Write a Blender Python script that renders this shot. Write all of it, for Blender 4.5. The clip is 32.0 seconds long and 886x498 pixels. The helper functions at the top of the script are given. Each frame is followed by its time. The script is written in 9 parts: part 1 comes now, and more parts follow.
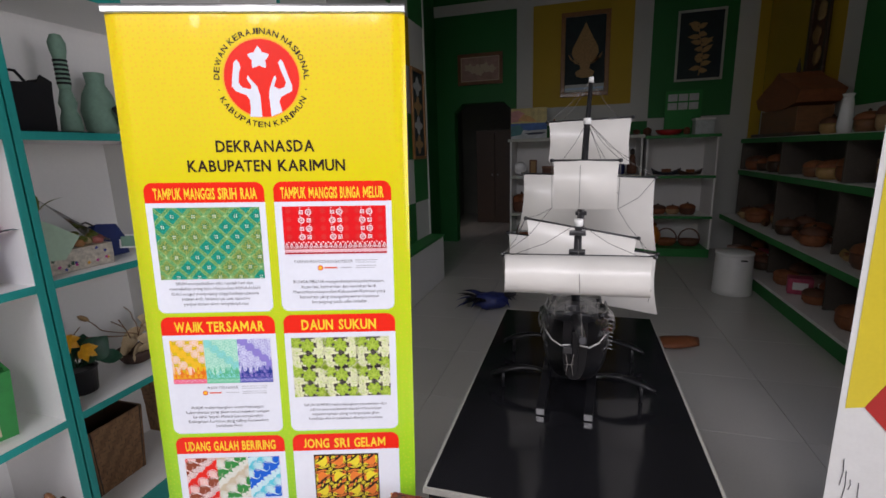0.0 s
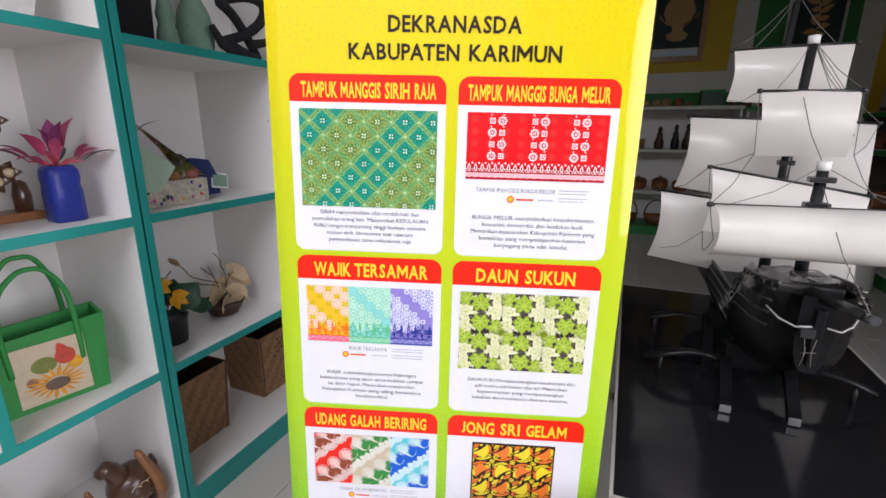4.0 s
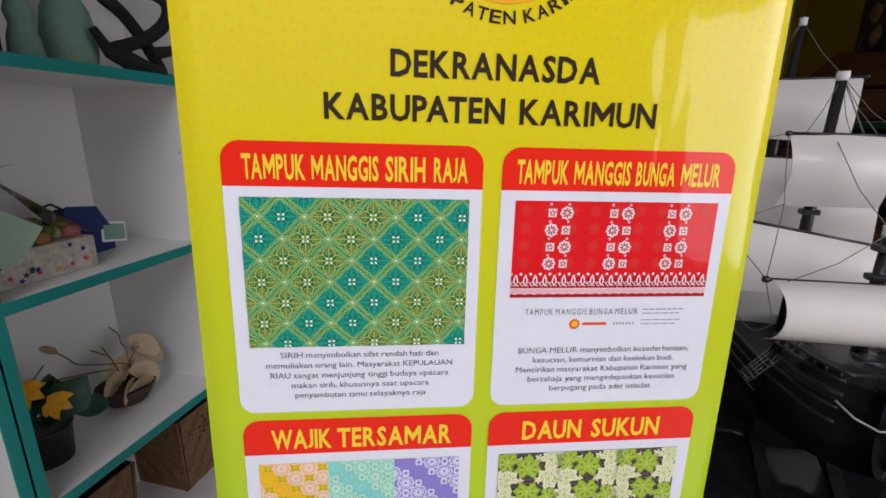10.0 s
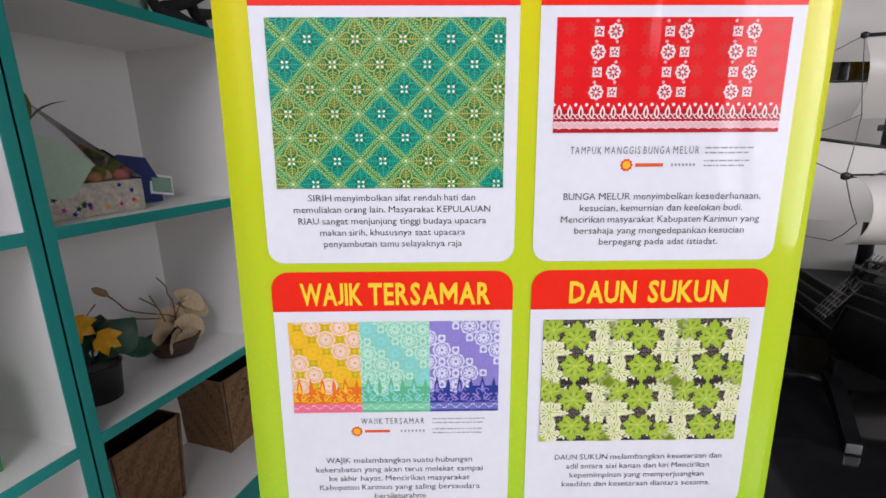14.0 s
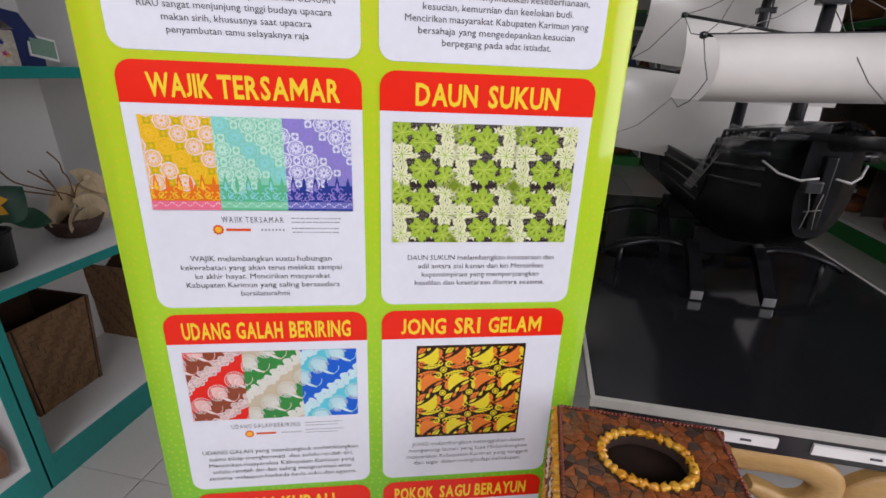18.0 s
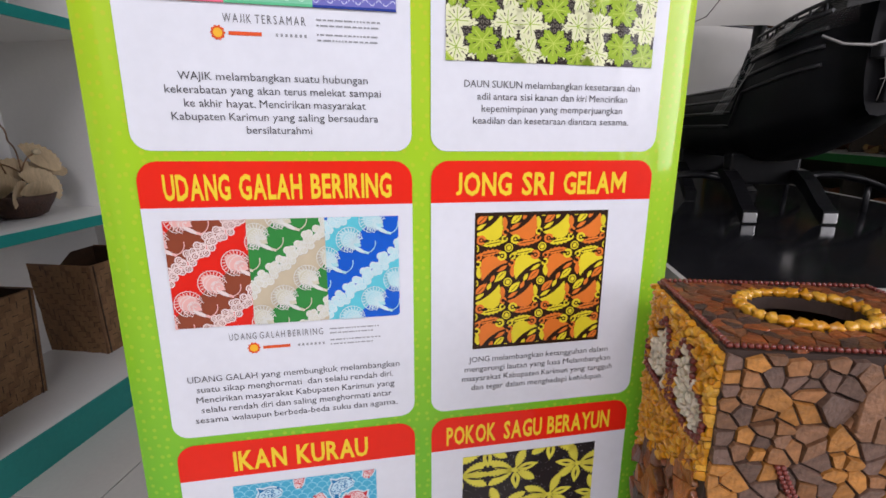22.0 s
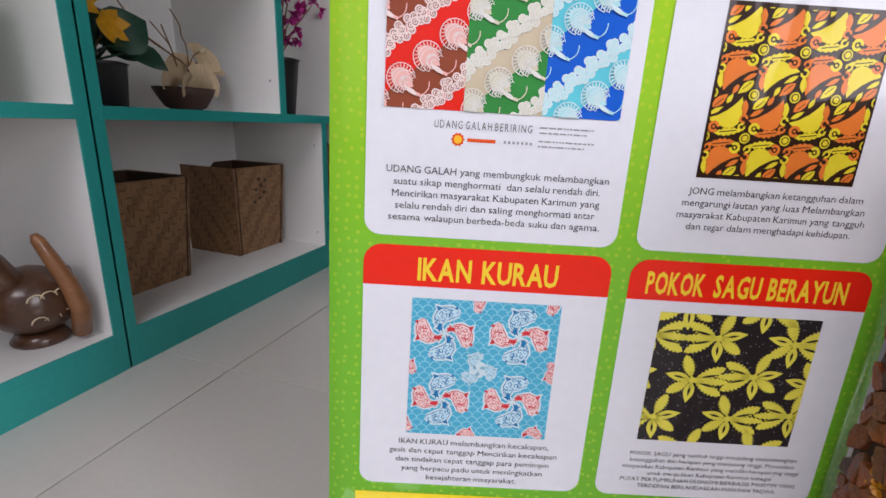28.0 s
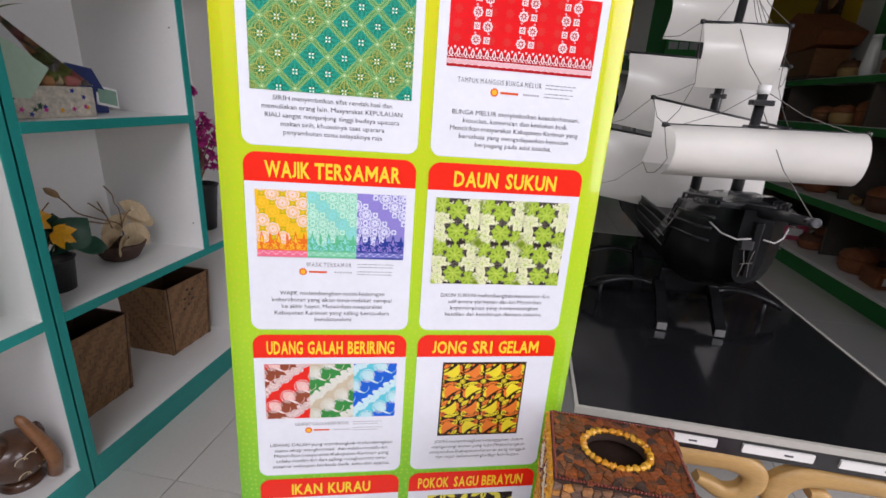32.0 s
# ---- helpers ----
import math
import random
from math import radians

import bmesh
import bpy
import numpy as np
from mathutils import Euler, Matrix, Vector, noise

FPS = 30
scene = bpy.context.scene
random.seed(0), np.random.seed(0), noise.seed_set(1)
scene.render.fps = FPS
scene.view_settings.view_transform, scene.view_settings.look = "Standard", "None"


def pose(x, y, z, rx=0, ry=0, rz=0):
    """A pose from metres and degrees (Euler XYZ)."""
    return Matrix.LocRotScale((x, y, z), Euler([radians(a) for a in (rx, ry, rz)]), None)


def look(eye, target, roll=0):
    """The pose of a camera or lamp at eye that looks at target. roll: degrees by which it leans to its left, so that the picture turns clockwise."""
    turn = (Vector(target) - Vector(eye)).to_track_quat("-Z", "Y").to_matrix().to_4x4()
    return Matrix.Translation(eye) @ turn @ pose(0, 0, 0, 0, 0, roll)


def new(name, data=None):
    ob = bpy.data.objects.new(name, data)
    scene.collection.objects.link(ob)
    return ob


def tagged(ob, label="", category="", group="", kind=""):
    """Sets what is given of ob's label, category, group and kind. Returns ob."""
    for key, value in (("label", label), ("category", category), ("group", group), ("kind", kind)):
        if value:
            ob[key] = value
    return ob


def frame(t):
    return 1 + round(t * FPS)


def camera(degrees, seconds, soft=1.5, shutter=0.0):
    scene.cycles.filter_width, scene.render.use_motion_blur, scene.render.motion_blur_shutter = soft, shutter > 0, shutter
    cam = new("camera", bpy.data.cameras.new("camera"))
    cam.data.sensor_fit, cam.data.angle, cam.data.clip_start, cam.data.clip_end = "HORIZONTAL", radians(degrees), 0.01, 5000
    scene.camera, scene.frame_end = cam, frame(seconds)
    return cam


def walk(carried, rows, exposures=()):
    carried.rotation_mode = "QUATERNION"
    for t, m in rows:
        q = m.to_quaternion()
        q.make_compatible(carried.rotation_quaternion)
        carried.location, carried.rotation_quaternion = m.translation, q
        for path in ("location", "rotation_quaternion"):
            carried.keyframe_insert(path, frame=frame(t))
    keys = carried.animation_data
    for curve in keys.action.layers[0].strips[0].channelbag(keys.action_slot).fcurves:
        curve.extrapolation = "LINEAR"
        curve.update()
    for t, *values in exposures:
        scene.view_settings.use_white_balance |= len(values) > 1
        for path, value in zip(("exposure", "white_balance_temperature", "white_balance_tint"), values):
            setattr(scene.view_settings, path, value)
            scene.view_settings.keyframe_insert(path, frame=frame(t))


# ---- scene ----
import functools

cam = camera(88.73, 32.0, soft=1.6)
# seconds, eye, target, roll
PATH = [
    (0, (0.342, 0.162, 1.344), (-0.224, 2.034, 0.924), -1.8),
    (0.5, (0.362, 0.177, 1.33), (-0.553, 1.905, 0.91), -1.5),
    (1, (0.355, 0.174, 1.328), (-0.705, 1.821, 0.924), 0.1),
    (1.5, (0.352, 0.178, 1.336), (-0.843, 1.729, 0.926), -1.4),
    (2, (0.307, 0.182, 1.225), (-0.894, 1.712, 0.76), 0.4),
    (2.5, (0.179, 0.201, 1.128), (-0.911, 1.794, 0.605), -0.8),
    (3, (0.1, 0.214, 1.113), (-0.837, 1.864, 0.484), 0.9),
    (3.5, (0.032, 0.222, 1.175), (-0.758, 1.972, 0.618), -0.2),
    (4, (-0.03, 0.286, 1.211), (-0.746, 2.082, 0.702), 0.2),
    (4.5, (-0.124, 0.399, 1.273), (-0.829, 2.22, 0.838), -1.1),
    (6.5, (-0.332, 0.493, 1.289), (-0.711, 2.379, 0.743), -0.4),
    (7, (-0.312, 0.596, 1.29), (-0.795, 2.487, 0.853), 0.4),
    (7.5, (-0.288, 0.646, 1.29), (-0.895, 2.49, 0.809), 0.6),
    (8, (-0.262, 0.652, 1.291), (-0.87, 2.49, 0.788), 0.0),
    (8.5, (-0.248, 0.643, 1.294), (-0.867, 2.49, 0.839), 1.0),
    (9, (-0.24, 0.642, 1.296), (-0.855, 2.49, 0.843), 0.6),
    (9.5, (-0.238, 0.596, 1.308), (-0.768, 2.463, 0.823), 0.3),
    (10, (-0.244, 0.53, 1.309), (-0.666, 2.417, 0.798), 0.4),
    (10.5, (-0.213, 0.554, 1.302), (-0.779, 2.419, 0.853), 0.8),
    (11, (-0.156, 0.612, 1.302), (-0.692, 2.489, 0.869), 1.5),
    (11.5, (-0.125, 0.639, 1.305), (-0.669, 2.511, 0.858), 0.9),
    (12, (-0.101, 0.652, 1.303), (-0.639, 2.526, 0.858), 0.4),
    (12.5, (-0.089, 0.644, 1.293), (-0.592, 2.525, 0.836), -0.2),
    (13, (-0.105, 0.589, 1.207), (-0.59, 2.471, 0.735), -0.2),
    (13.5, (-0.18, 0.532, 1.152), (-0.763, 2.388, 0.685), -2.0),
    (15.5, (-0.282, 0.517, 1.101), (-0.835, 2.39, 0.669), 0.4),
    (16, (-0.214, 0.565, 1.091), (-0.63, 2.472, 0.655), 2.0),
    (16.5, (-0.139, 0.616, 1.089), (-0.466, 2.539, 0.649), -0.1),
    (17, (-0.112, 0.613, 1.022), (-0.53, 2.469, 0.406), 1.9),
    (17.5, (-0.115, 0.541, 0.986), (-0.472, 2.372, 0.265), 3.5),
    (18, (-0.111, 0.476, 0.994), (-0.481, 2.3, 0.263), 1.2),
    (18.5, (-0.14, 0.441, 0.985), (-0.548, 2.252, 0.242), 1.3),
    (19, (-0.202, 0.401, 0.973), (-0.831, 2.138, 0.208), 0.5),
    (19.5, (-0.228, 0.38, 0.979), (-0.876, 2.115, 0.226), 0.9),
    (20, (-0.256, 0.411, 0.942), (-0.861, 2.148, 0.155), 1.3),
    (20.5, (-0.292, 0.495, 0.875), (-0.918, 2.243, 0.133), 0.4),
    (21, (-0.291, 0.501, 0.764), (-0.85, 2.354, 0.259), -2.3),
    (21.5, (-0.278, 0.506, 0.734), (-0.693, 2.401, 0.246), -0.8),
    (22, (-0.22, 0.513, 0.728), (-0.478, 2.429, 0.218), -0.7),
    (22.5, (-0.187, 0.518, 0.719), (-0.358, 2.444, 0.207), -1.8),
    (23, (-0.187, 0.527, 0.616), (-0.376, 2.477, 0.214), -1.1),
    (23.5, (-0.201, 0.574, 0.507), (-0.447, 2.492, -0.004), -0.8),
    (24, (-0.211, 0.604, 0.494), (-0.402, 2.524, -0.033), 0.0),
    (24.5, (-0.211, 0.613, 0.486), (-0.411, 2.531, -0.045), 0.3),
    (25, (-0.216, 0.619, 0.479), (-0.413, 2.529, -0.081), 0.4),
    (25.5, (-0.24, 0.616, 0.481), (-0.475, 2.522, -0.077), 0.8),
    (26, (-0.315, 0.596, 0.477), (-0.763, 2.46, -0.093), 1.4),
    (26.5, (-0.379, 0.576, 0.489), (-1.012, 2.389, -0.071), 0.9),
    (28.5, (-0.328, 0.465, 0.538), (-0.888, 2.309, 0.0), 2.9),
    (29, (-0.315, 0.46, 0.546), (-0.845, 2.311, 0.006), 2.8),
    (29.5, (-0.316, 0.464, 0.543), (-0.833, 2.316, -0.007), 2.8),
    (30, (-0.324, 0.454, 0.54), (-0.822, 2.312, -0.008), 3.2),
    (30.5, (-0.3, 0.442, 0.545), (-0.78, 2.296, -0.031), 1.6),
    (31, (-0.261, 0.474, 0.734), (-0.535, 2.307, -0.017), 1.0),
    (31.5, (-0.221, 0.404, 0.979), (-0.364, 2.232, 0.181), 3.0),
    (32, (-0.146, 0.297, 1.092), (-0.458, 2.165, 0.45), 3.4),
]
walk(cam, [(t, look(eye, target, roll)) for t, eye, target, roll in PATH],
     exposures=[(t, ev, 6500, 20) for t, ev in (
         (0, -0.62), (0.5, -0.50), (1, -0.28), (1.5, -0.24), (2, -0.21), (3, -0.38), (4, -0.36), (5.5, -0.60), (7, -0.86), (8, -1.15), (9, -1.06), (10, -0.94), (11, -0.88), (12, -0.90), (13, -0.78), (14.5, -0.72), (16, -0.67), (17, -0.82), (18, -0.80), (19, -0.60), (20, -0.48), (21, -0.60), (22, -0.64), (23, -0.60), (24, -0.52), (25, -0.52), (26, -0.55), (29, -0.56), (30, -0.54), (30.5, -0.58), (31, -0.70), (31.5, -0.60), (32, -0.52))])

# ---- light: overcast daylight through the open shop front, plus an added side fill ----
world = bpy.data.worlds.new("sky")
scene.world = world
world.use_nodes = True
wt = world.node_tree
sky = wt.nodes.new("ShaderNodeTexSky")
sky.sky_type = "NISHITA"
sky.sun_disc = False
sky.sun_elevation = radians(52)
sky.sun_rotation = radians(200)
sky.dust_density = 4.0
wt.links.new(sky.outputs[0], wt.nodes["Background"].inputs[0])
wt.nodes["Background"].inputs[1].default_value = 0.15

sun_data = bpy.data.lights.new("sun", "SUN")
sun_data.energy = 0.8
sun_data.angle = radians(25)
sun_data.color = (1.0, 0.97, 0.92)
sun = new("sun", sun_data)
sun.matrix_world = look((0, -6, 8), (0.3, 0, 0))

door_light = bpy.data.lights.new("daylight_in_shop_front", "AREA")
door_light.shape = "RECTANGLE"
door_light.size, door_light.size_y = 2.5, 0.60
door_light.energy = 19.5
door_light.spread = radians(80)
door_light.color = (0.97, 0.99, 1.0)
daylight = new("daylight_in_shop_front", door_light)
daylight.matrix_world = look((-0.45, -1.15, 2.62), (-0.60, 1.1, 1.0))

# fill lamp added at the unseen right side to brighten the left shelves
side_light = bpy.data.lights.new("added_side_fill", "AREA")
side_light.shape = "RECTANGLE"
side_light.size, side_light.size_y = 1.9, 1.6
side_light.energy = 42
side_light.spread = radians(120)
side_light.color = (0.98, 0.99, 1.0)
side_fill = new("added_side_fill", side_light)
side_fill.matrix_world = look((2.40, 0.05, 1.35), (-1.3, 0.35, 0.40))

# ---- materials ----
def surface(name, color, rough=0.5, metal=0.0, var=0.12, scale=7.0, bump=0.0, bscale=90.0,
            coat=0.0, spec=0.5, stretch=(1, 1, 1), each=0.0):
    """A painted, printed or natural surface: colour with broad and fine variation, a little relief."""
    m = bpy.data.materials.new(name)
    m.use_nodes = True
    nt = m.node_tree
    b = nt.nodes["Principled BSDF"]
    b.inputs["Roughness"].default_value = rough
    b.inputs["Metallic"].default_value = metal
    b.inputs["Coat Weight"].default_value = coat
    b.inputs["Coat Roughness"].default_value = 0.08
    b.inputs["Specular IOR Level"].default_value = spec
    tc = nt.nodes.new("ShaderNodeTexCoord")
    mp = nt.nodes.new("ShaderNodeMapping")
    mp.inputs["Scale"].default_value = stretch
    nt.links.new(tc.outputs["Object"], mp.inputs[0])
    broad = nt.nodes.new("ShaderNodeTexNoise")
    broad.inputs["Scale"].default_value = scale
    broad.inputs["Detail"].default_value = 4
    fine = nt.nodes.new("ShaderNodeTexNoise")
    fine.inputs["Scale"].default_value = bscale
    fine.inputs["Detail"].default_value = 5
    nt.links.new(mp.outputs[0], broad.inputs[0])
    nt.links.new(mp.outputs[0], fine.inputs[0])
    mixer = nt.nodes.new("ShaderNodeMath")
    mixer.operation = "MULTIPLY_ADD"
    mixer.inputs[1].default_value = 0.45
    nt.links.new(fine.outputs["Fac"], mixer.inputs[0])
    half = nt.nodes.new("ShaderNodeMath")
    half.operation = "MULTIPLY"
    half.inputs[1].default_value = 0.55
    nt.links.new(broad.outputs["Fac"], half.inputs[0])
    nt.links.new(half.outputs[0], mixer.inputs[2])
    ramp = nt.nodes.new("ShaderNodeValToRGB")
    lo = [c * (1 - var) for c in color[:3]]
    hi = [min(1, c * (1 + var)) for c in color[:3]]
    ramp.color_ramp.elements[0].position, ramp.color_ramp.elements[1].position = 0.3, 0.7
    ramp.color_ramp.elements[0].color = (*lo, 1)
    ramp.color_ramp.elements[1].color = (*hi, 1)
    nt.links.new(mixer.outputs[0], ramp.inputs[0])
    out = ramp.outputs[0]
    if each:
        oi = nt.nodes.new("ShaderNodeObjectInfo")
        hsv = nt.nodes.new("ShaderNodeHueSaturation")
        mr = nt.nodes.new("ShaderNodeMapRange")
        mr.inputs["To Min"].default_value, mr.inputs["To Max"].default_value = 1 - each, 1 + each
        nt.links.new(oi.outputs["Random"], mr.inputs[0])
        nt.links.new(mr.outputs[0], hsv.inputs["Value"])
        nt.links.new(out, hsv.inputs["Color"])
        out = hsv.outputs[0]
    nt.links.new(out, b.inputs["Base Color"])
    rr = nt.nodes.new("ShaderNodeMapRange")
    rr.inputs["To Min"].default_value, rr.inputs["To Max"].default_value = max(0.02, rough - 0.06), min(1, rough + 0.08)
    nt.links.new(broad.outputs["Fac"], rr.inputs[0])
    nt.links.new(rr.outputs[0], b.inputs["Roughness"])
    if bump:
        bp = nt.nodes.new("ShaderNodeBump")
        bp.inputs["Strength"].default_value = bump
        bp.inputs["Distance"].default_value = 0.003
        nt.links.new(fine.outputs["Fac"], bp.inputs["Height"])
        nt.links.new(bp.outputs[0], b.inputs["Normal"])
    return m


def film_mat(name, rough=0.06):
    """A clear plastic film: mostly let through, mirrored at a slant."""
    m = bpy.data.materials.new(name)
    m.use_nodes = True
    nt = m.node_tree
    nt.nodes.remove(nt.nodes["Principled BSDF"])
    tr = nt.nodes.new("ShaderNodeBsdfTransparent")
    tr.inputs["Color"].default_value = (0.93, 0.94, 0.95, 1)
    gl = nt.nodes.new("ShaderNodeBsdfGlossy")
    gl.inputs["Roughness"].default_value = rough
    fr = nt.nodes.new("ShaderNodeFresnel")
    fr.inputs["IOR"].default_value = 1.5
    mx = nt.nodes.new("ShaderNodeMixShader")
    nt.links.new(fr.outputs[0], mx.inputs[0])
    nt.links.new(tr.outputs[0], mx.inputs[1])
    nt.links.new(gl.outputs[0], mx.inputs[2])
    nt.links.new(mx.outputs[0], nt.nodes["Material Output"].inputs["Surface"])
    return m


WHITE = surface("white_laminate", (0.82, 0.81, 0.79), 0.38, var=0.03, scale=3, bump=0.03)
TEAL = surface("teal_edge_banding", (0.012, 0.30, 0.27), 0.35, var=0.08, scale=5, bump=0.05)
WALL_WHITE = surface("white_wall_paint", (0.62, 0.63, 0.60), 0.7, var=0.06, scale=1.6, bump=0.15)
WALL_GREEN = surface("green_wall_paint", (0.010, 0.17, 0.035), 0.6, var=0.10, scale=1.8, bump=0.15)
WALL_YELLOW = surface("yellow_wall_paint", (0.55, 0.36, 0.012), 0.6, var=0.08, scale=1.8, bump=0.15)
CEIL = surface("white_ceiling_paint", (0.64, 0.64, 0.62), 0.8, var=0.05, scale=1.5, bump=0.1)
TILE = surface("cream_floor_tile", (0.55, 0.535, 0.50), 0.14, var=0.05, scale=2.2, bump=0.01, each=0.03)
GROUT = surface("grey_tile_joint", (0.30, 0.29, 0.27), 0.8, var=0.15, scale=20)
GREEN_CLOTH = surface("green_shelf_edge_paint", (0.015, 0.20, 0.04), 0.5, var=0.12, scale=5)
BLACK_GLASS = surface("black_glossy_tabletop", (0.011, 0.011, 0.013), 0.10, var=0.2, scale=4, spec=0.32)
ALU = surface("brushed_aluminium", (0.62, 0.62, 0.62), 0.32, metal=0.9, var=0.06, scale=30)
CREAM_TRIM = surface("pale_grey_table_edge", (0.44, 0.43, 0.39), 0.45, var=0.08)
TAN_WOOD = surface("tan_carved_wood", (0.46, 0.28, 0.10), 0.45, var=0.18, scale=10, bump=0.1, stretch=(1, 6, 6))
DARK_WOOD = surface("dark_stained_wood", (0.055, 0.027, 0.014), 0.4, var=0.3, scale=12, bump=0.15, stretch=(1, 1, 5))
BROWN_WOOD = surface("brown_carved_wood", (0.20, 0.085, 0.032), 0.42, var=0.35, scale=14, bump=0.2, stretch=(1, 1, 4))
BLACK = surface("black_painted_wood", (0.018, 0.018, 0.020), 0.3, var=0.3, scale=15, bump=0.12, coat=0.2)
SAIL = surface("white_vinyl_sail", (0.68, 0.66, 0.62), 0.34, var=0.09, scale=5, bump=0.5, bscale=9, coat=0.15)
CORD = surface("grey_rigging_cord", (0.16, 0.15, 0.14), 0.8, var=0.2)
WHITE_CORD = surface("white_cord", (0.40, 0.39, 0.38), 0.7, var=0.1)
PAPER = surface("white_paper_label", (0.80, 0.80, 0.78), 0.6, var=0.04, scale=20)
# dark base colour stands in for the back room's lack of light
SHADED_ROOM = surface("back_room_shade_colour", (0.20, 0.21, 0.18), 0.8, var=0.15, scale=2)
CONCRETE = surface("grey_concrete_paving", (0.32, 0.31, 0.29), 0.85, var=0.2, scale=2, bump=0.3)

# ---- building tools ----
def mesh_from(bm, name, mats, smooth=False):
    me = bpy.data.meshes.new(name)
    bm.to_mesh(me)
    bm.free()
    for m in mats if isinstance(mats, (list, tuple)) else [mats]:
        me.materials.append(m)
    if smooth:
        for p in me.polygons:
            p.use_smooth = True
    return me


def part(name, bm, material, parent=None, label="", smooth=False, at=None):
    ob = new(name, mesh_from(bm, name, material, smooth))
    if parent is not None:
        ob.parent = parent
    if at is not None:
        ob.matrix_basis = at
    if label:
        tagged(ob, label)
    return ob


def thing(name, label, category, at=None, group="", kind=""):
    ob = new(name)
    ob.empty_display_size = 0.05
    if at is not None:
        ob.matrix_basis = at
    return tagged(ob, label, category, group, kind)


def setting(name, bm, material, label, category, smooth=False):
    return tagged(part(name, bm, material, None, smooth=smooth), label, category, kind="structure")


def add_box(bm, x0, x1, y0, y1, z0, z1, mi=0, bevel=0.0):
    vs = [bm.verts.new((x, y, z)) for x in (x0, x1) for y in (y0, y1) for z in (z0, z1)]
    fs = []
    for q in ((0, 1, 3, 2), (4, 6, 7, 5), (0, 4, 5, 1), (2, 3, 7, 6), (0, 2, 6, 4), (1, 5, 7, 3)):
        f = bm.faces.new([vs[i] for i in q])
        f.material_index = mi
        fs.append(f)
    if bevel:
        es = list({e for f in fs for e in f.edges})
        bmesh.ops.bevel(bm, geom=es, offset=bevel, segments=2, affect="EDGES", profile=0.6)
    return bm


def box(x0, x1, y0, y1, z0, z1, bevel=0.0):
    return add_box(bmesh.new(), x0, x1, y0, y1, z0, z1, 0, bevel)


def smooth_line(line, n=6):
    """More points along a line, on a curve through the given ones."""
    pts = []
    for i in range(len(line) - 1):
        p = [line[max(0, min(len(line) - 1, i + k))] for k in (-1, 0, 1, 2)]
        for k in range(n):
            t = k / n
            pts.append(tuple(0.5 * (2 * b + (c - a) * t + (2 * a - 5 * b + 4 * c - d) * t * t + (3 * b - a - 3 * c + d) * t ** 3) for a, b, c, d in zip(*p)))
    return pts + [tuple(line[-1])]


def add_tube(bm, pts, radius, n=8, mi=0, cap=True):
    """A round bar along points; radius a number or one for each point."""
    pts = [Vector(p) for p in pts]
    rs = radius if isinstance(radius, (list, tuple)) else [radius] * len(pts)
    rings, up = [], None
    for i, p in enumerate(pts):
        d = (pts[min(i + 1, len(pts) - 1)] - pts[max(i - 1, 0)]).normalized()
        if up is None:
            up = d.orthogonal().normalized()
        up = (up - d * up.dot(d))
        up = up.normalized() if up.length > 1e-6 else d.orthogonal().normalized()
        side = d.cross(up)
        rings.append([bm.verts.new(p + rs[i] * (math.cos(a) * up + math.sin(a) * side))
                      for a in [2 * math.pi * k / n for k in range(n)]])
    for a, b in zip(rings, rings[1:]):
        for k in range(n):
            f = bm.faces.new((a[k], a[(k + 1) % n], b[(k + 1) % n], b[k]))
            f.material_index, f.smooth = mi, True
    if cap:
        for r in (rings[0][::-1], rings[-1]):
            bm.faces.new(r).material_index = mi
    return bm


def tube(pts, radius, n=8):
    return add_tube(bmesh.new(), pts, radius, n)


def add_lathe(bm, profile, n=28, centre=(0, 0, 0), mi=0, squash=(1, 1), close=True):
    """A turned body from (radius, height) pairs."""
    cx, cy, cz = centre
    rings = []
    for r, z in profile:
        rings.append([bm.verts.new((cx + squash[0] * r * math.cos(2 * math.pi * k / n),
                                    cy + squash[1] * r * math.sin(2 * math.pi * k / n), cz + z)) for k in range(n)])
    for a, b in zip(rings, rings[1:]):
        for k in range(n):
            f = bm.faces.new((a[k], a[(k + 1) % n], b[(k + 1) % n], b[k]))
            f.material_index, f.smooth = mi, True
    if close:
        bm.faces.new(rings[0][::-1]).material_index = mi
        bm.faces.new(rings[-1]).material_index = mi
    return bm


def lathe(profile, n=28, centre=(0, 0, 0), squash=(1, 1), close=True):
    return add_lathe(bmesh.new(), profile, n, centre, 0, squash, close)


def add_leaf(bm, base, tip, width, lift=0.0, mi=0, fold=0.15, n=6, normal=(0, 0, 1)):
    """A pointed, folded leaf or petal."""
    base, tip = Vector(base), Vector(tip)
    d = tip - base
    side = d.cross(Vector(normal))
    side = side.normalized() if side.length > 1e-6 else d.orthogonal().normalized()
    up = side.cross(d).normalized()
    rows = []
    for i in range(n + 1):
        s = i / n
        w = width * math.sin(math.pi * min(1, 0.06 + 0.94 * s) ** 0.8) * 0.5
        c = base + d * s + up * lift * math.sin(math.pi * s)
        rows.append([bm.verts.new(c - side * w + up * w * fold * 2), bm.verts.new(c), bm.verts.new(c + side * w + up * w * fold * 2)])
    for a, b in zip(rows, rows[1:]):
        for k in (0, 1):
            f = bm.faces.new((a[k], a[k + 1], b[k + 1], b[k]))
            f.material_index, f.smooth = mi, True
    return bm


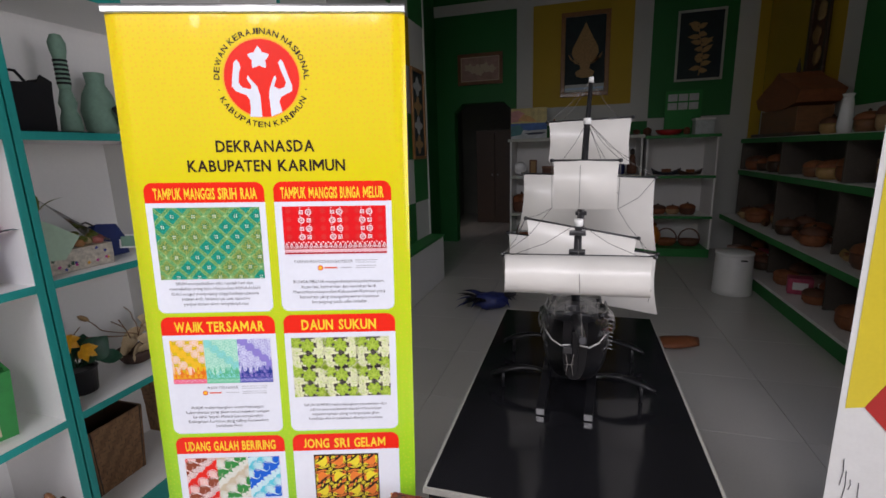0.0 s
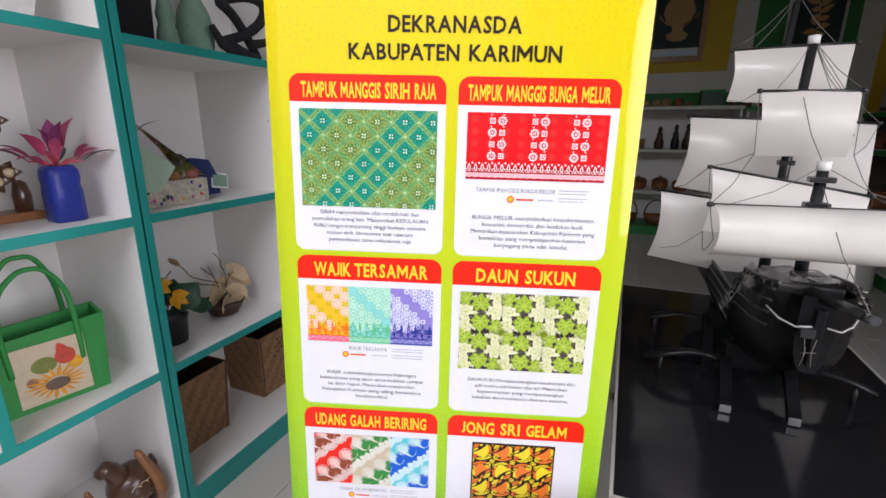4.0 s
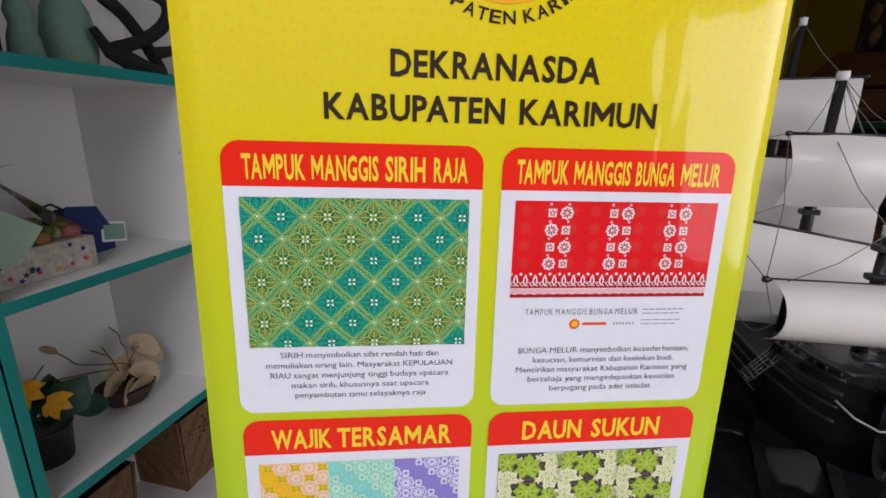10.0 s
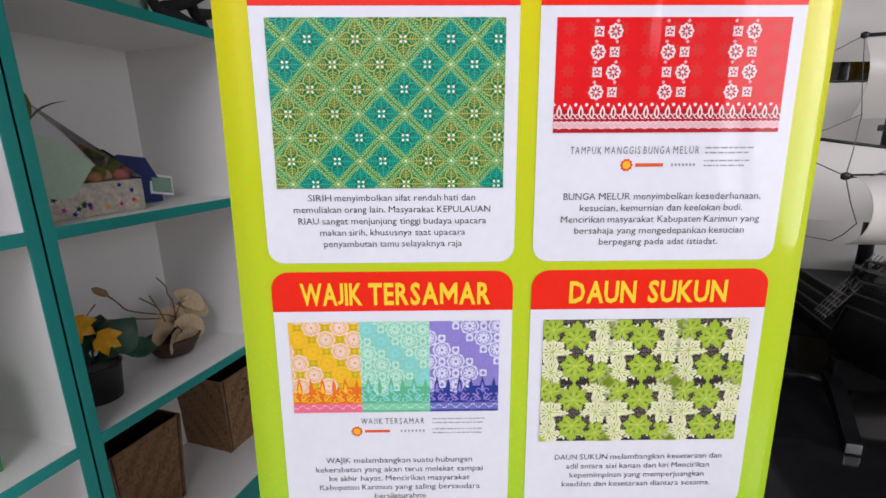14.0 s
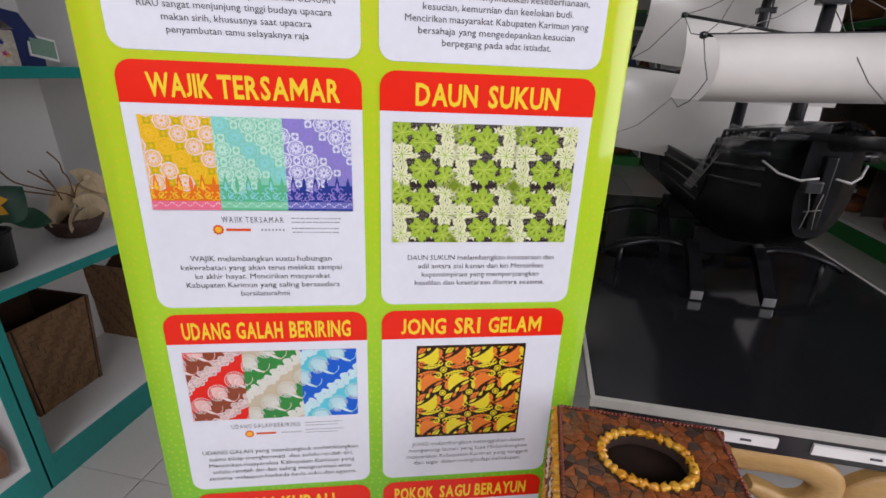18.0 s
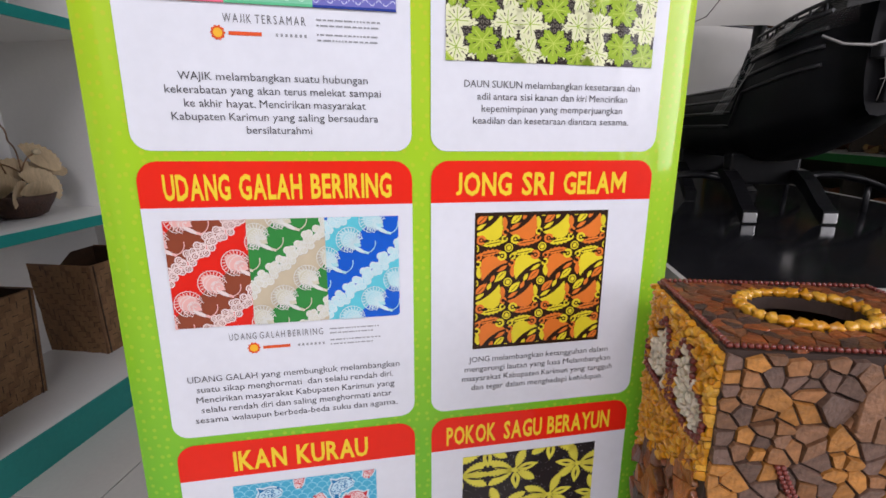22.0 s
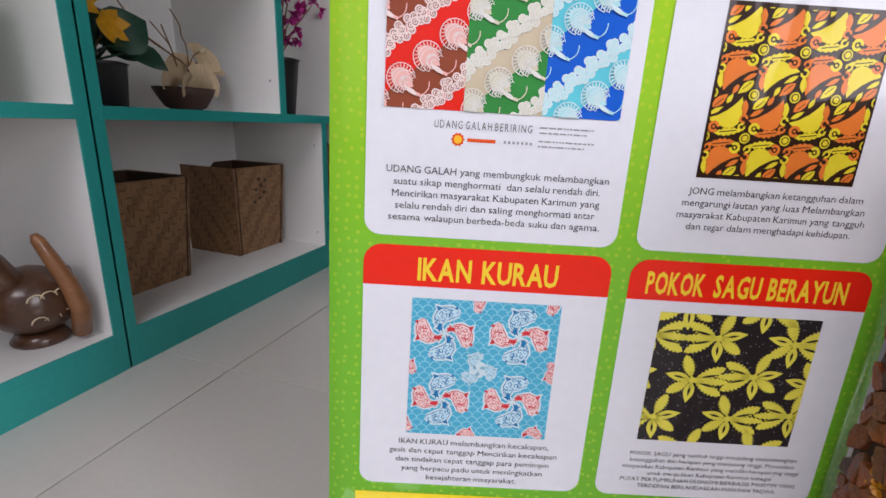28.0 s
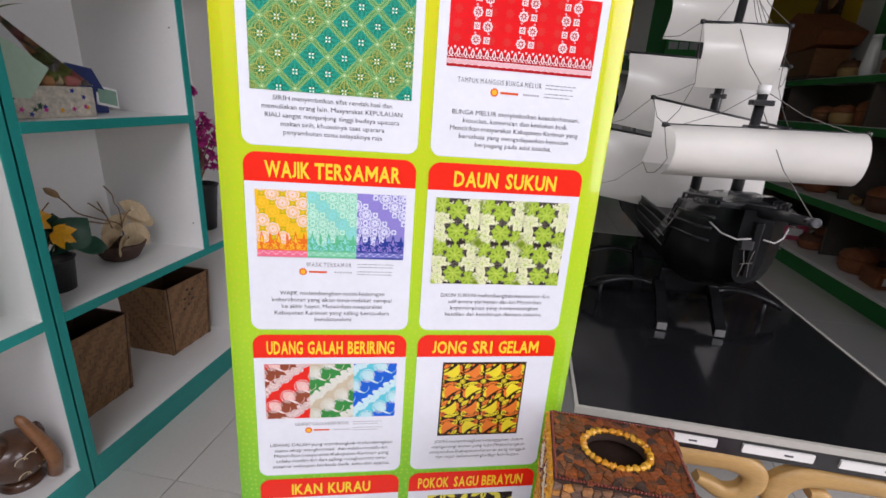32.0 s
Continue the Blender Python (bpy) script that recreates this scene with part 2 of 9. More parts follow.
def add_blob(bm, c, r, squash=(1, 1, 1), mi=0, rough=0.0, sub=2, seed=0):
    res = bmesh.ops.create_icosphere(bm, subdivisions=sub, radius=1.0)
    vs = res["verts"]
    for v in vs:
        k = 1 + rough * noise.noise(v.co * 2.1 + Vector((seed, seed * 1.7, 0)))
        v.co = Vector((c[0] + r * squash[0] * v.co.x * k, c[1] + r * squash[1] * v.co.y * k, c[2] + r * squash[2] * v.co.z * k))
    for f in {f for v in vs for f in v.link_faces}:
        f.material_index, f.smooth = mi, True
    return bm


def arc(cx, cy, r, a0, a1, n):
    return [(cx + r * math.cos(radians(a0 + (a1 - a0) * i / n)), cy + r * math.sin(radians(a0 + (a1 - a0) * i / n))) for i in range(n + 1)]


def add_flat(bm, pts, y, mi=0, y_back=None):
    """A flat shape in the x-z plane that faces -y; with y_back a slab."""
    vs = [bm.verts.new((x, y, z)) for x, z in pts]
    f = bm.faces.new(vs)
    f.normal_update()
    if f.normal.y > 0:
        f.normal_flip()
    f.material_index = mi
    if y_back is not None:
        ws = [bm.verts.new((x, y_back, z)) for x, z in pts]
        for k in range(len(vs)):
            bm.faces.new((vs[k], vs[(k + 1) % len(vs)], ws[(k + 1) % len(vs)], ws[k])).material_index = mi
        bm.faces.new(ws).material_index = mi
    return bm


# advance widths of a plain sans-serif face, in parts of its size
ADVANCE = {}
for wide, letters in ((222, "ijl"), (278, " .,ft/!I"), (333, "-r"), (500, "ckJsvxyz"), (556, "abdeghnopquL"), (611, "FTZ"),
                      (667, "ABEKPSVXY"), (722, "wCDHNRU"), (778, "GOQ"), (833, "mM"), (944, "W")):
    for letter in letters:
        ADVANCE[letter] = wide / 1000


def run_length(text):
    return sum(ADVANCE.get(c, 0.556) for c in text)


@functools.lru_cache(maxsize=None)
def glyphs(word, heavy=0.0):
    """The built-in face's outlines of a word on its base line: points, faces, and its left and right ends."""
    if word == "M" and heavy > 0.01:
        # the heavy M, drawn by its four strokes
        w, h, st, d, low = 0.80, 0.70, 0.10 + 1.6 * heavy, 0.20 + 3.0 * heavy, 0.22
        xs, zs = (0, st, w / 2, w - st, w), ((0, h), (0, h - d, h), (low - d * 0.4, low + d * 0.6), (0, h - d, h), (0, h))
        pts = [(x, z) for x, col in zip(xs, zs) for z in col]
        faces = [(0, 2, 3, 4, 1), (3, 5, 6, 4), (5, 8, 9, 6), (7, 10, 11, 9, 8)]
        return pts, faces, 0.0, w
    cu = bpy.data.curves.new("lettering", "FONT")
    cu.body, cu.resolution_u, cu.offset = word, 2, heavy
    ob = new("lettering", cu)
    bpy.context.view_layer.update()
    me = bpy.data.meshes.new_from_object(ob.evaluated_get(bpy.context.evaluated_depsgraph_get()))
    bpy.data.objects.remove(ob)
    bpy.data.curves.remove(cu)
    pts = [(v.co.x, v.co.y) for v in me.vertices]
    faces = [tuple(p.vertices) for p in me.polygons]
    bpy.data.meshes.remove(me)
    if word == "J":        # a J that stands on the base line
        low, top = min(p[1] for p in pts), max(p[1] for p in pts)
        pts = [(x, (z - low) * top / (top - low)) for x, z in pts]
    return pts, faces, min(p[0] for p in pts), max(p[0] for p in pts)


CAP = max(p[1] for p in glyphs("H")[0])


def add_word(bm, word, place, y, heavy=0.0):
    """Flat lettering that faces -y; place() takes a point of the word, 0 to 1 along and up in cap heights, to x and z."""
    pts, faces, a, b = glyphs(word, heavy)
    vs = []
    for px, pz in pts:
        x, z = place((px - a) / (b - a), pz / CAP)
        vs.append(bm.verts.new((x, y, z)))
    for f in faces:
        bm.faces.new([vs[i] for i in f])
    return bm


def facing(bm):
    bm.normal_update()
    for f in bm.faces:
        if f.normal.y > 0:
            f.normal_flip()
    return bm


def word_bm(word, x0, x1, base, cap, y, heavy=0.0):
    """One word between x0 and x1 on a base line, its capitals cap high."""
    return facing(add_word(bmesh.new(), word, lambda u, v: (x0 + (x1 - x0) * u, base + cap * v), y, heavy))


# pairs of capitals that stand closer together
CLOSE = {"AT", "TA", "PA", "AY", "YU", "AV", "WA", "AJ", "JA", "RA", "KA", "LA", "AU", "RT", "KU", "LU"}


def set_letters(name, word, x0, x1, base, cap, y, heavy, material, parent, label, gap=0.075):
    """A word set between x0 and x1, every letter a part of its own."""
    ink_w = [glyphs(c, heavy)[3] - glyphs(c, heavy)[2] for c in word]
    gaps = [gap - (0.06 if a + b in CLOSE else 0.0) - (0.05 if a + b in ("AT", "TA", "PA") else 0.0) for a, b in zip(word, word[1:])] + [0.0]
    total = sum(ink_w) + sum(gaps)
    at = 0.0
    for c, w, g in zip(word, ink_w, gaps):
        a, b = x0 + (x1 - x0) * at / total, x0 + (x1 - x0) * (at + w) / total
        part(name, word_bm(c, a, b, base, cap, y, heavy), material, parent, label)
        at += w + g


def set_line(text, x, base, em, y, material, parent):
    """A line of running text centred on x, each word a part as wide as in a plain sans-serif of that size."""
    left = x - run_length(text.strip()) * em / 2
    for word in text.strip().split(" "):
        if word:
            part("description_word", word_bm(word, left + 0.05 * em, left + (run_length(word) - 0.05) * em, base, 0.716 * em, y), material, parent, "small dark lettering")
        left += run_length(word + " ") * em


# ---- the room ----
XL, XR, YB, YF, ZC = -1.61, 2.42, 6.7, -1.3, 3.7
XL2, XP = -1.66, -1.19          # recess by the doorway; face of the chequered pier
setting("floor", box(-2.2, 2.7, YF - 0.1, YB + 3.4, -0.12, -0.006), GROUT, "grey grout bed under pale polished floor tiles", "floor")
setting("ground", box(-60, 60, -60, 60, -0.3, -0.13), CONCRETE, "grey concrete forecourt outside the shop front", "ground")
setting("ceiling", box(-2.2, 2.7, YF - 0.3, YB + 3.4, ZC, ZC + 0.15), CEIL, "plain white painted ceiling", "ceiling")
setting("wall_left", box(XL - 0.25, XL, YF, 4.75, 0, ZC), WALL_WHITE, "white painted side wall behind the shelves", "wall")
setting("wall_pier", box(XL, XP, 2.9, 4.75, 0, ZC), WALL_WHITE, "white painted pier with coloured squares", "wall")
setting("wall_left_recess", box(XL2 - 0.2, XL2, 4.75, YB, 0, ZC), WALL_GREEN, "green painted recessed side wall", "wall")
bm = bmesh.new()
add_box(bm, XR, XR + 0.2, 2.2, YB, 0, ZC)
# unseen stretch left open below a lintel for the added fill lamp
add_box(bm, XR, XR + 0.2, YF, 2.2, 2.95, ZC)
setting("wall_right", bm, WALL_WHITE, "white painted side wall with colour stripes", "wall")
# back wall with a doorway
DX0, DX1, DZ = -1.40, -0.565, 2.0
bm = bmesh.new()
add_box(bm, XL2, DX0, YB, YB + 0.18, 0, ZC)
add_box(bm, DX0, DX1, YB, YB + 0.18, DZ, ZC)
add_box(bm, DX1, XR + 0.2, YB, YB + 0.18, 0, ZC)
for sx, x0 in ((1, DX0), (-1, DX1)):      # chamfered head of the opening
    add_flat(bm, [(x0, DZ), (x0 + sx * 0.13, DZ), (x0, DZ - 0.12)], YB - 0.004, 0, YB + 0.18)
setting("wall_back", bm, WALL_GREEN, "painted back wall with a doorway", "wall")
# the room behind it, its shade put into the wall colour
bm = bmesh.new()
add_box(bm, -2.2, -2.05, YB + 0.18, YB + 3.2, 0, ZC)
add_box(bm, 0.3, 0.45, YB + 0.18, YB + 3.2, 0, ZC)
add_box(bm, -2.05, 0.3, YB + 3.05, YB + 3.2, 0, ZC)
setting("wall_back_room", bm, SHADED_ROOM, "walls behind the doorway, coloured dark for the room's shade", "wall")
# unseen shop front; right pier widened to block light from the side shelving
bm = bmesh.new()
add_box(bm, XL - 0.25, XL + 0.08, YF - 0.2, YF, 0, ZC)
add_box(bm, 1.05, XR + 0.2, YF - 0.2, YF, 0, ZC)
add_box(bm, XL + 0.08, 1.05, YF - 0.2, YF, 2.95, ZC)
setting("wall_front", bm, WALL_WHITE, "unseen white piers and lintel of the open shop front", "wall")


def stripe(name, x0, x1, z0, z1, mat, label):
    return setting(name, box(x0, x1, YB - 0.004, YB + 0.002, z0, z1), mat, label, "wall")


stripe("wall_panel", -0.51, -0.295, 0, ZC, WALL_WHITE, "white painted wall strip beside the doorway")
stripe("wall_panel", -0.295, 0.945, 1.88, ZC, WALL_YELLOW, "ochre yellow painted wall panel")
stripe("wall_panel", -0.295, 1.16, 1.65, 1.88, WALL_WHITE, "white painted band above the rack")
stripe("wall_panel", -0.295, 1.16, 0, 1.65, WALL_GREEN, "green painted wall behind the rack")
stripe("wall_panel", 0.945, 1.16, 1.88, ZC, WALL_WHITE, "white painted wall strip")
stripe("wall_panel", 1.16, 2.09, 1.68, ZC, WALL_GREEN, "green painted wall panel")
stripe("wall_panel", 1.16, 2.09, 0, 1.68, WALL_WHITE, "white painted wall behind the rack")
stripe("wall_panel", 2.09, 2.30, 0, ZC, WALL_WHITE, "white painted wall strip")
stripe("wall_panel", 2.30, XR - 0.005, 0, ZC, WALL_YELLOW, "ochre yellow painted corner panel")
setting("wall_panel", box(XR - 0.004, XR + 0.002, 5.0, 6.69, 1.7, ZC), WALL_YELLOW, "ochre yellow painted side panel", "wall")
setting("wall_panel", box(XR - 0.004, XR + 0.002, 3.6, 4.72, 1.6, ZC), WALL_GREEN, "green painted side panel", "wall")
setting("wall_top_band", box(XL2, XR - 0.005, YB - 0.008, YB - 0.004, 3.16, 3.30), WALL_WHITE, "white painted band high on the wall", "wall")
# squares painted on the pier, in two columns
for i in range(3):
    for j in range(8):
        if (i + j) % 2:
            continue
        mat = WALL_YELLOW if j in (4, 5) else WALL_GREEN
        setting("chequer_square", box(XP - 0.002, XP + 0.003, 4.75 - 0.40 * (i + 1), 4.75 - 0.40 * i - 0.002, 0.02 + 0.42 * j, 0.02 + 0.42 * (j + 1)),
                mat, "painted square of the chequered pier", "wall")
setting("pier_corner", box(XP - 0.01, XP + 0.012, 4.75, 4.775, 0, ZC), WALL_WHITE, "cream corner bead of the pier", "wall")

# plinth with a green top in front of the pier
pl = thing("display_plinth", "low white plinth with a green top", "plinth")
part("body", box(XP + 0.004, -1.035, 3.48, 4.74, 0, 0.46), WHITE, pl)
part("top", box(XP + 0.004, -1.022, 3.465, 4.745, 0.46, 0.482, 0.004), GREEN_CLOTH, pl, "green painted top")

# ---- white display shelves with teal edges along the left wall ----
FX, BX = -1.222, -1.60


def shelf_unit(y0, y1, boards, posts, label):
    """boards: (y0, y1, z of the upper face); posts: (y, z0, z1)."""
    u = thing("display_shelf", label, "shelf", group="white and teal display shelves")
    top = 2.34
    part("back_panel", box(BX, BX + 0.008, y0, y1, 0.02, top), WHITE, u)
    for y in (y0, y1 - 0.02):
        part("side_panel", box(BX + 0.008, FX - 0.004, y, y + 0.02, 0.0, top), WHITE, u)
        part("edge_strip", box(FX - 0.004, FX, y - 0.004, y + 0.024, 0.0, top, 0.001), TEAL, u, "teal edge strip")
    part("plinth", box(FX - 0.02, FX + 0.001, y0 + 0.024, y1 - 0.024, 0.0, 0.066), TEAL, u, "teal kick board")
    for a, b, z in boards:
        a, b = max(a, y0 + 0.02), min(b, y1 - 0.02)
        part("shelf_board", box(BX + 0.008, FX - 0.004, a, b, z - 0.022, z), WHITE, u)
        part("edge_strip", box(FX - 0.004, FX + 0.0005, a + 0.004, b - 0.004, z - 0.024, z + 0.001, 0.001), TEAL, u, "teal edge strip")
    for y, z0, z1 in posts:
        part("divider", box(BX + 0.008, FX - 0.004, y - 0.009, y + 0.009, z0, z1 - 0.022), WHITE, u)
        for dz in (0.10, 0.78):
            part("screw_head", lathe([(0.0030, 0), (0.0030, 0.0006), (0.0010, 0.0010)], 10), GROUT, u, "small dull screw head",
                 at=pose(FX - 0.035, y - 0.0091, z0 + dz * (z1 - z0), 90, 0, 0))
        part("edge_strip", box(FX - 0.004, FX + 0.001, y - 0.012, y + 0.012, z0, z1 - 0.024, 0.001), TEAL, u, "teal edge strip")
    return u


R0, R1, R2, R3, R4, R5 = 0.085, 0.53, 0.985, 1.44, 1.89, 2.34
shelf_unit(-0.12, 1.096, [(-1, 2, z) for z in (R0, R1, R2, R3, R4, R5)],
           [(0.594, R0, R1), (0.12, R0, R1), (0.722, R1, R2), (0.362, R1, R2), (0.588, R2, R3), (0.11, R2, R3),
            (0.602, R3, R4), (0.05, R3, R4), (0.62, R4, R5)],
           "white display shelf with teal edges full of handicrafts")
shelf_unit(1.098, 2.46, [(0, 3, R0), (0, 3, R1), (0, 1.65, R2), (0, 3, R3), (0, 3, R4), (0, 3, R5)],
           [(1.86, R0, R1), (1.65, R1, R3), (1.855, R3, R4), (1.5, R4, R5), (2.15, R1, R3)],
           "white display shelf with teal edges and offset compartments")

# ---- the roll-up banner ----
def waved(m):
    """Slow waves in the clear film, which bend what it mirrors."""
    nt = m.node_tree
    b = nt.nodes["Principled BSDF"]
    b.inputs["Coat Roughness"].default_value = 0.05
    tc = nt.nodes["Texture Coordinate"]
    mp = nt.nodes.new("ShaderNodeMapping")
    mp.inputs["Scale"].default_value = (9, 1, 2.2)
    nz = nt.nodes.new("ShaderNodeTexNoise")
    nz.inputs["Scale"].default_value = 1.4
    nz.inputs["Detail"].default_value = 2
    bp = nt.nodes.new("ShaderNodeBump")
    bp.inputs["Strength"].default_value = 0.35
    bp.inputs["Distance"].default_value = 0.02
    nt.links.new(tc.outputs["Object"], mp.inputs[0])
    nt.links.new(mp.outputs[0], nz.inputs[0])
    nt.links.new(nz.outputs["Fac"], bp.inputs["Height"])
    nt.links.new(bp.outputs[0], b.inputs["Coat Normal"])
    return m


def print_mat(name, color, rough=0.3, var=0.04):
    return waved(surface(name, color, rough, var=var, scale=14, coat=0.42, spec=0.10))


RED = print_mat("red_print", (0.80, 0.022, 0.008))
YEL = print_mat("yellow_print", (0.86, 0.68, 0.02))
TITLE_YEL = print_mat("heading_yellow_print", (0.86, 0.60, 0.035))
WHT = print_mat("white_print", (0.70, 0.72, 0.78))
INK = print_mat("black_print", (0.030, 0.016, 0.008), 0.45)
GREYINK = print_mat("grey_print", (0.085, 0.085, 0.095), 0.45)
MIDINK = print_mat("middle_grey_print", (0.15, 0.15, 0.16), 0.45)
PALEINK = print_mat("pale_grey_print", (0.30, 0.31, 0.33), 0.45)


def vinyl():
    """Glossy printed vinyl: yellow at the top, lime lower down, green at the foot, with a fine dot pattern."""
    m = surface("yellow_to_green_vinyl", (0.8, 0.7, 0.02), 0.2, var=0.03, coat=0.55, spec=0.12)
    nt = m.node_tree
    b = nt.nodes["Principled BSDF"]
    tc = nt.nodes["Texture Coordinate"]
    sep = nt.nodes.new("ShaderNodeSeparateXYZ")
    nt.links.new(tc.outputs["Object"], sep.inputs[0])
    ramp = nt.nodes.new("ShaderNodeValToRGB")
    cr = ramp.color_ramp
    mr = nt.nodes.new("ShaderNodeMapRange")
    mr.inputs["From Min"].default_value, mr.inputs["From Max"].default_value = 0.0, 1.64
    nt.links.new(sep.outputs[2], mr.inputs[0])
    nt.links.new(mr.outputs[0], ramp.inputs[0])
    stops = [(0.0, (0.13, 0.42, 0.02)), (0.22, (0.16, 0.48, 0.025)), (0.42, (0.34, 0.60, 0.02)), (0.68, (0.50, 0.59, 0.010)), (0.80, (0.68, 0.59, 0.005)), (1.0, (0.84, 0.62, 0.006))]
    while len(cr.elements) < len(stops):
        cr.elements.new(0.5)
    for e, (p, c) in zip(cr.elements, stops):
        e.position, e.color = p, (*c, 1)
    vor = nt.nodes.new("ShaderNodeTexVoronoi")
    vor.voronoi_dimensions = "2D"
    flat = nt.nodes.new("ShaderNodeCombineXYZ")
    nt.links.new(sep.outputs[0], flat.inputs[0])
    nt.links.new(sep.outputs[2], flat.inputs[1])
    vor.inputs["Scale"].default_value = 88
    vor.inputs["Randomness"].default_value = 0.62
    nt.links.new(flat.outputs[0], vor.inputs["Vector"])
    dot = nt.nodes.new("ShaderNodeMath")
    dot.operation = "LESS_THAN"
    dot.inputs[1].default_value = 0.19
    nt.links.new(vor.outputs["Distance"], dot.inputs[0])
    mix = nt.nodes.new("ShaderNodeMix")
    mix.data_type = "RGBA"
    fac = nt.nodes.new("ShaderNodeMath")
    fac.operation = "MULTIPLY"
    fac.inputs[1].default_value = 0.34
    nt.links.new(dot.outputs[0], fac.inputs[0])
    nt.links.new(fac.outputs[0], mix.inputs["Factor"])
    nt.links.new(ramp.outputs[0], mix.inputs["A"])
    tint = nt.nodes.new("ShaderNodeMix")
    tint.data_type = "RGBA"
    tint.inputs["A"].default_value, tint.inputs["B"].default_value = (0.42, 0.72, 0.05, 1), (0.84, 0.36, 0.03, 1)
    nt.links.new(mr.outputs[0], tint.inputs["Factor"])
    nt.links.new(tint.outputs["Result"], mix.inputs["B"])
    nt.links.new(mix.outputs["Result"], b.inputs["Base Color"])
    return waved(m)


VINYL = vinyl()
BAN = thing("roll_up_banner", "yellow and green roll-up banner of batik motifs on its stand", "banner", pose(-0.3115, 0.9502, 0, -1.63, 1.24, 18.28))


def sheet_y(x):
    """The sheet is flat but for its long edges, which curl back."""
    e = max(0.0, abs(x) - 0.268)
    return 0.0065 * (e / 0.032) ** 2


bm = bmesh.new()
xs = [-0.30, -0.294, -0.288, -0.282, -0.275, -0.268, -0.09, 0.09, 0.268, 0.275, 0.282, 0.288, 0.294, 0.30]
zs = [0.055 + i * (1.632 - 0.055) / 16 for i in range(17)]
for dy, rev in ((0.0, False), (0.0006, True)):
    g = [[bm.verts.new((x, sheet_y(x) + dy, z)) for x in xs] for z in zs]
    for j in range(len(zs) - 1):
        for i in range(len(xs) - 1):
            q = [g[j][i], g[j][i + 1], g[j + 1][i + 1], g[j + 1][i]]
            f = bm.faces.new(q[::-1] if rev else q)
            f.smooth = True
part("sheet", bm, VINYL, BAN, "glossy printed vinyl sheet")
part("top_rail", add_tube(add_box(bmesh.new(), -0.302, 0.302, -0.006, 0.008, 1.628, 1.642, 0, 0.003), [(-0.302, 0.001, 1.641), (0.302, 0.001, 1.641)], 0.006, 10), ALU, BAN, "aluminium top rail")
part("cassette", box(-0.31, 0.31, -0.055, 0.06, 0.012, 0.062, 0.012), ALU, BAN, "aluminium roller base")
for sx in (-1, 1):
    part("foot", box(sx * 0.21 - 0.03, sx * 0.21 + 0.03, -0.16, 0.16, 0.0, 0.012, 0.004), ALU, BAN)
part("support_pole", tube([(0, 0.035, 0.05), (0, 0.03, 1.625)], 0.007, 10), ALU, BAN)
bm = add_flat(bmesh.new(), [(-0.268, 0.064), (0.268, 0.064), (0.268, 0.104), (-0.268, 0.104)], -0.0008)
FOOTER = part("footer_band", bm, YEL, BAN, "yellow band with an unreadable address line")
rng = random.Random(5)
x = -0.235
while x < 0.235:
    w = rng.uniform(0.02, 0.06)
    part("footer_bar", add_flat(bmesh.new(), [(x, 0.079), (min(x + w, 0.24), 0.079), (min(x + w, 0.24), 0.091), (x, 0.091)], -0.0014), INK, FOOTER)
    x += w + 0.009

# title and emblem
for word, xa, xb, base in (("DEKRANASDA", -0.1026, 0.1034, 1.3566), ("KABUPATEN", -0.1652, 0.0093, 1.3160), ("KARIMUN", 0.0243, 0.1663, 1.3160)):
    set_letters("title_letter", word, xa, xb, base, 0.0228, -0.0008, 0.026, INK, BAN, "black rounded capital")
EMC = (0.0045, 1.5035)
EMR = 0.0765
RIM = print_mat("emblem_rim_print", (0.86, 0.42, 0.02))
EMB = part("emblem_disc", add_flat(bmesh.new(), arc(*EMC, EMR, 0, 352, 44), -0.0011), RED, BAN, "round red emblem with a white star and two curved shapes")
part("emblem_rim", add_flat(bmesh.new(), arc(*EMC, EMR + 0.0032, 0, 352, 44), -0.0008), RIM, EMB, "thin orange rim")
u200 = EMR / 200
star = []
for k in range(30):
    a = radians(90 + 12 * k)
    d = abs((12 * k + 36) % 72 - 36) / 36
    r = 61 - 25 * d ** 0.75
    star.append((EMC[0] + (-9 + r * math.cos(a)) * u200, EMC[1] + (103 + r * math.sin(a)) * u200))
part("emblem_star", add_flat(bmesh.new(), star, -0.0016), WHT, EMB)
ARM_A = [(-77, -197), (-70, -150), (-72, -110), (-87, -85), (-142, -65), (-162, -40), (-157, 0), (-142, 80), (-127, 98), (-112, 80), (-107, 55), (-117, 30),
         (-124, -20), (-107, -45), (-64, -55), (-57, -40), (-80, 0), (-72, 16), (-54, -10), (-27, -40), (-14, -90), (-12, -199)]
ARM_B = [(38, -197), (33, -90), (38, -55), (60, 0), (73, 16), (78, 0), (63, -40), (88, -55), (118, -45), (128, -20), (106, 40), (93, 80), (108, 98), (120, 80),
         (143, 10), (160, -35), (158, -65), (98, -95), (86, -120), (98, -174)]
for shape in (ARM_A, ARM_B):
    part("emblem_curve", add_flat(bmesh.new(), [(EMC[0] + x * u200, EMC[1] + z * u200) for x, z in shape], -0.0014), WHT, EMB)


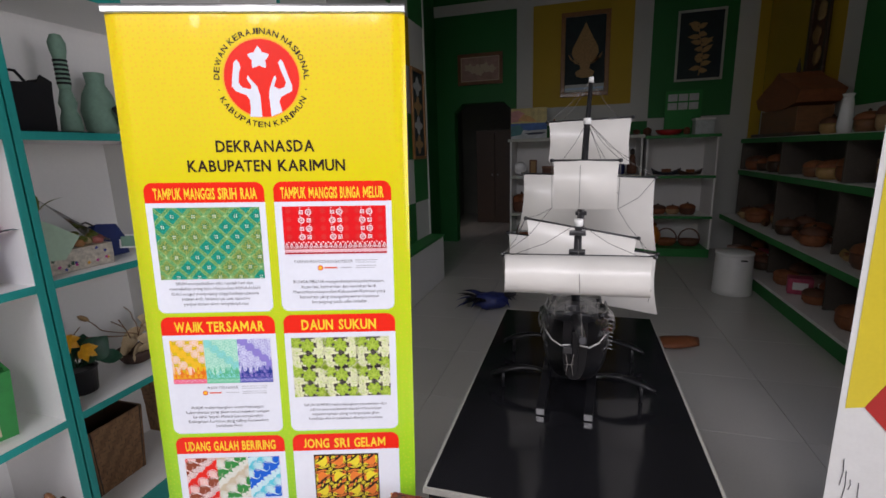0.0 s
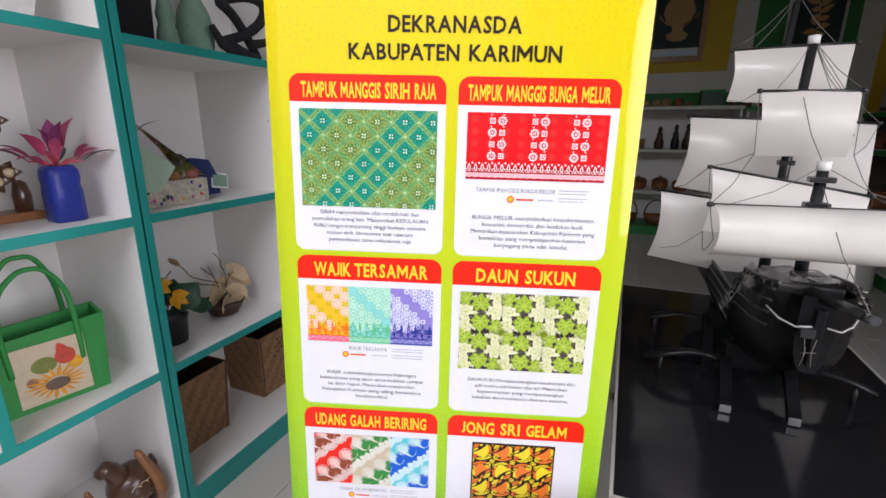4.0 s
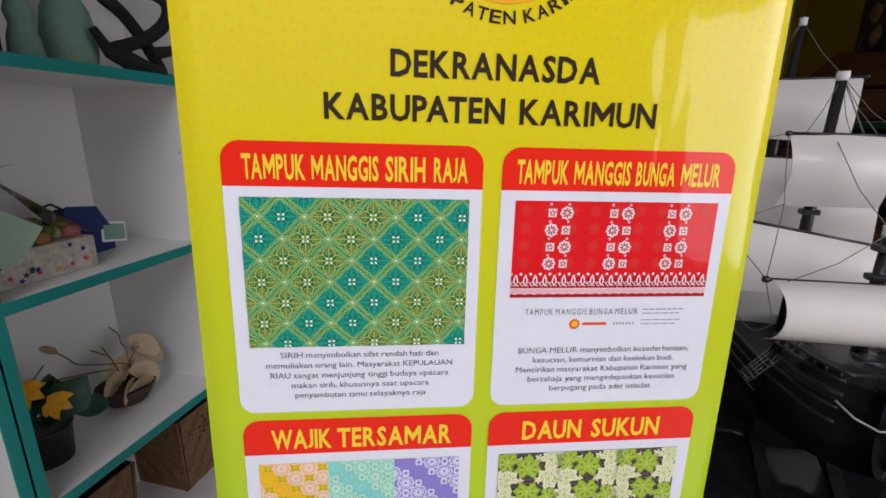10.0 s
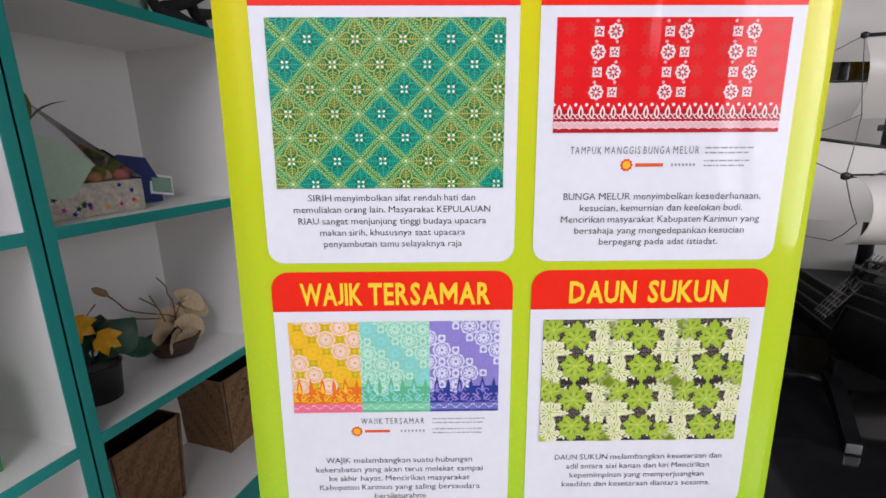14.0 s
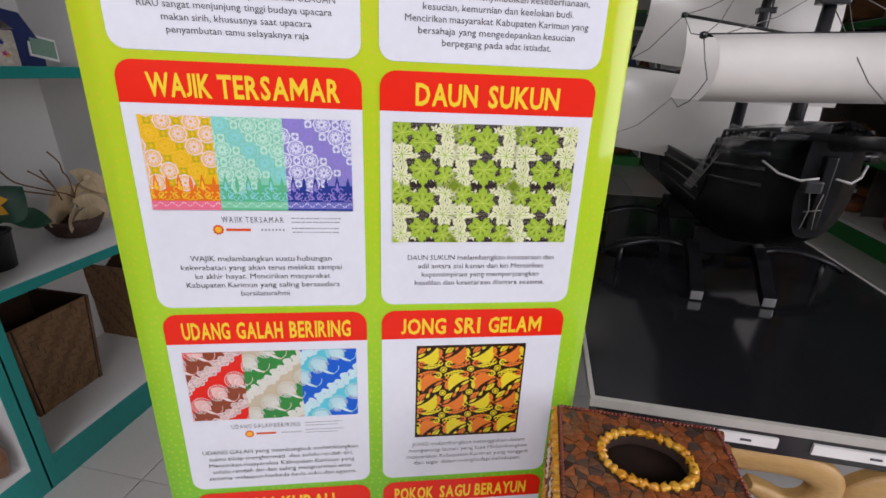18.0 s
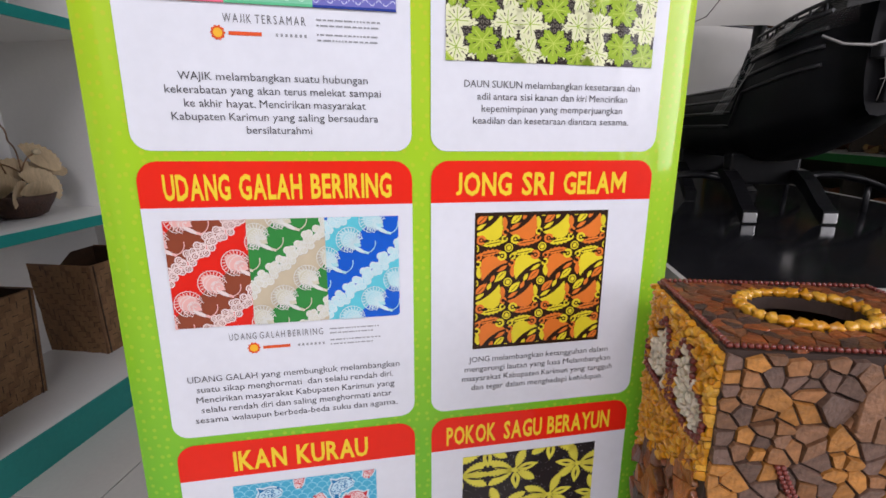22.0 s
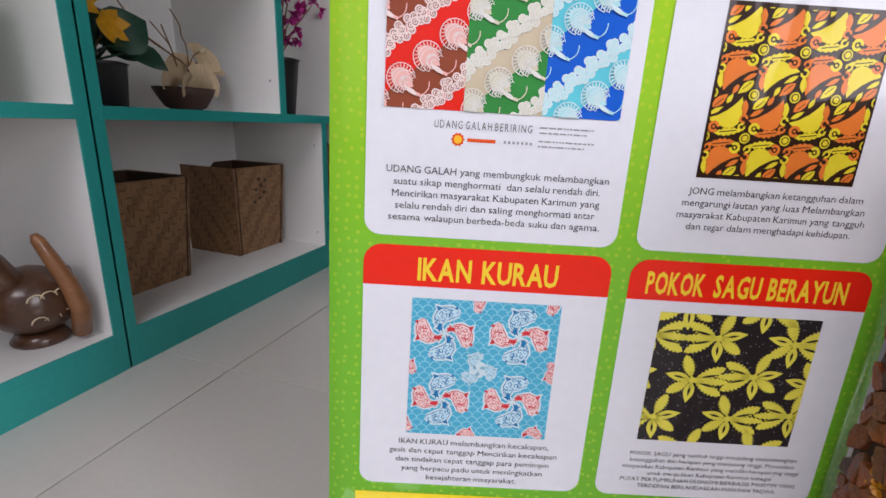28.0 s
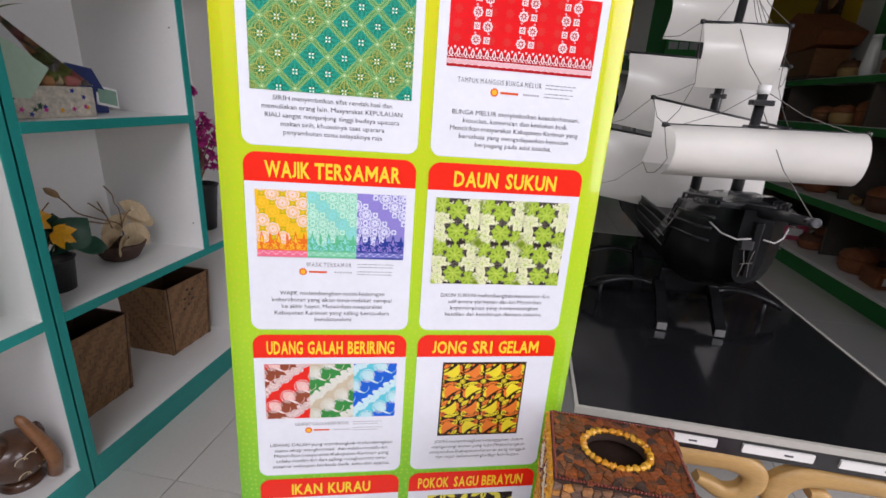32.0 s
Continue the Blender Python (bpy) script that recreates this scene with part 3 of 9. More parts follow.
def ring_word(word, r, a0, a1, cap, upright):
    """A word bent round the emblem between two angles."""
    bm = bmesh.new()
    total = run_length(word)
    at = 0.0
    for c in word:
        w = run_length(c)
        if c != " ":
            t = radians(a0 + (a1 - a0) * (at + w / 2) / total)
            d, e = Vector((math.cos(t), math.sin(t))), Vector((math.sin(t), -math.cos(t)))
            if not upright:
                d, e = -d, -e
            o = Vector(EMC) + Vector((math.cos(t), math.sin(t))) * r
            half = abs(radians(a1 - a0)) * r * w / total * 0.42
            add_word(bm, c, lambda u, v: tuple(o + e * half * (2 * u - 1) + d * cap * (v - 0.5)), -0.0008, 0.018)
        at += w
    return facing(bm)


for word, a0, a1, upright in (("DEWAN KERAJINAN NASIONAL", 182, -2, True), ("KABUPATEN KARIMUN", 203, 337, False)):
    part("emblem_lettering", ring_word(word, 0.0915, a0, a1, 0.0112, upright), INK, BAN, "black lettering bent round the emblem")
for a in (194, -14):
    part("emblem_dot", add_flat(bmesh.new(), [(EMC[0] + 0.0915 * math.cos(radians(a)) + 0.0024 * math.cos(radians(36 * k)) * (1 if k % 2 else 0.45),
                                              EMC[1] + 0.0915 * math.sin(radians(a)) + 0.0024 * math.sin(radians(36 * k)) * (1 if k % 2 else 0.45)) for k in range(10)], -0.0008), INK, BAN)

TOPS = [1.2935, 0.995, 0.698, 0.4015]
COLS = [(-0.2635, -0.0095), (0.0100, 0.2625)]
TITLES = [["TAMPUK MANGGIS SIRIH RAJA", "TAMPUK MANGGIS BUNGA MELUR"], ["WAJIK TERSAMAR", "DAUN SUKUN"],
          ["UDANG GALAH BERIRING", "JONG SRI GELAM"], ["IKAN KURAU", "POKOK SAGU BERAYUN"]]
# where each word of a heading begins and ends
TITLE_X = [[((-0.2448, -0.1834), (-0.1797, -0.1129), (-0.1084, -0.0668), (-0.0606, -0.0240)), ((0.0242, 0.0807), (0.0845, 0.1477), (0.1514, 0.1966), (0.2011, 0.2478))],
           [((-0.2345, -0.1670), (-0.1629, -0.0321)), ((0.0494, 0.1228), (0.1333, 0.2201))],
           [((-0.2428, -0.1823), (-0.1766, -0.1166), (-0.1103, -0.0294)), ((0.0352, 0.0982), (0.1075, 0.1455), (0.1549, 0.2316))],
           [((-0.2089, -0.1516), (-0.1430, -0.0625)), ((0.0270, 0.0899), (0.0978, 0.1488), (0.1539, 0.2394))]]
BODY = [["SIRIH menyimbolkan sifat rendah hati dan\nmemuliakan orang lain. Masyarakat KEPULAUAN\nRIAU sangat menjunjung tinggi budaya upacara\nmakan sirih, khususnya saat upacara\npenyambutan tamu selayaknya raja",
         "BUNGA MELUR menyimbolkan kesederhanaan,\nkesucian, kemurnian dan keelokan budi.\nMencirikan masyarakat Kabupaten Karimun yang\nbersahaja yang mengedepankan kesucian\nberpegang pada adat istiadat."],
        ["WAJIK melambangkan suatu hubungan\nkekerabatan yang akan terus melekat sampai\nke akhir hayat. Mencirikan masyarakat\nKabupaten Karimun yang saling bersaudara\nbersilaturahmi",
         "DAUN SUKUN melambangkan kesetaraan dan\nadil antara sisi kanan dan kiri Mencirikan\nkepemimpinan yang memperjuangkan\nkeadilan dan kesetaraan diantara sesama."],
        ["UDANG GALAH yang membungkuk melambangkan\nsuatu sikap menghormati  dan selalu rendah diri.\nMencirikan masyarakat Kabupaten Karimun yang\nselalu rendah diri dan saling menghormati antar\nsesama walaupun berbeda-beda suku dan agama.",
         "JONG melambangkan ketangguhan dalam\nmengarungi lautan yang luas Melambangkan\nmasyarakat Kabupaten Karimun yang tangguh\ndan tegar dalam menghadapi kehidupan."],
        ["IKAN KURAU melambangkan kecakapan,\ngesit dan cepat tanggap Mencirikan kecakapan\ndan tindakan cepat tanggap para pemimpin\nyang berpacu padu untuk meningkatkan\nkesejahteran masyarakat.",
         "POKOK SAGU yang tumbuh tinggi menjulang melambangkan\nketangguhan dan harapan yang menjulang tinggi. Mencirikan\nmasyarakat Kabupaten Karimun yang memiliki harapan yng tinggi\nuntuk menjadikan Kabupaten Karimun sebagai\nPUSAT PERTUMBUHAN EKONOMI BERBASIS MARITIM YANG\nTERDEPAN BERLANDASKAN IMAN DAN TAQWA."]]
BODY_AT = [[(0.200, 1.0475), (0.206, 1.0475)], [(0.192, 0.749), (0.194, 0.755)], [(0.218, 0.453), (0.190, 0.455)], [(0.192, 0.150), (0.206, 0.152)]]
PIC = [[(-0.2490, -0.0225, 1.0815, 1.24), (0.0255, 0.2495, 1.1345, 1.24)], [(-0.2490, -0.0230, 0.8345, 0.94), (0.0245, 0.2475, 0.7945, 0.94)],
       [(-0.2470, -0.0245, 0.534, 0.6425), (0.0575, 0.2125, 0.4865, 0.6435)], [(-0.2120, -0.0555, 0.185, 0.346), (0.0485, 0.2215, 0.192, 0.346)]]
PANEL = {}
for r in range(4):
    for c in range(2):
        x0, x1 = COLS[c]
        t = TOPS[r]
        zb = (1.0045, 0.7075, 0.411, 0.117)[r]
        rad = 0.016
        outline = ([(x0, t - 0.042), (x0, zb + rad)] + arc(x0 + rad, zb + rad, rad, 180, 270, 5) + arc(x1 - rad, zb + rad, rad, 270, 360, 5)
                   + [(x1, t - 0.042)])
        p = part("motif_panel", add_flat(bmesh.new(), outline, -0.0008), WHT, BAN, "white printed panel with a red heading")
        PANEL[r, c] = p
        outline = [(x0, t - 0.0432), (x1, t - 0.0432)] + arc(x1 - 0.019, t - 0.019, 0.019, 0, 90, 7) + arc(x0 + 0.019, t - 0.019, 0.019, 90, 180, 7)
        h = part("heading_band", add_flat(bmesh.new(), outline, -0.0010), RED, p, "red heading band")
        for word, (xa, xb) in zip(TITLES[r][c].split(" "), TITLE_X[r][c]):
            set_letters("heading_letter", word, xa + 0.0010, xb - 0.0013, t - 0.0356, 0.0226, -0.0016, 0.028, TITLE_YEL, p, "yellow capital")
        w, zc = BODY_AT[r][c]
        lines = BODY[r][c].split("\n")
        n = len(lines)
        em = w / max(run_length(q) for q in lines)
        tall = 0.0117 * n - 0.003 if n < 6 else 0.050
        pitch = (tall - 0.93 * em) / (n - 1)
        for q, text in enumerate(lines):
            set_line(text, (x0 + x1) / 2 + (0.004 if c else 0.002), zc + tall / 2 - 0.716 * em - pitch * q, em, -0.0013, GREYINK, p)

# ---- the printed motifs on the banner's panels ----
def clip(poly, x0, x1, z0, z1):
    """Keeps the part of a flat shape inside a rectangle."""
    for axis, lim, sgn in ((0, x0, 1), (0, x1, -1), (1, z0, 1), (1, z1, -1)):
        out = []
        for i, p in enumerate(poly):
            q = poly[i - 1]
            a, b = (p[axis] - lim) * sgn >= 0, (q[axis] - lim) * sgn >= 0
            if a != b:
                t = (lim - q[axis]) / (p[axis] - q[axis])
                m = [q[0] + t * (p[0] - q[0]), q[1] + t * (p[1] - q[1])]
                m[axis] = lim
                out.append(tuple(m))
            if a:
                out.append(p)
        poly = out
        if len(poly) < 3:
            return None
    return poly


class Print:
    """A printed picture: a ground and layers of flat motifs, each layer a hair in front of the last."""

    def __init__(self, r, c, inks, ground=0):
        self.box = PIC[r][c]
        self.inks, self.r, self.c = inks, r, c
        self.bm = bmesh.new()
        x0, x1, z0, z1 = self.box
        add_flat(self.bm, [(x0, z0), (x1, z0), (x1, z1), (x0, z1)], -0.0011, ground)

    def put(self, poly, ink, layer=1, inside=None):
        p = clip(poly, *(inside or self.box))
        if not p:
            return
        q = [p[0]]
        for v in p[1:]:
            if abs(v[0] - q[-1][0]) + abs(v[1] - q[-1][1]) > 1e-6:
                q.append(v)
        if len(q) > 2 and abs(q[0][0] - q[-1][0]) + abs(q[0][1] - q[-1][1]) < 1e-6:
            q.pop()
        if len(q) > 2:
            add_flat(self.bm, q, -0.0011 - 0.00014 * layer, ink)

    def done(self):
        return part("printed_motif", self.bm, self.inks, PANEL[self.r, self.c], "printed batik motif")


def ink(name, *rgb):
    return print_mat(name, rgb, var=0.07)


def circle(cx, cz, r, n=10, k=1.0, a0=0.0):
    return [(cx + r * math.cos(a0 + 2 * math.pi * i / n), cz + k * r * math.sin(a0 + 2 * math.pi * i / n)) for i in range(n)]


def starry(cx, cz, r1, r2, n, a0=0.0):
    return [(cx + (r1 if i % 2 == 0 else r2) * math.cos(a0 + math.pi * i / n), cz + (r1 if i % 2 == 0 else r2) * math.sin(a0 + math.pi * i / n)) for i in range(2 * n)]


def petal(cx, cz, length, width, ang, start=0.0, jag=0, n=7):
    """A leaf from (cx, cz) outwards at an angle; jag gives it a toothed edge."""
    c, s = math.cos(ang), math.sin(ang)
    up, dn = [], []
    m = n if not jag else jag * 2
    for i in range(m + 1):
        u = i / m
        w = width / 2 * math.sin(math.pi * u ** 0.85)
        if jag and i % 2:
            w *= 0.62
        d = start + length * u
        up.append((cx + c * d - s * w, cz + s * d + c * w))
        dn.append((cx + c * d + s * w, cz + s * d - c * w))
    return up + dn[::-1][1:-1]


def bar(x0, z0, x1, z1, w):
    d = math.hypot(x1 - x0, z1 - z0) or 1
    nx, nz = -(z1 - z0) / d * w / 2, (x1 - x0) / d * w / 2
    return [(x0 + nx, z0 + nz), (x1 + nx, z1 + nz), (x1 - nx, z1 - nz), (x0 - nx, z0 - nz)]


def arcband(cx, cz, r, a0, a1, w, n=8):
    a = [math.radians(a0 + (a1 - a0) * i / n) for i in range(n + 1)]
    return [(cx + (r + w / 2) * math.cos(t), cz + (r + w / 2) * math.sin(t)) for t in a] + [(cx + (r - w / 2) * math.cos(t), cz + (r - w / 2) * math.sin(t)) for t in a[::-1]]


# 1: green lattice of flowers in diamonds
G = Print(0, 0, [ink("lattice_green", 0.008, 0.135, 0.040), ink("teal_diamond", 0.001, 0.165, 0.100), ink("green_diamond", 0.008, 0.165, 0.045), ink("cyan_petal", 0.012, 0.38, 0.28),
                 ink("ochre_petal", 0.42, 0.43, 0.10), ink("pale_chain", 0.31, 0.53, 0.20), ink("pale_centre", 0.74, 0.84, 0.70), ink("band_green", 0.030, 0.215, 0.062)])
x0, x1, z0, z1 = G.box
D = 0.0451
ox, oz = x0 + 0.0391, z1 - 0.0190
for i in range(-8, 9):
    for j in range(-8, 9):
        cx, cz = ox + (i + j) * D / 2, oz + (i - j) * D / 2
        if not (x0 - D < cx < x1 + D and z0 - D < cz < z1 + D):
            continue
        teal = (j % 4) in (0, 3)
        gr, pe = (1, 3) if teal else (2, 4)
        h = D * 0.375
        g = D * 0.43
        for a in (math.pi / 4, 3 * math.pi / 4):      # the bands between the diamonds, with two chains of small rings
            c, s = math.cos(a), math.sin(a)
            d = D * 0.3536
            G.put(bar(cx + c * d - s * D * 0.36, cz + s * d + c * D * 0.36, cx + c * d + s * D * 0.36, cz + s * d - c * D * 0.36, 0.0086), 7, 1)
            for m in (-1, 1):
                for u in range(-5, 6):
                    e, v = d + m * 0.0022, u * 0.0029
                    G.put(arcband(cx + c * e - s * v, cz + s * e + c * v, 0.00135, 30 + 40 * u, 340 + 40 * u, 0.00085, 6), 5, 2)
        G.put([(cx - h, cz), (cx, cz - h), (cx + h, cz), (cx, cz + h)], gr, 3)
        for k in range(4):
            a = math.pi / 2 * k
            c, s = math.cos(a), math.sin(a)
            G.put(petal(cx, cz, h * 0.95, h * 0.80, a, h * 0.03), pe, 4)
            G.put(petal(cx, cz, h * 0.83, h * 0.63, a, h * 0.09), gr, 5)
            G.put(bar(cx + c * h * 0.15, cz + s * h * 0.15, cx + c * h * 0.88, cz + s * h * 0.88, 0.0010), pe, 6)
            for u in (0.36, 0.50, 0.64):       # veins of the leaf
                for m in (-1, 1):
                    G.put(bar(cx + c * h * u, cz + s * h * u, cx + c * h * (u + 0.12) - m * s * h * 0.24, cz + s * h * (u + 0.12) + m * c * h * 0.24, 0.00075), pe, 6)
            b = a + math.pi / 4
            G.put(circle(cx + 0.0032 * math.cos(b), cz + 0.0032 * math.sin(b), 0.0016, 4), 6, 7)
        for k in range(4):                     # knots where the bands cross
            G.put(arcband(cx + D / 2 + 0.0030 * math.cos(k * math.pi / 2), cz + 0.0030 * math.sin(k * math.pi / 2), 0.0020, 90 * k + 100, 90 * k + 260, 0.0009, 5), 5, 4)
        G.put(circle(cx + D / 2, cz, 0.0012, 4), 6, 5)
G.done()

# 2: red cloth with white flowers and a pale border
G = Print(0, 1, [ink("red_cloth", 0.70, 0.010, 0.012), ink("cloth_white", 0.79, 0.69, 0.70), ink("dark_red_line", 0.42, 0.008, 0.014), ink("pink_border", 0.72, 0.42, 0.46), ink("ghost_red", 0.66, 0.030, 0.026)])
x0, x1, z0, z1 = G.box
w = x1 - x0
for i in range(9):
    for j in range(4):
        G.put(starry(x0 + w * (i + 0.5) / 9, z1 - 0.010 - 0.019 * j, 0.008, 0.0045, 8), 4, 1)
for fx in (0.215, 0.515, 0.805):
    for j in range(4):
        for m in (-1, 1):
            big = (j % 2 == 0) == (m == 1)
            r = 0.0076 if big else 0.0058
            cx, cz = x0 + w * fx + m * 0.0078, z1 - 0.0125 - 0.0183 * j
            if big:
                G.put(starry(cx, cz, r, r * 0.84, 8, 0.1), 1, 2)
                for q in range(8):
                    G.put(petal(cx, cz, r * 0.62, r * 0.25, 0.1 + math.pi / 4 * q, r * 0.16), 2, 3)
            else:
                G.put(starry(cx, cz, r * 1.12, r * 0.74, 4, math.pi / 4), 1, 2)
                for q in range(5):
                    G.put(petal(cx, cz, r * 0.48, r * 0.36, 0.3 + math.pi * 0.4 * q, r * 0.16), 2, 3)
                for q in range(4):
                    b = math.pi / 4 + math.pi / 2 * q
                    G.put(circle(cx + r * 0.80 * math.cos(b), cz + r * 0.80 * math.sin(b), r * 0.10, 4), 0, 3)
            G.put(circle(cx + m * 0.002, cz + 0.0092, 0.0019, 4), 3, 2)
zb = z0 + 0.0285
G.put([(x0, z0 + 0.0105), (x1, z0 + 0.0105), (x1, z0 + 0.022), (x0, z0 + 0.022)], 2, 2)
G.put([(x0, z0 + 0.004), (x1, z0 + 0.004), (x1, z0 + 0.0105), (x0, z0 + 0.0105)], 3, 2)
G.put([(x0, z0), (x1, z0), (x1, z0 + 0.004), (x0, z0 + 0.004)], 2, 2)
n = 21
for i in range(n):
    cx = x0 + w * (i + 0.5) / n
    G.put(circle(cx - w / n / 2, zb - 0.002, 0.0017, 7), 1, 3)
    G.put(petal(cx, z0 + 0.013, 0.0135, 0.0055, math.pi / 2), 1, 3)
    G.put(petal(cx, z0 + 0.015, 0.008, 0.0024, math.pi / 2), 2, 4)
    for m in (-1, 1):
        G.put(arcband(cx + m * 0.0028, z0 + 0.0155, 0.0022, 0, 300, 0.0009), 1, 3)
        G.put(arcband(cx + m * 0.0027, z0 + 0.0085, 0.0022, 0, 180, 0.0007), 1, 3)
    G.put(arcband(cx, z0 + 0.0062, 0.0026, 180, 360, 0.0006), 1, 3)
G.done()

# 3: three swatches of rosettes
G = Print(1, 0, [ink("golden_ground", 0.78, 0.46, 0.010), ink("mint_ground", 0.22, 0.60, 0.44), ink("violet_ground", 0.24, 0.22, 0.55), ink("rose_white", 0.82, 0.62, 0.64), ink("mint_white", 0.48, 0.76, 0.62),
                 ink("lilac_white", 0.66, 0.68, 0.82), ink("yellow_rosette", 0.86, 0.52, 0.03), ink("aqua_rosette", 0.24, 0.66, 0.66), ink("purple_rosette", 0.28, 0.22, 0.62), ink("orange_border", 0.80, 0.17, 0.015),
                 ink("green_border", 0.10, 0.48, 0.25), ink("navy_border", 0.020, 0.045, 0.27), ink("pink_strip", 0.80, 0.16, 0.26), ink("green_strip", 0.20, 0.56, 0.36), ink("blue_strip", 0.16, 0.16, 0.48), ink("olive_dot", 0.50, 0.42, 0.01)])
x0, x1, z0, z1 = G.box
w = (x1 - x0) / 3
for s in range(3):
    a, b = x0 + w * s, x0 + w * (s + 1)
    ins = (a, b, z0, z1)
    G.put([(a, z0), (b, z0), (b, z1), (a, z1)], s, 1, ins)
    G.put([(a, z0), (b, z0), (b, z0 + 0.030), (a, z0 + 0.030)], 9 + s, 2, ins)
    lx, lz = ((0.0094, 0.9203), (0.0233, 0.9175), (0.0133, 0.9343))[s]     # a rosette on the coloured diagonal
    for i in range(-7, 8):
        for j in range(-7, 8):
            px, pz = a + lx + (i + j) * 0.0150, lz + (j - i) * 0.0136
            low = z0 + 0.030 + 0.004 * math.sin(i * 2.1)
            if not (a - 0.012 < px < b + 0.012 and low < pz < z1 + 0.012):
                continue
            col = ((6, 7, 8) if j % 4 == 0 else (3, 4, 5))[s]
            r = 0.0104
            G.put(starry(px, pz, r, r * 0.90, 8), col, 3, ins)
            G.put(arcband(px, pz, r * 0.74, 0, 360, r * 0.10, 16), s, 4, ins)
            for k in range(8):
                t = math.pi / 4 * k
                G.put(arcband(px + r * 0.44 * math.cos(t), pz + r * 0.44 * math.sin(t), r * 0.20, 57.3 * t - 120, 57.3 * t + 120, r * 0.07, 5), s, 4, ins)
            G.put(circle(px, pz, r * 0.17, 6), s, 4, ins)
            G.put(starry(px + 0.0150, pz, 0.0052, 0.0040, 4, math.pi / 4), (15, 4, 5)[s], 3, ins)
            G.put(starry(px + 0.0150, pz, 0.0030, 0.0018, 4), s, 4, ins)
    for i in range(4):
        cx = a + w * (i + 0.3) / 3.0
        lt = 6 + s
        G.put(petal(cx, z0 + 0.012, 0.030, 0.0062, math.pi / 2), 9 + s, 6, ins)
        G.put(petal(cx + w / 6, z0 + 0.020, 0.020, 0.0044, math.pi / 2), 9 + s, 6, ins)
        G.put(petal(cx, z0 + 0.022, 0.013, 0.0030, math.pi / 2), lt, 7, ins)
        for m in (-1, 1):
            G.put(arcband(cx + m * 0.0050, z0 + 0.0170, 0.0036, 60, 330, 0.0013), lt, 7, ins)
            G.put(arcband(cx + m * 0.0042, z0 + 0.0245, 0.0026, 0, 280, 0.0011), lt, 7, ins)
            G.put(arcband(cx + m * 0.0100, z0 + 0.0140, 0.0024, 90, 400, 0.0010), lt, 7, ins)
            G.put(petal(cx + m * 0.001, z0 + 0.013, 0.011, 0.0026, math.pi / 2 - m * 0.8), lt, 7, ins)
            G.put(circle(cx + m * 0.0098, z0 + 0.0205, 0.0013, 6), lt, 7, ins)
    G.put([(a, z0), (b, z0), (b, z0 + 0.0105), (a, z0 + 0.0105)], 12 + s, 8, ins)
    for i in range(12):
        G.put(arcband(a + w * (i + 0.5) / 12, z0 + 0.0065, 0.0022, 0, 180 if i % 2 else -180, 0.0007), 3 + s, 9, ins)
    G.put([(a, z0), (b, z0), (b, z0 + 0.0022), (a, z0 + 0.0022)], 9 + s if s else 12, 10, ins)
G.done()


def lobed(cx, cz, r, a0=0.0):
    """A breadfruit leaf: seven toothed lobes about a vein that points along a0, notched at the stalk."""
    pts = []
    for deg, reach in ((0, 1.22), (48, 1.06), (95, 1.0), (140, 0.92), (-140, 0.92), (-95, 1.0), (-48, 1.06)):
        for off, k in ((-22, 0.74), (-15, 0.92), (-10, 0.86), (-5, 1.0), (0, 1.06), (5, 0.98), (10, 0.84), (15, 0.93), (22, 0.74)):
            a = a0 + math.radians(deg + off)
            pts.append((cx + r * k * reach * math.cos(a), cz + r * k * reach * math.sin(a)))
        if deg == 140:
            pts.append((cx + r * 0.45 * math.cos(a0 + math.pi), cz + r * 0.45 * math.sin(a0 + math.pi)))
    return order_round(pts, cx, cz)


def order_round(pts, cx, cz):
    return sorted(pts, key=lambda p: math.atan2(p[1] - cz, p[0] - cx))


# 4: breadfruit leaves
G = Print(1, 1, [ink("dark_net_ground", 0.030, 0.024, 0.020), ink("net_line", 0.22, 0.20, 0.17), ink("lime_leaf", 0.31, 0.46, 0.040), ink("cream_leaf", 0.72, 0.74, 0.47), ink("leaf_edge", 0.52, 0.62, 0.12), ink("dark_vein", 0.12, 0.10, 0.03),
                 ink("plain_band", 0.030, 0.022, 0.020)])
x0, x1, z0, z1 = G.box
for i in range(46):
    for j in range(30):
        cx, cz = x0 + (x1 - x0) * (i + 0.5 * (j % 2)) / 46, z0 + (z1 - z0) * (j + 0.5) / 30
        G.put(arcband(cx, cz, 0.0016, 0, 360, 0.0007, 6), 1, 1)
tw, th = (x1 - x0) / 3, (z1 - z0) / 2
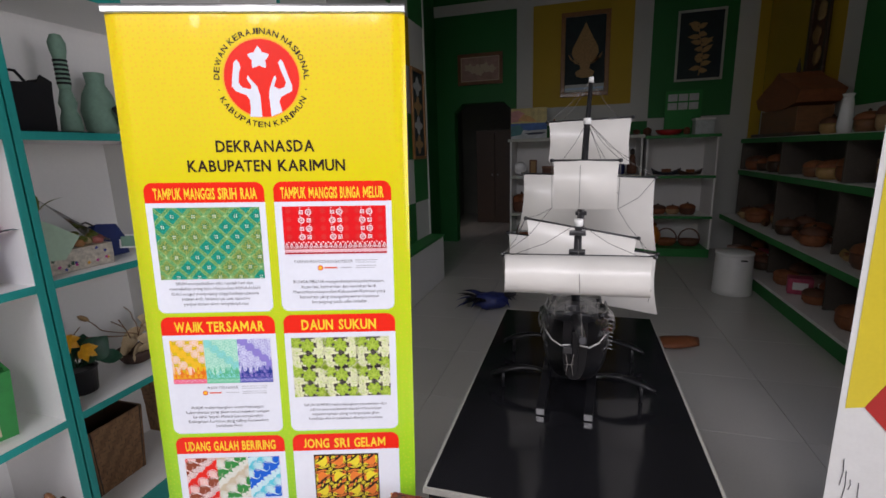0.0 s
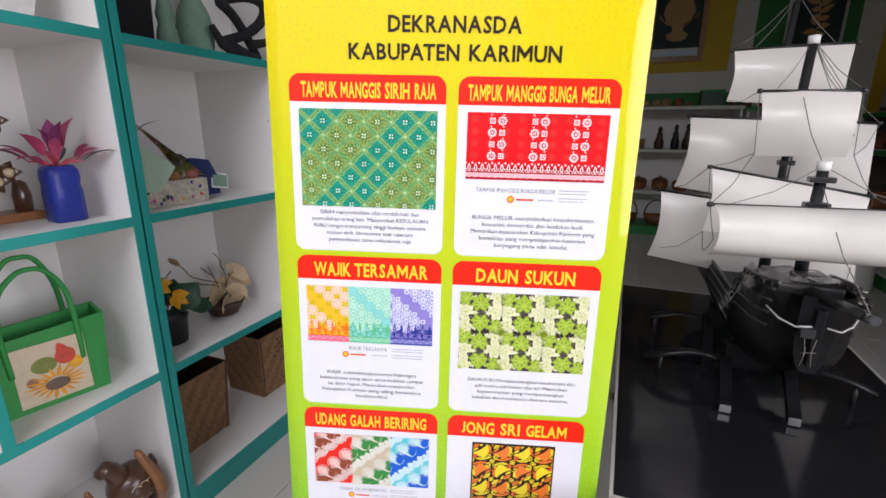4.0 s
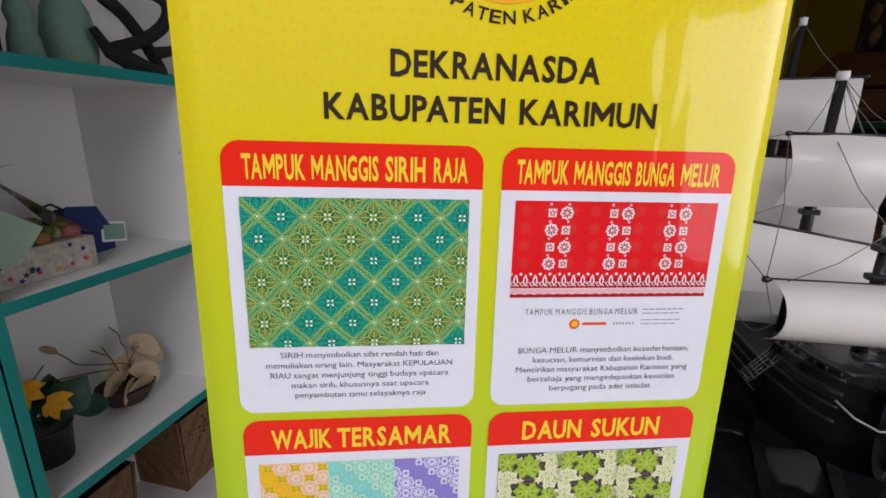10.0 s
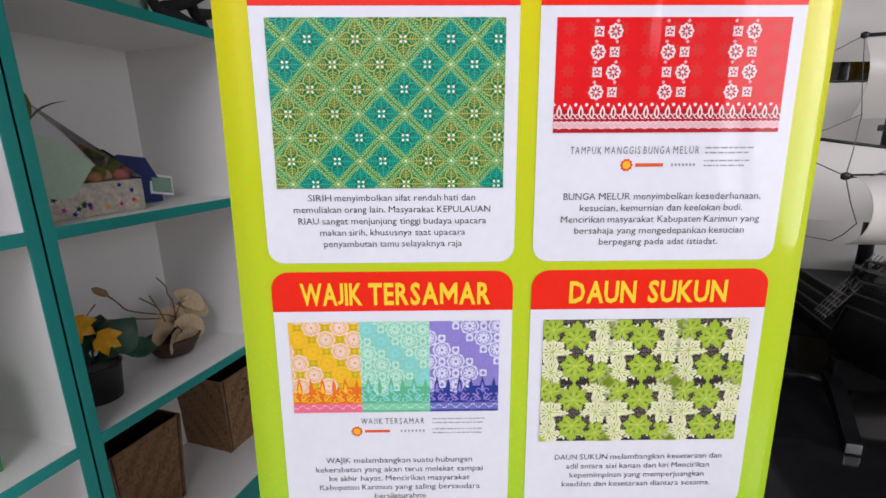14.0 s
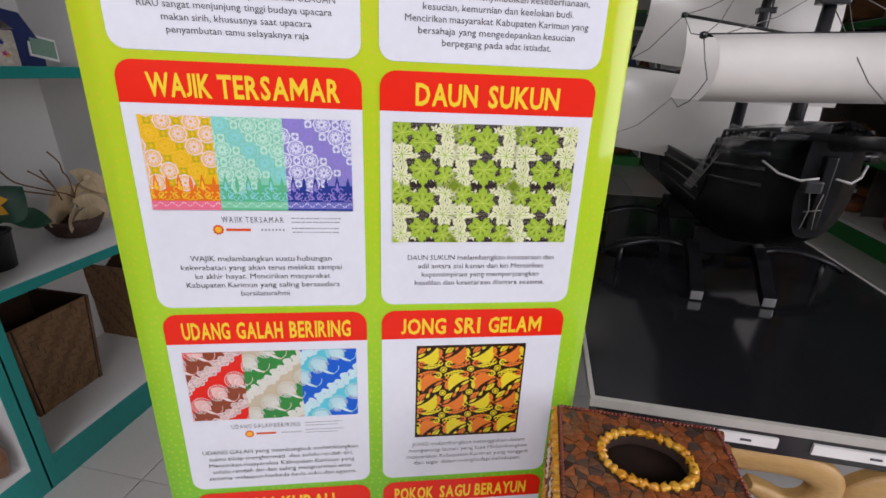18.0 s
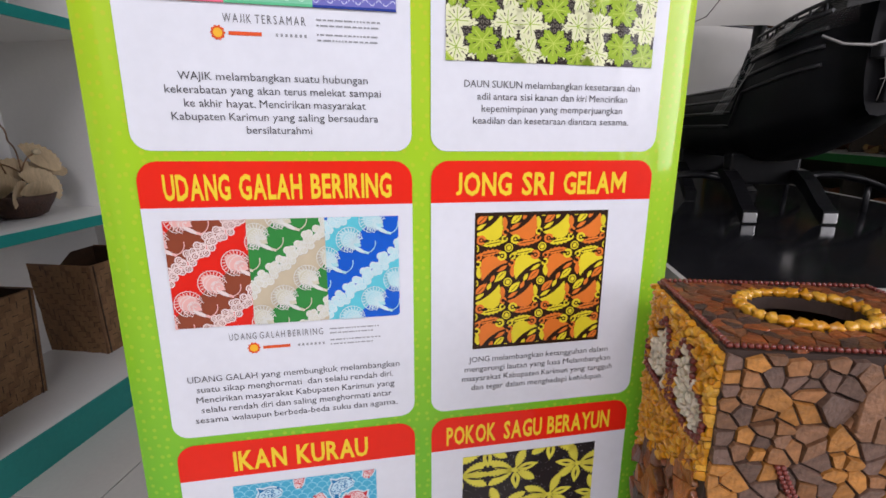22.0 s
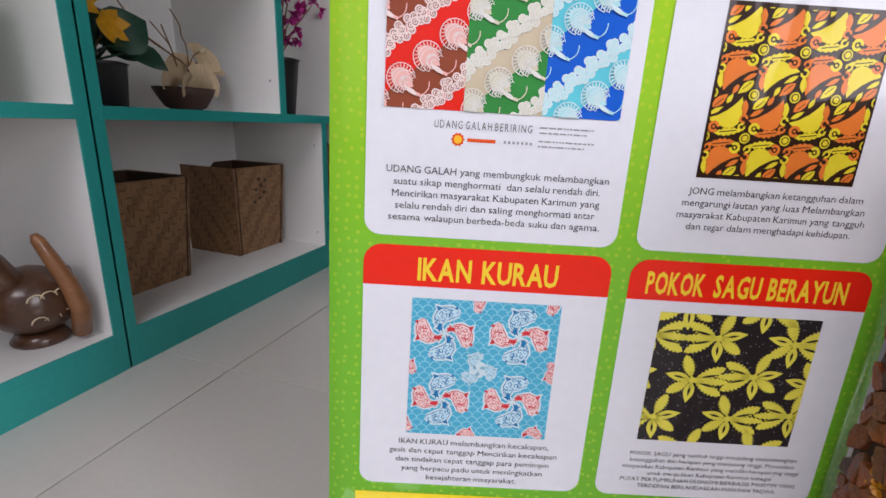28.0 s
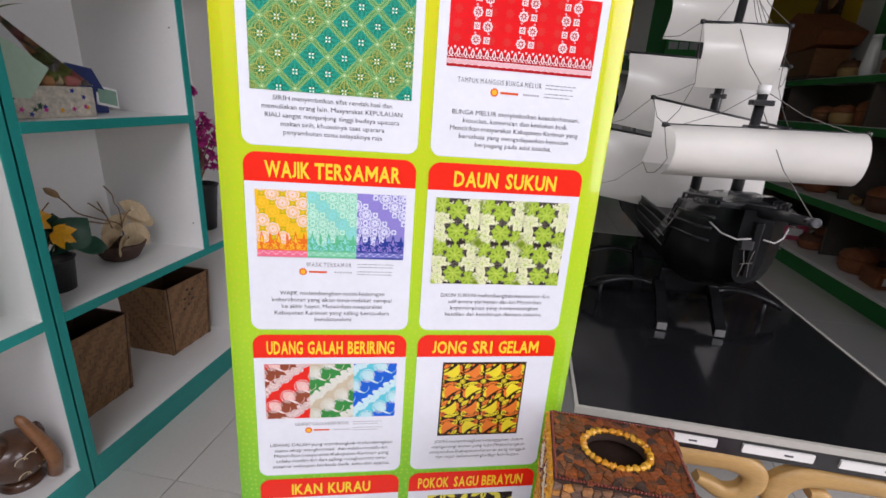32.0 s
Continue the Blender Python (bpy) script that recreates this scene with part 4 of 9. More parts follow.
for i in range(3):
    for j in range(2):
        a, b = x0 + tw * i, z1 - th * (j + 1)
        G.put([(a + tw * 0.30, b - 0.003), (a + tw * 0.72, b - 0.003), (a + tw * 0.72, b + 0.0035), (a + tw * 0.30, b + 0.0035)], 6, 2)
        G.put([(a - 0.002, b + th * 0.3), (a + 0.002, b + th * 0.3), (a + 0.002, b + th * 0.7), (a - 0.002, b + th * 0.7)], 6, 2)
        for fx, fz, r, col, rot in ((0.49, 0.70, 0.0165, 2, 1.57), (0.49, 0.27, 0.0165, 2, -1.57), (0.15, 0.50, 0.0158, 3, 2.4), (0.83, 0.50, 0.0158, 3, 0.7), (0.14, 0.17, 0.0156, 3, 3.6),
                                    (0.86, 0.86, 0.0156, 3, 0.5), (0.15, 0.84, 0.0150, 2, 2.6), (0.84, 0.14, 0.0150, 2, -0.5)):
            cx, cz = a + tw * fx, b + th * fz
            G.put(lobed(cx, cz, r * 1.06, rot), 0, 3)
            G.put(lobed(cx, cz, r, rot), col, 5)
            for deg in (0, 48, 95, 140, -140, -95, -48):
                t = rot + math.radians(deg)
                G.put(bar(cx, cz, cx + r * 0.72 * math.cos(t), cz + r * 0.72 * math.sin(t), 0.0007), 4 if col == 2 else 2, 6)
                t += 0.42
                G.put(bar(cx + r * 0.42 * math.cos(t), cz + r * 0.42 * math.sin(t), cx + r * 0.62 * math.cos(t), cz + r * 0.62 * math.sin(t), 0.0009), 0, 7)
        for fx, fz in ((0, 0), (1, 0)):
            G.put(starry(a + tw * fx, b + th * fz, 0.0095, 0.0066, 4), 4, 6)
            G.put(starry(a + tw * fx, b + th * fz, 0.0070, 0.0048, 4), 2, 7)
        for fx, fz in ((0.36, 0.48), (0.66, 0.48), (0.35, 0.86), (0.64, 0.14), (0.36, 0.10), (0.66, 0.90)):
            for k in range(5):
                G.put(petal(a + tw * fx, b + th * fz, 0.0062, 0.0030, k * 1.25), 3, 3)
G.done()

# 5: diagonal bands with prawns and clouds
G = Print(2, 0, [ink("band_red", 0.74, 0.020, 0.010), ink("band_beige", 0.56, 0.48, 0.34), ink("band_aqua", 0.10, 0.55, 0.66), ink("band_brown", 0.26, 0.060, 0.028), ink("band_green", 0.030, 0.24, 0.050), ink("band_blue", 0.006, 0.105, 0.58),
                 ink("cloud_rose", 0.80, 0.66, 0.64), ink("cloud_cream", 0.70, 0.71, 0.66), ink("cloud_aqua", 0.58, 0.76, 0.80), ink("prawn_rose", 0.82, 0.46, 0.42), ink("prawn_cream", 0.62, 0.60, 0.46), ink("prawn_aqua", 0.38, 0.70, 0.76)])
x0, x1, z0, z1 = G.box
w = (x1 - x0) / 3
k5, sl, per = w / 310, 0.85, 352
for s in range(3):
    a, b = x0 + w * s, x0 + w * (s + 1)
    ins = (a, b, z0, z1)
    G.put([(a, z0), (b, z0), (b, z1), (a, z1)], s, 1, ins)
    cloud, prawn = ((228, 398), (297, 450), (403, 535))[s]
    for n in range(-2, 3):
        def at(u, v):
            """A point u along the swatch and v under the slanting line of this band."""
            return a + u * k5, z1 - (v + n * per - sl * u) * k5
        G.put([at(-40, prawn + 8), at(350, prawn + 8), at(350, cloud + per), at(-40, cloud + per)], 3 + s, 2, ins)
        for i in range(-1, 15):                               # curled clouds, three deep
            for q, (dv, r) in enumerate(((-24, 17), (2, 18), (26, 17))):
                px, pz = at(i * 25 + 11 * (q % 2) + 5 * math.sin(i * 2.3 + q), cloud + dv + 8 * math.sin(i * 1.9 + q))
                lay = 3 + 2 * ((i + q) % 3)
                G.put(circle(px, pz, r * k5, 12), 6 + s, lay, ins)
                line = 3 if s == 0 else 9 + s
                G.put(arcband(px, pz, r * 0.56 * k5, 20 + 50 * q, 330 + 50 * q, 2.8 * k5, 8), line, lay + 1, ins)
                G.put(arcband(px + 2 * k5, pz, r * 0.20 * k5, 0, 280, 2.8 * k5, 6), line, lay + 1, ins)
        for i in range(-1, 4):                                # prawns with ribbed backs, a pale tail and a long feeler
            px, pz = at(62 + 98 * i - 30 * s, prawn)
            G.put(petal(px - 40 * k5, pz + 30 * k5, 108 * k5, 70 * k5, -0.6), 9 + s, 10, ins)
            hx, hz = px, pz
            for r0, r1, ddx, ddz in ((34, 55, 0, 0), (22, 42, 17, -13), (9, 24, 24, -20)):
                px, pz = hx + ddx * k5, hz + ddz * k5
                G.put(arcband(px, pz, r1 * k5, 20, 262, 3.2 * k5, 14), 6 + s, 12, ins)
                G.put(arcband(px, pz, r0 * k5, 30, 255, 3.0 * k5, 14), 6 + s, 12, ins)
                for q in range(15):
                    t = math.radians(24 + 16.5 * q)
                    G.put(petal(px + r0 * k5 * math.cos(t), pz + r0 * k5 * math.sin(t), (r1 - r0) * k5, 5.4 * k5, t + 0.25), (9, 7, 8)[s], 11, ins)
            px, pz = hx, hz
            for q in range(6):                                # legs
                t = math.radians(-80 + 22 * q)
                G.put(bar(px, pz, px + (36 + 4 * (q % 2)) * k5 * math.cos(t), pz + 30 * k5 * math.sin(t), 2.6 * k5), 6 + s, 11, ins)
            G.put(petal(px + 10 * k5, pz - 28 * k5, 78 * k5, 17 * k5, -0.50), 6 + s, 13, ins)
            G.put(bar(px + 62 * k5, pz - 54 * k5, px + 80 * k5, pz - 62 * k5, 11 * k5), 9 + s, 14, ins)
            G.put(arcband(px + 66 * k5, pz - 16 * k5, 44 * k5, 262, 372, 4.0 * k5, 10), 9 + s, 13, ins)
G.done()

# 6: little ships with full sails on a dark ground
G = Print(2, 1, [ink("dark_brown_ground", 0.030, 0.014, 0.008), ink("sail_yellow", 0.74, 0.62, 0.03), ink("sail_orange", 0.74, 0.19, 0.030)])
x0, x1, z0, z1 = G.box
tw, th = (x1 - x0) / 4, (z1 - z0) / 4
ins = (x0 + 0.0025, x1 - 0.0025, z0 + 0.004, z1 - 0.004)
HULL_SAIL = [(-0.0165, -0.0035), (-0.0090, -0.0010), (-0.0015, 0.0035), (0.0040, 0.0085), (0.0085, 0.0140), (0.0105, 0.0080), (0.0108, 0.0000), (0.0090, -0.0070), (0.0050, -0.0100), (-0.0010, -0.0105), (-0.0080, -0.0080), (-0.0130, -0.0060)]
for i in range(-1, 5):
    for j in range(-1, 5):
        cx, cz = x0 + tw * (i + 0.5), z1 - th * (j + 0.5)
        f = 1 if j % 2 == 0 else -1          # every second row stands on its head
        t = 0.0 if f > 0 else math.pi
        col = 1 + (i + j) % 2
        oth = 3 - col
        G.put([(cx + f * x * 1.16, cz + f * (z * 1.16 + 0.001)) for x, z in HULL_SAIL], col, 2, ins)
        G.put(arcband(cx - f * 0.0120, cz - f * 0.0105, 0.0042, 57.3 * t, 57.3 * t + 320, 0.0028), oth, 3, ins)
        G.put(circle(cx - f * 0.0120, cz - f * 0.0105, 0.0014, 6), oth, 3, ins)
        G.put(petal(cx - f * 0.0110, cz - f * 0.0165, 0.029, 0.0084, 0.16 + t, jag=6), col, 3, ins)
        G.put(bar(cx - f * 0.006, cz - f * 0.0152, cx + f * 0.010, cz - f * 0.0128, 0.0009), 0, 4, ins)
        G.put(petal(cx - f * 0.0175, cz + f * 0.0070, 0.018, 0.0078, 0.75 + t), oth, 2, ins)
        G.put(bar(cx - f * 0.015, cz + f * 0.0085, cx - f * 0.008, cz + f * 0.0150, 0.0007), 0, 3, ins)
        G.put(petal(cx - f * 0.0185, cz + f * 0.0005, 0.014, 0.0042, 0.55 + t), col, 2, ins)
        G.put(petal(cx - f * 0.0040, cz + f * 0.0110, 0.010, 0.0046, 1.1 + t), col, 2, ins)
        G.put(petal(cx + f * 0.0130, cz + f * 0.0150, 0.015, 0.0064, -1.45 + t), oth, 2, ins)
        G.put(arcband(cx + f * 0.0150, cz - f * 0.0020, 0.0032, 57.3 * t, 57.3 * t + 300, 0.0022), oth, 2, ins)
        G.put(arcband(cx + f * 0.0145, cz - f * 0.0095, 0.0028, 57.3 * t + 60, 57.3 * t + 380, 0.0020), col, 2, ins)
        px, pz = cx + tw / 2, cz - th / 2
        for r, k in ((0.0058, 0), (0.0050, 1), (0.0036, 0), (0.0026, 1)):
            G.put(circle(px, pz, r, 14), k, 5 + int(8 * (0.0058 - r) / 0.0058), ins)
G.done()

# 7: fish in fours on a scaled blue ground
G = Print(3, 0, [ink("water_blue", 0.060, 0.40, 0.60), ink("scale_line", 0.24, 0.60, 0.74), ink("fish_halo", 0.60, 0.74, 0.80), ink("fish_red", 0.60, 0.035, 0.045), ink("fish_blue", 0.010, 0.17, 0.40), ink("fish_grey", 0.20, 0.42, 0.54),
                 ink("fish_pink", 0.80, 0.60, 0.60), ink("fish_sky", 0.50, 0.72, 0.82)])
x0, x1, z0, z1 = G.box
for i in range(15):
    for j in range(26):
        G.put(arcband(x0 + (x1 - x0) * (i + 0.5 * (j % 2)) / 14, z0 + (z1 - z0) * j / 25, 0.0056, 0, 180, 0.0010, 6), 1, 1)
W4, H4 = x1 - x0, z1 - z0
k7 = W4 / 715
SPINE = [(26, 18, 8), (42, 22, 18), (58, 20, 27), (74, 10, 32), (84, -8, 32), (88, -28, 27), (86, -46, 17), (82, -58, 5)]


def fish(px, pz, a, dark, pale, k=1.0):
    """A bent fish round a point: halo, pale body with dark line work, dark forked tail and fins."""
    c, s = math.cos(a), math.sin(a)
    k *= 1.21 * k7

    def place(pts):
        return [(px + k * (x * c - z * s), pz + k * (x * s + z * c)) for x, z in pts]

    def outline(grow):
        up, dn = [], []
        for q, (x, z, w) in enumerate(SPINE):
            x2, z2, _ = SPINE[min(q + 1, len(SPINE) - 1)]
            x1, z1, _ = SPINE[max(q - 1, 0)]
            d = math.hypot(x2 - x1, z2 - z1)
            nx, nz = -(z2 - z1) / d, (x2 - x1) / d
            up.append((x + nx * (w + grow), z + nz * (w + grow)))
            dn.append((x - nx * (w * 0.86 + grow), z - nz * (w * 0.86 + grow)))
        return up + dn[::-1]

    G.put(place(outline(8)), 2, 2)
    G.put(place([(-2, 0), (20, 2), (38, 18), (36, 34), (20, 46), (2, 22)]), 2, 2)
    G.put(place([(92, 34), (124, 46), (116, 6), (100, 10)]), 2, 2)
    G.put(place(outline(0)), dark, 3)
    G.put(place(outline(-3.2)), pale, 4)
    G.put(place([(3, 5), (18, 9), (42, 14), (42, 25), (25, 28), (22, 40), (16, 26), (5, 20), (14, 15)]), dark, 5)
    G.put(place([(92, 30), (116, 38), (108, 12)]), dark, 3)
    G.put(place([(104, -34), (120, -44), (108, -52)]), dark, 3)
    G.put(place([(62, -2), (60, -22), (74, -10)]), dark, 3)
    for q, (x, z, r) in enumerate(((48, 26, 8), (64, 30, 9), (62, 10, 9), (82, 20, 10), (74, -6, 10), (96, -2, 10), (78, -26, 9), (98, -24, 8))):
        G.put(place(arcband(x, z, r, 40 + 47 * q, 215 + 47 * q, 3.6, 6)), dark, 5)
        G.put(place(arcband(x + 2, z, r * 0.4, 200 + 47 * q, 380 + 47 * q, 3.0, 5)), dark, 5)
    G.put(place(arcband(84, -34, 18, 20, 165, 2.6, 8)), dark, 5)
    G.put(place(circle(90, -46, 3.6, 6)), dark, 6)


for fx, fz in ((0.227, 0.764), (0.737, 0.764), (0.230, 0.275), (0.735, 0.282)):
    for q in range(4):
        fish(x0 + W4 * fx, z0 + H4 * fz, math.pi / 2 * q, (3, 4)[q % 2], (6, 7)[q % 2])
G.put(circle(x0 + W4 * 0.477, z0 + H4 * 0.513, 46 * k7, 14), 2, 1)
for q in range(3):
    fish(x0 + W4 * 0.477, z0 + H4 * 0.513, 2 * math.pi * q / 3 + 1.9, 5, 7, 0.62)
for fx, fz, a, k in ((-0.06, 1.03, 0.4, 0.95), (0.36, 1.02, -0.4, 0.85), (0.66, 1.04, 2.7, 0.85), (0.86, 1.06, -0.6, 0.95), (-0.09, 0.50, 0.2, 0.85), (-0.10, 0.60, 0.9, 0.62), (1.07, 0.46, 2.8, 0.85), (1.06, 0.62, 4.0, 0.75),
                  (0.36, -0.03, 0.5, 0.85), (-0.10, 0.04, 0.4, 0.85), (0.84, 0.0, 0.6, 0.85)):
    fish(x0 + W4 * fx, z0 + H4 * fz, a, 3, 6, k * 0.8)
G.done()

def broad(cx, cz, length, width, ang, start):
    """A blunt leaf with a finely toothed edge."""
    c, s = math.cos(ang), math.sin(ang)
    up, dn = [], []
    for i in range(17):
        u = i / 16
        w = width / 2 * max(0.0, math.sin(math.pi * u ** 1.1)) ** 0.65 * (1.06 if i % 2 == 0 else 0.66)
        d = start + length * u
        up.append((cx + c * d - s * w, cz + s * d + c * w))
        dn.append((cx + c * d + s * w, cz + s * d - c * w))
    return up + dn[::-1][1:-1]


# 8: sago palm sprays
G = Print(3, 1, [ink("night_ground", 0.022, 0.018, 0.020), ink("palm_yellow", 0.74, 0.68, 0.085), ink("grey_dot", 0.30, 0.30, 0.32)])
x0, x1, z0, z1 = G.box
rng = random.Random(8)
for i in range(420):
    G.put(circle(rng.uniform(x0, x1), rng.uniform(z0, z1), 0.0006, 4), 2, 1)
W4, H4 = x1 - x0, z1 - z0
for fx, fz, f in ((-0.02, 0.83, -1), (0.386, 0.828, 1), (0.87, 0.812, -1), (0.278, 0.503, -1), (0.663, 0.548, 1), (0.074, 0.195, 1), (0.559, 0.209, -1), (0.954, 0.255, 1), (-0.13, 0.53, 1),
                   (1.04, 0.50, -1), (0.33, -0.07, 1), (0.76, -0.06, -1), (0.17, 1.06, 1), (0.66, 1.06, -1)):
    px, pz = x0 + W4 * fx, z0 + H4 * fz
    for deg, l, w, toothed in ((68, 0.029, 0.0120, 1), (155, 0.035, 0.0120, 1), (182, 0.038, 0.0085, 1), (207, 0.036, 0.0120, 1), (12, 0.028, 0.0085, 0), (-32, 0.029, 0.0115, 1), (-85, 0.025, 0.0095, 0)):
        a = math.radians(deg if f > 0 else 180 - deg)
        if toothed:
            G.put(broad(px, pz, l * 1.08 - 0.004, w * 1.14, a, 0.004), 1, 2)
        else:
            G.put(petal(px, pz, l * 1.05, w * 1.25, a, 0.002), 1, 2)
            G.put(petal(px, pz, l * 0.45, w * 0.28, a, l * 0.35), 0, 3)
        G.put(bar(px, pz, px + math.cos(a) * 0.012, pz + math.sin(a) * 0.012, 0.0026), 1, 2)
    s6 = -1 if f > 0 else 1
    for dz in (0.0045, -0.0050):
        G.put(petal(px, pz + dz * 0.3, 0.020, 0.0026, math.radians(90 - s6 * 90 + s6 * math.copysign(13, dz)), 0.009), 0, 4)
    G.put(circle(px, pz, 0.0038, 8), 1, 4)
G.done()

# captions with a small round badge, a red mark and faint lines
BADGE, BADGE2 = ink("badge_red", 0.70, 0.09, 0.02), ink("badge_yellow", 0.85, 0.45, 0.03)
for (r, c), body, tx0, tx1, tz, bx, bz, rx0, rx1, gx0, gx1, lx0, lx1 in (
        ((0, 1), "TAMPUK MANGGIS BUNGA MELUR", 0.044, 0.174, 1.1175, 0.101, 1.103, 0.110, 0.138, 0.146, 0.170, 0.179, 0.228),
        ((1, 0), "WAJIK TERSAMAR", -0.176, -0.104, 0.8225, -0.181, 0.810, -0.172, -0.144, -0.132, -0.105, -0.096, -0.038),
        ((2, 0), "UDANG GALAH BERIRING", -0.199, -0.105, 0.5215, -0.176, 0.508, -0.167, -0.140, -0.132, -0.105, -0.099, -0.046)):
    p = PANEL[r, c]
    total = run_length(body.replace(" ", "")) + 0.30 * body.count(" ")
    at = tx0
    for word in body.split(" "):
        w = (tx1 - tx0) * run_length(word) / total
        set_letters("caption_letter", word, at, at + w * 0.97, tz - 0.0036, 0.0072, -0.0013, 0.0, MIDINK, p, "thin grey capital", 0.26)
        at += w + (tx1 - tx0) * 0.30 / total
    b = part("caption_badge", add_flat(bmesh.new(), starry(bx, bz, 0.0066, 0.0054, 10), -0.0012), BADGE, p, "small round red and yellow badge")
    bm = add_flat(bmesh.new(), circle(bx, bz, 0.0040, 12), -0.0014, 1)
    add_flat(bm, [(rx0, bz - 0.0016), (rx1, bz - 0.0016), (rx1, bz + 0.0016), (rx0, bz + 0.0016)], -0.0012, 0)
    for k in range(7):
        u = gx0 + (gx1 - gx0) * k / 6.5
        add_flat(bm, [(u, bz - 0.0013), (u + 0.0020, bz - 0.0013), (u + 0.0020, bz + 0.0013), (u, bz + 0.0013)], -0.0012, 3)
    for k in range(4):
        z = tz + 0.002 - 0.0048 * k - (0.003 if k > 1 else 0)
        u = lx0
        while u < lx1 - 0.006 * (k % 2) - 0.002:
            v = min(u + 0.0045 + 0.003 * math.sin(u * 9000 + k), lx1)
            add_flat(bm, [(u, z - 0.0007), (v, z - 0.0007), (v, z + 0.0007), (u, z + 0.0007)], -0.0012, 3)
            u = v + 0.0012
    part("fine_print", bm, [BADGE, BADGE2, GREYINK, PALEINK], p, "illegible fine print")

# ---- low table with carved apron ----
TAB = thing("display_table", "low carved table with a glossy black top", "table")
TZ, TX0, TX1, TY0, TY1 = 0.545, 0.0, 0.69, 1.058, 2.37
part("tabletop", box(TX0 + 0.007, TX1 - 0.007, TY0 + 0.007, TY1 - 0.007, TZ - 0.0138, TZ, 0.002), BLACK_GLASS, TAB, "glossy black glass top")
for x in (TX0, TX1 - 0.007):
    part("edge_trim", box(x, x + 0.007, TY0, TY1, TZ - 0.014, TZ + 0.001), CREAM_TRIM, TAB, "pale edge strip")
for y in (TY0, TY1 - 0.007):
    part("edge_trim", box(TX0 + 0.007, TX1 - 0.007, y, y + 0.007, TZ - 0.014, TZ + 0.001), CREAM_TRIM, TAB, "pale edge strip")
part("apron", box(TX0 + 0.012, TX1 - 0.012, TY0 + 0.01, TY1 - 0.01, TZ - 0.058, TZ - 0.0145), BLACK, TAB, "black apron under the top")
for x in (0.143, 0.306, 0.467):
    lab = part("apron_label", box(x, x + 0.119, TY0 + 0.006, TY0 + 0.0105, TZ - 0.045, TZ - 0.028), PAPER, TAB, "white printed label strip")
    part("label_mark", box(x + 0.07, x + 0.084, TY0 + 0.0045, TY0 + 0.006, TZ - 0.038, TZ - 0.035), GREYINK, lab)


def add_scroll(bm, line, y):
    """A flat carved scroll: a band that follows a line of (x, z, half width) and is rounded on its face."""
    pts = smooth_line(line)
    rows = []
    for i, (px, pz, pw) in enumerate(pts):
        a, b = pts[max(0, i - 1)], pts[min(len(pts) - 1, i + 1)]
        d = Vector((b[0] - a[0], b[1] - a[1])).normalized()
        nx, nz = -d.y, d.x
        rows.append([bm.verts.new((px + nx * pw * k, yy, pz + nz * pw * k)) for k, yy in (
            (1, y + 0.002), (0.8, y - 0.004), (0.3, y - 0.006), (-0.3, y - 0.006), (-0.8, y - 0.004), (-1, y + 0.002), (-1, y + 0.018), (1, y + 0.018))])
    for a, b in zip(rows, rows[1:]):
        for k in range(8):
            f = bm.faces.new((a[k], a[(k + 1) % 8], b[(k + 1) % 8], b[k]))
            f.smooth = k < 5
    bm.faces.new(rows[0])
    bm.faces.new(rows[-1][::-1])
    bmesh.ops.recalc_face_normals(bm, faces=bm.faces)
    return bm


yA = TY0 + 0.016
for line in ([(0.03, 0.452, 0.018), (0.12, 0.462, 0.020), (0.22, 0.464, 0.020), (0.30, 0.466, 0.021), (0.342, 0.452, 0.022), (0.352, 0.424, 0.022), (0.336, 0.398, 0.018), (0.305, 0.390, 0.015), (0.274, 0.404, 0.013), (0.250, 0.416, 0.008)],
             [(0.66, 0.448, 0.018), (0.56, 0.460, 0.017), (0.48, 0.461, 0.018), (0.425, 0.455, 0.022), (0.394, 0.428, 0.024), (0.394, 0.396, 0.022), (0.420, 0.374, 0.019), (0.456, 0.376, 0.016), (0.478, 0.398, 0.014), (0.470, 0.422, 0.012), (0.446, 0.424, 0.009)]):
    part("carved_scroll", add_scroll(bmesh.new(), line, yA), TAN_WOOD, TAB, "tan carved wooden scroll")
for x in (0.05, 0.64):
    for y in (1.12, 2.31):
        part("leg", lathe([(0.034, 0), (0.036, 0.02), (0.022, 0.05), (0.026, 0.18), (0.036, 0.32), (0.028, 0.40), (0.038, 0.44), (0.038, TZ - 0.059)], 20, (x, y, 0)), DARK_WOOD, TAB)

# ---- model sailing ship ----
SHIP = thing("model_ship", "black model sailing ship with white vinyl sails on the table", "model ship")
SX = 0.345          # keel line
SMOKY = surface("smoky_plastic_wrap", (0.05, 0.05, 0.055), 0.15, var=0.3, scale=60, bump=0.3, coat=0.5)
HULL_BLACK = surface("black_stained_planks", (0.006, 0.006, 0.007), 0.30, var=0.35, scale=20, bump=0.10, spec=0.22, stretch=(1, 1, 5))
WRAP = film_mat("clear_crumpled_wrap", 0.16)


def hull_section(s):
    """y, half beam, rail height, keel height along the hull from the bow (0) to the stern (1)."""
    y = 1.315 + 0.93 * s
    beam = 0.097 * (0.36 + 0.64 * (1 - (1 - min(1.0, s / 0.13)) ** 2) ** 0.5) * (1 + 0.10 * max(0, s - 0.5) / 0.5)
    rail = 0.872 + 0.030 * (1 - s / 0.26) if s < 0.26 else 0.806 if s < 0.70 else 0.850    # high bow and stern, low waist
    keel = 0.655 + 0.085 * (max(0, 0.26 - s) / 0.26) ** 1.5
    return y, beam, rail, keel


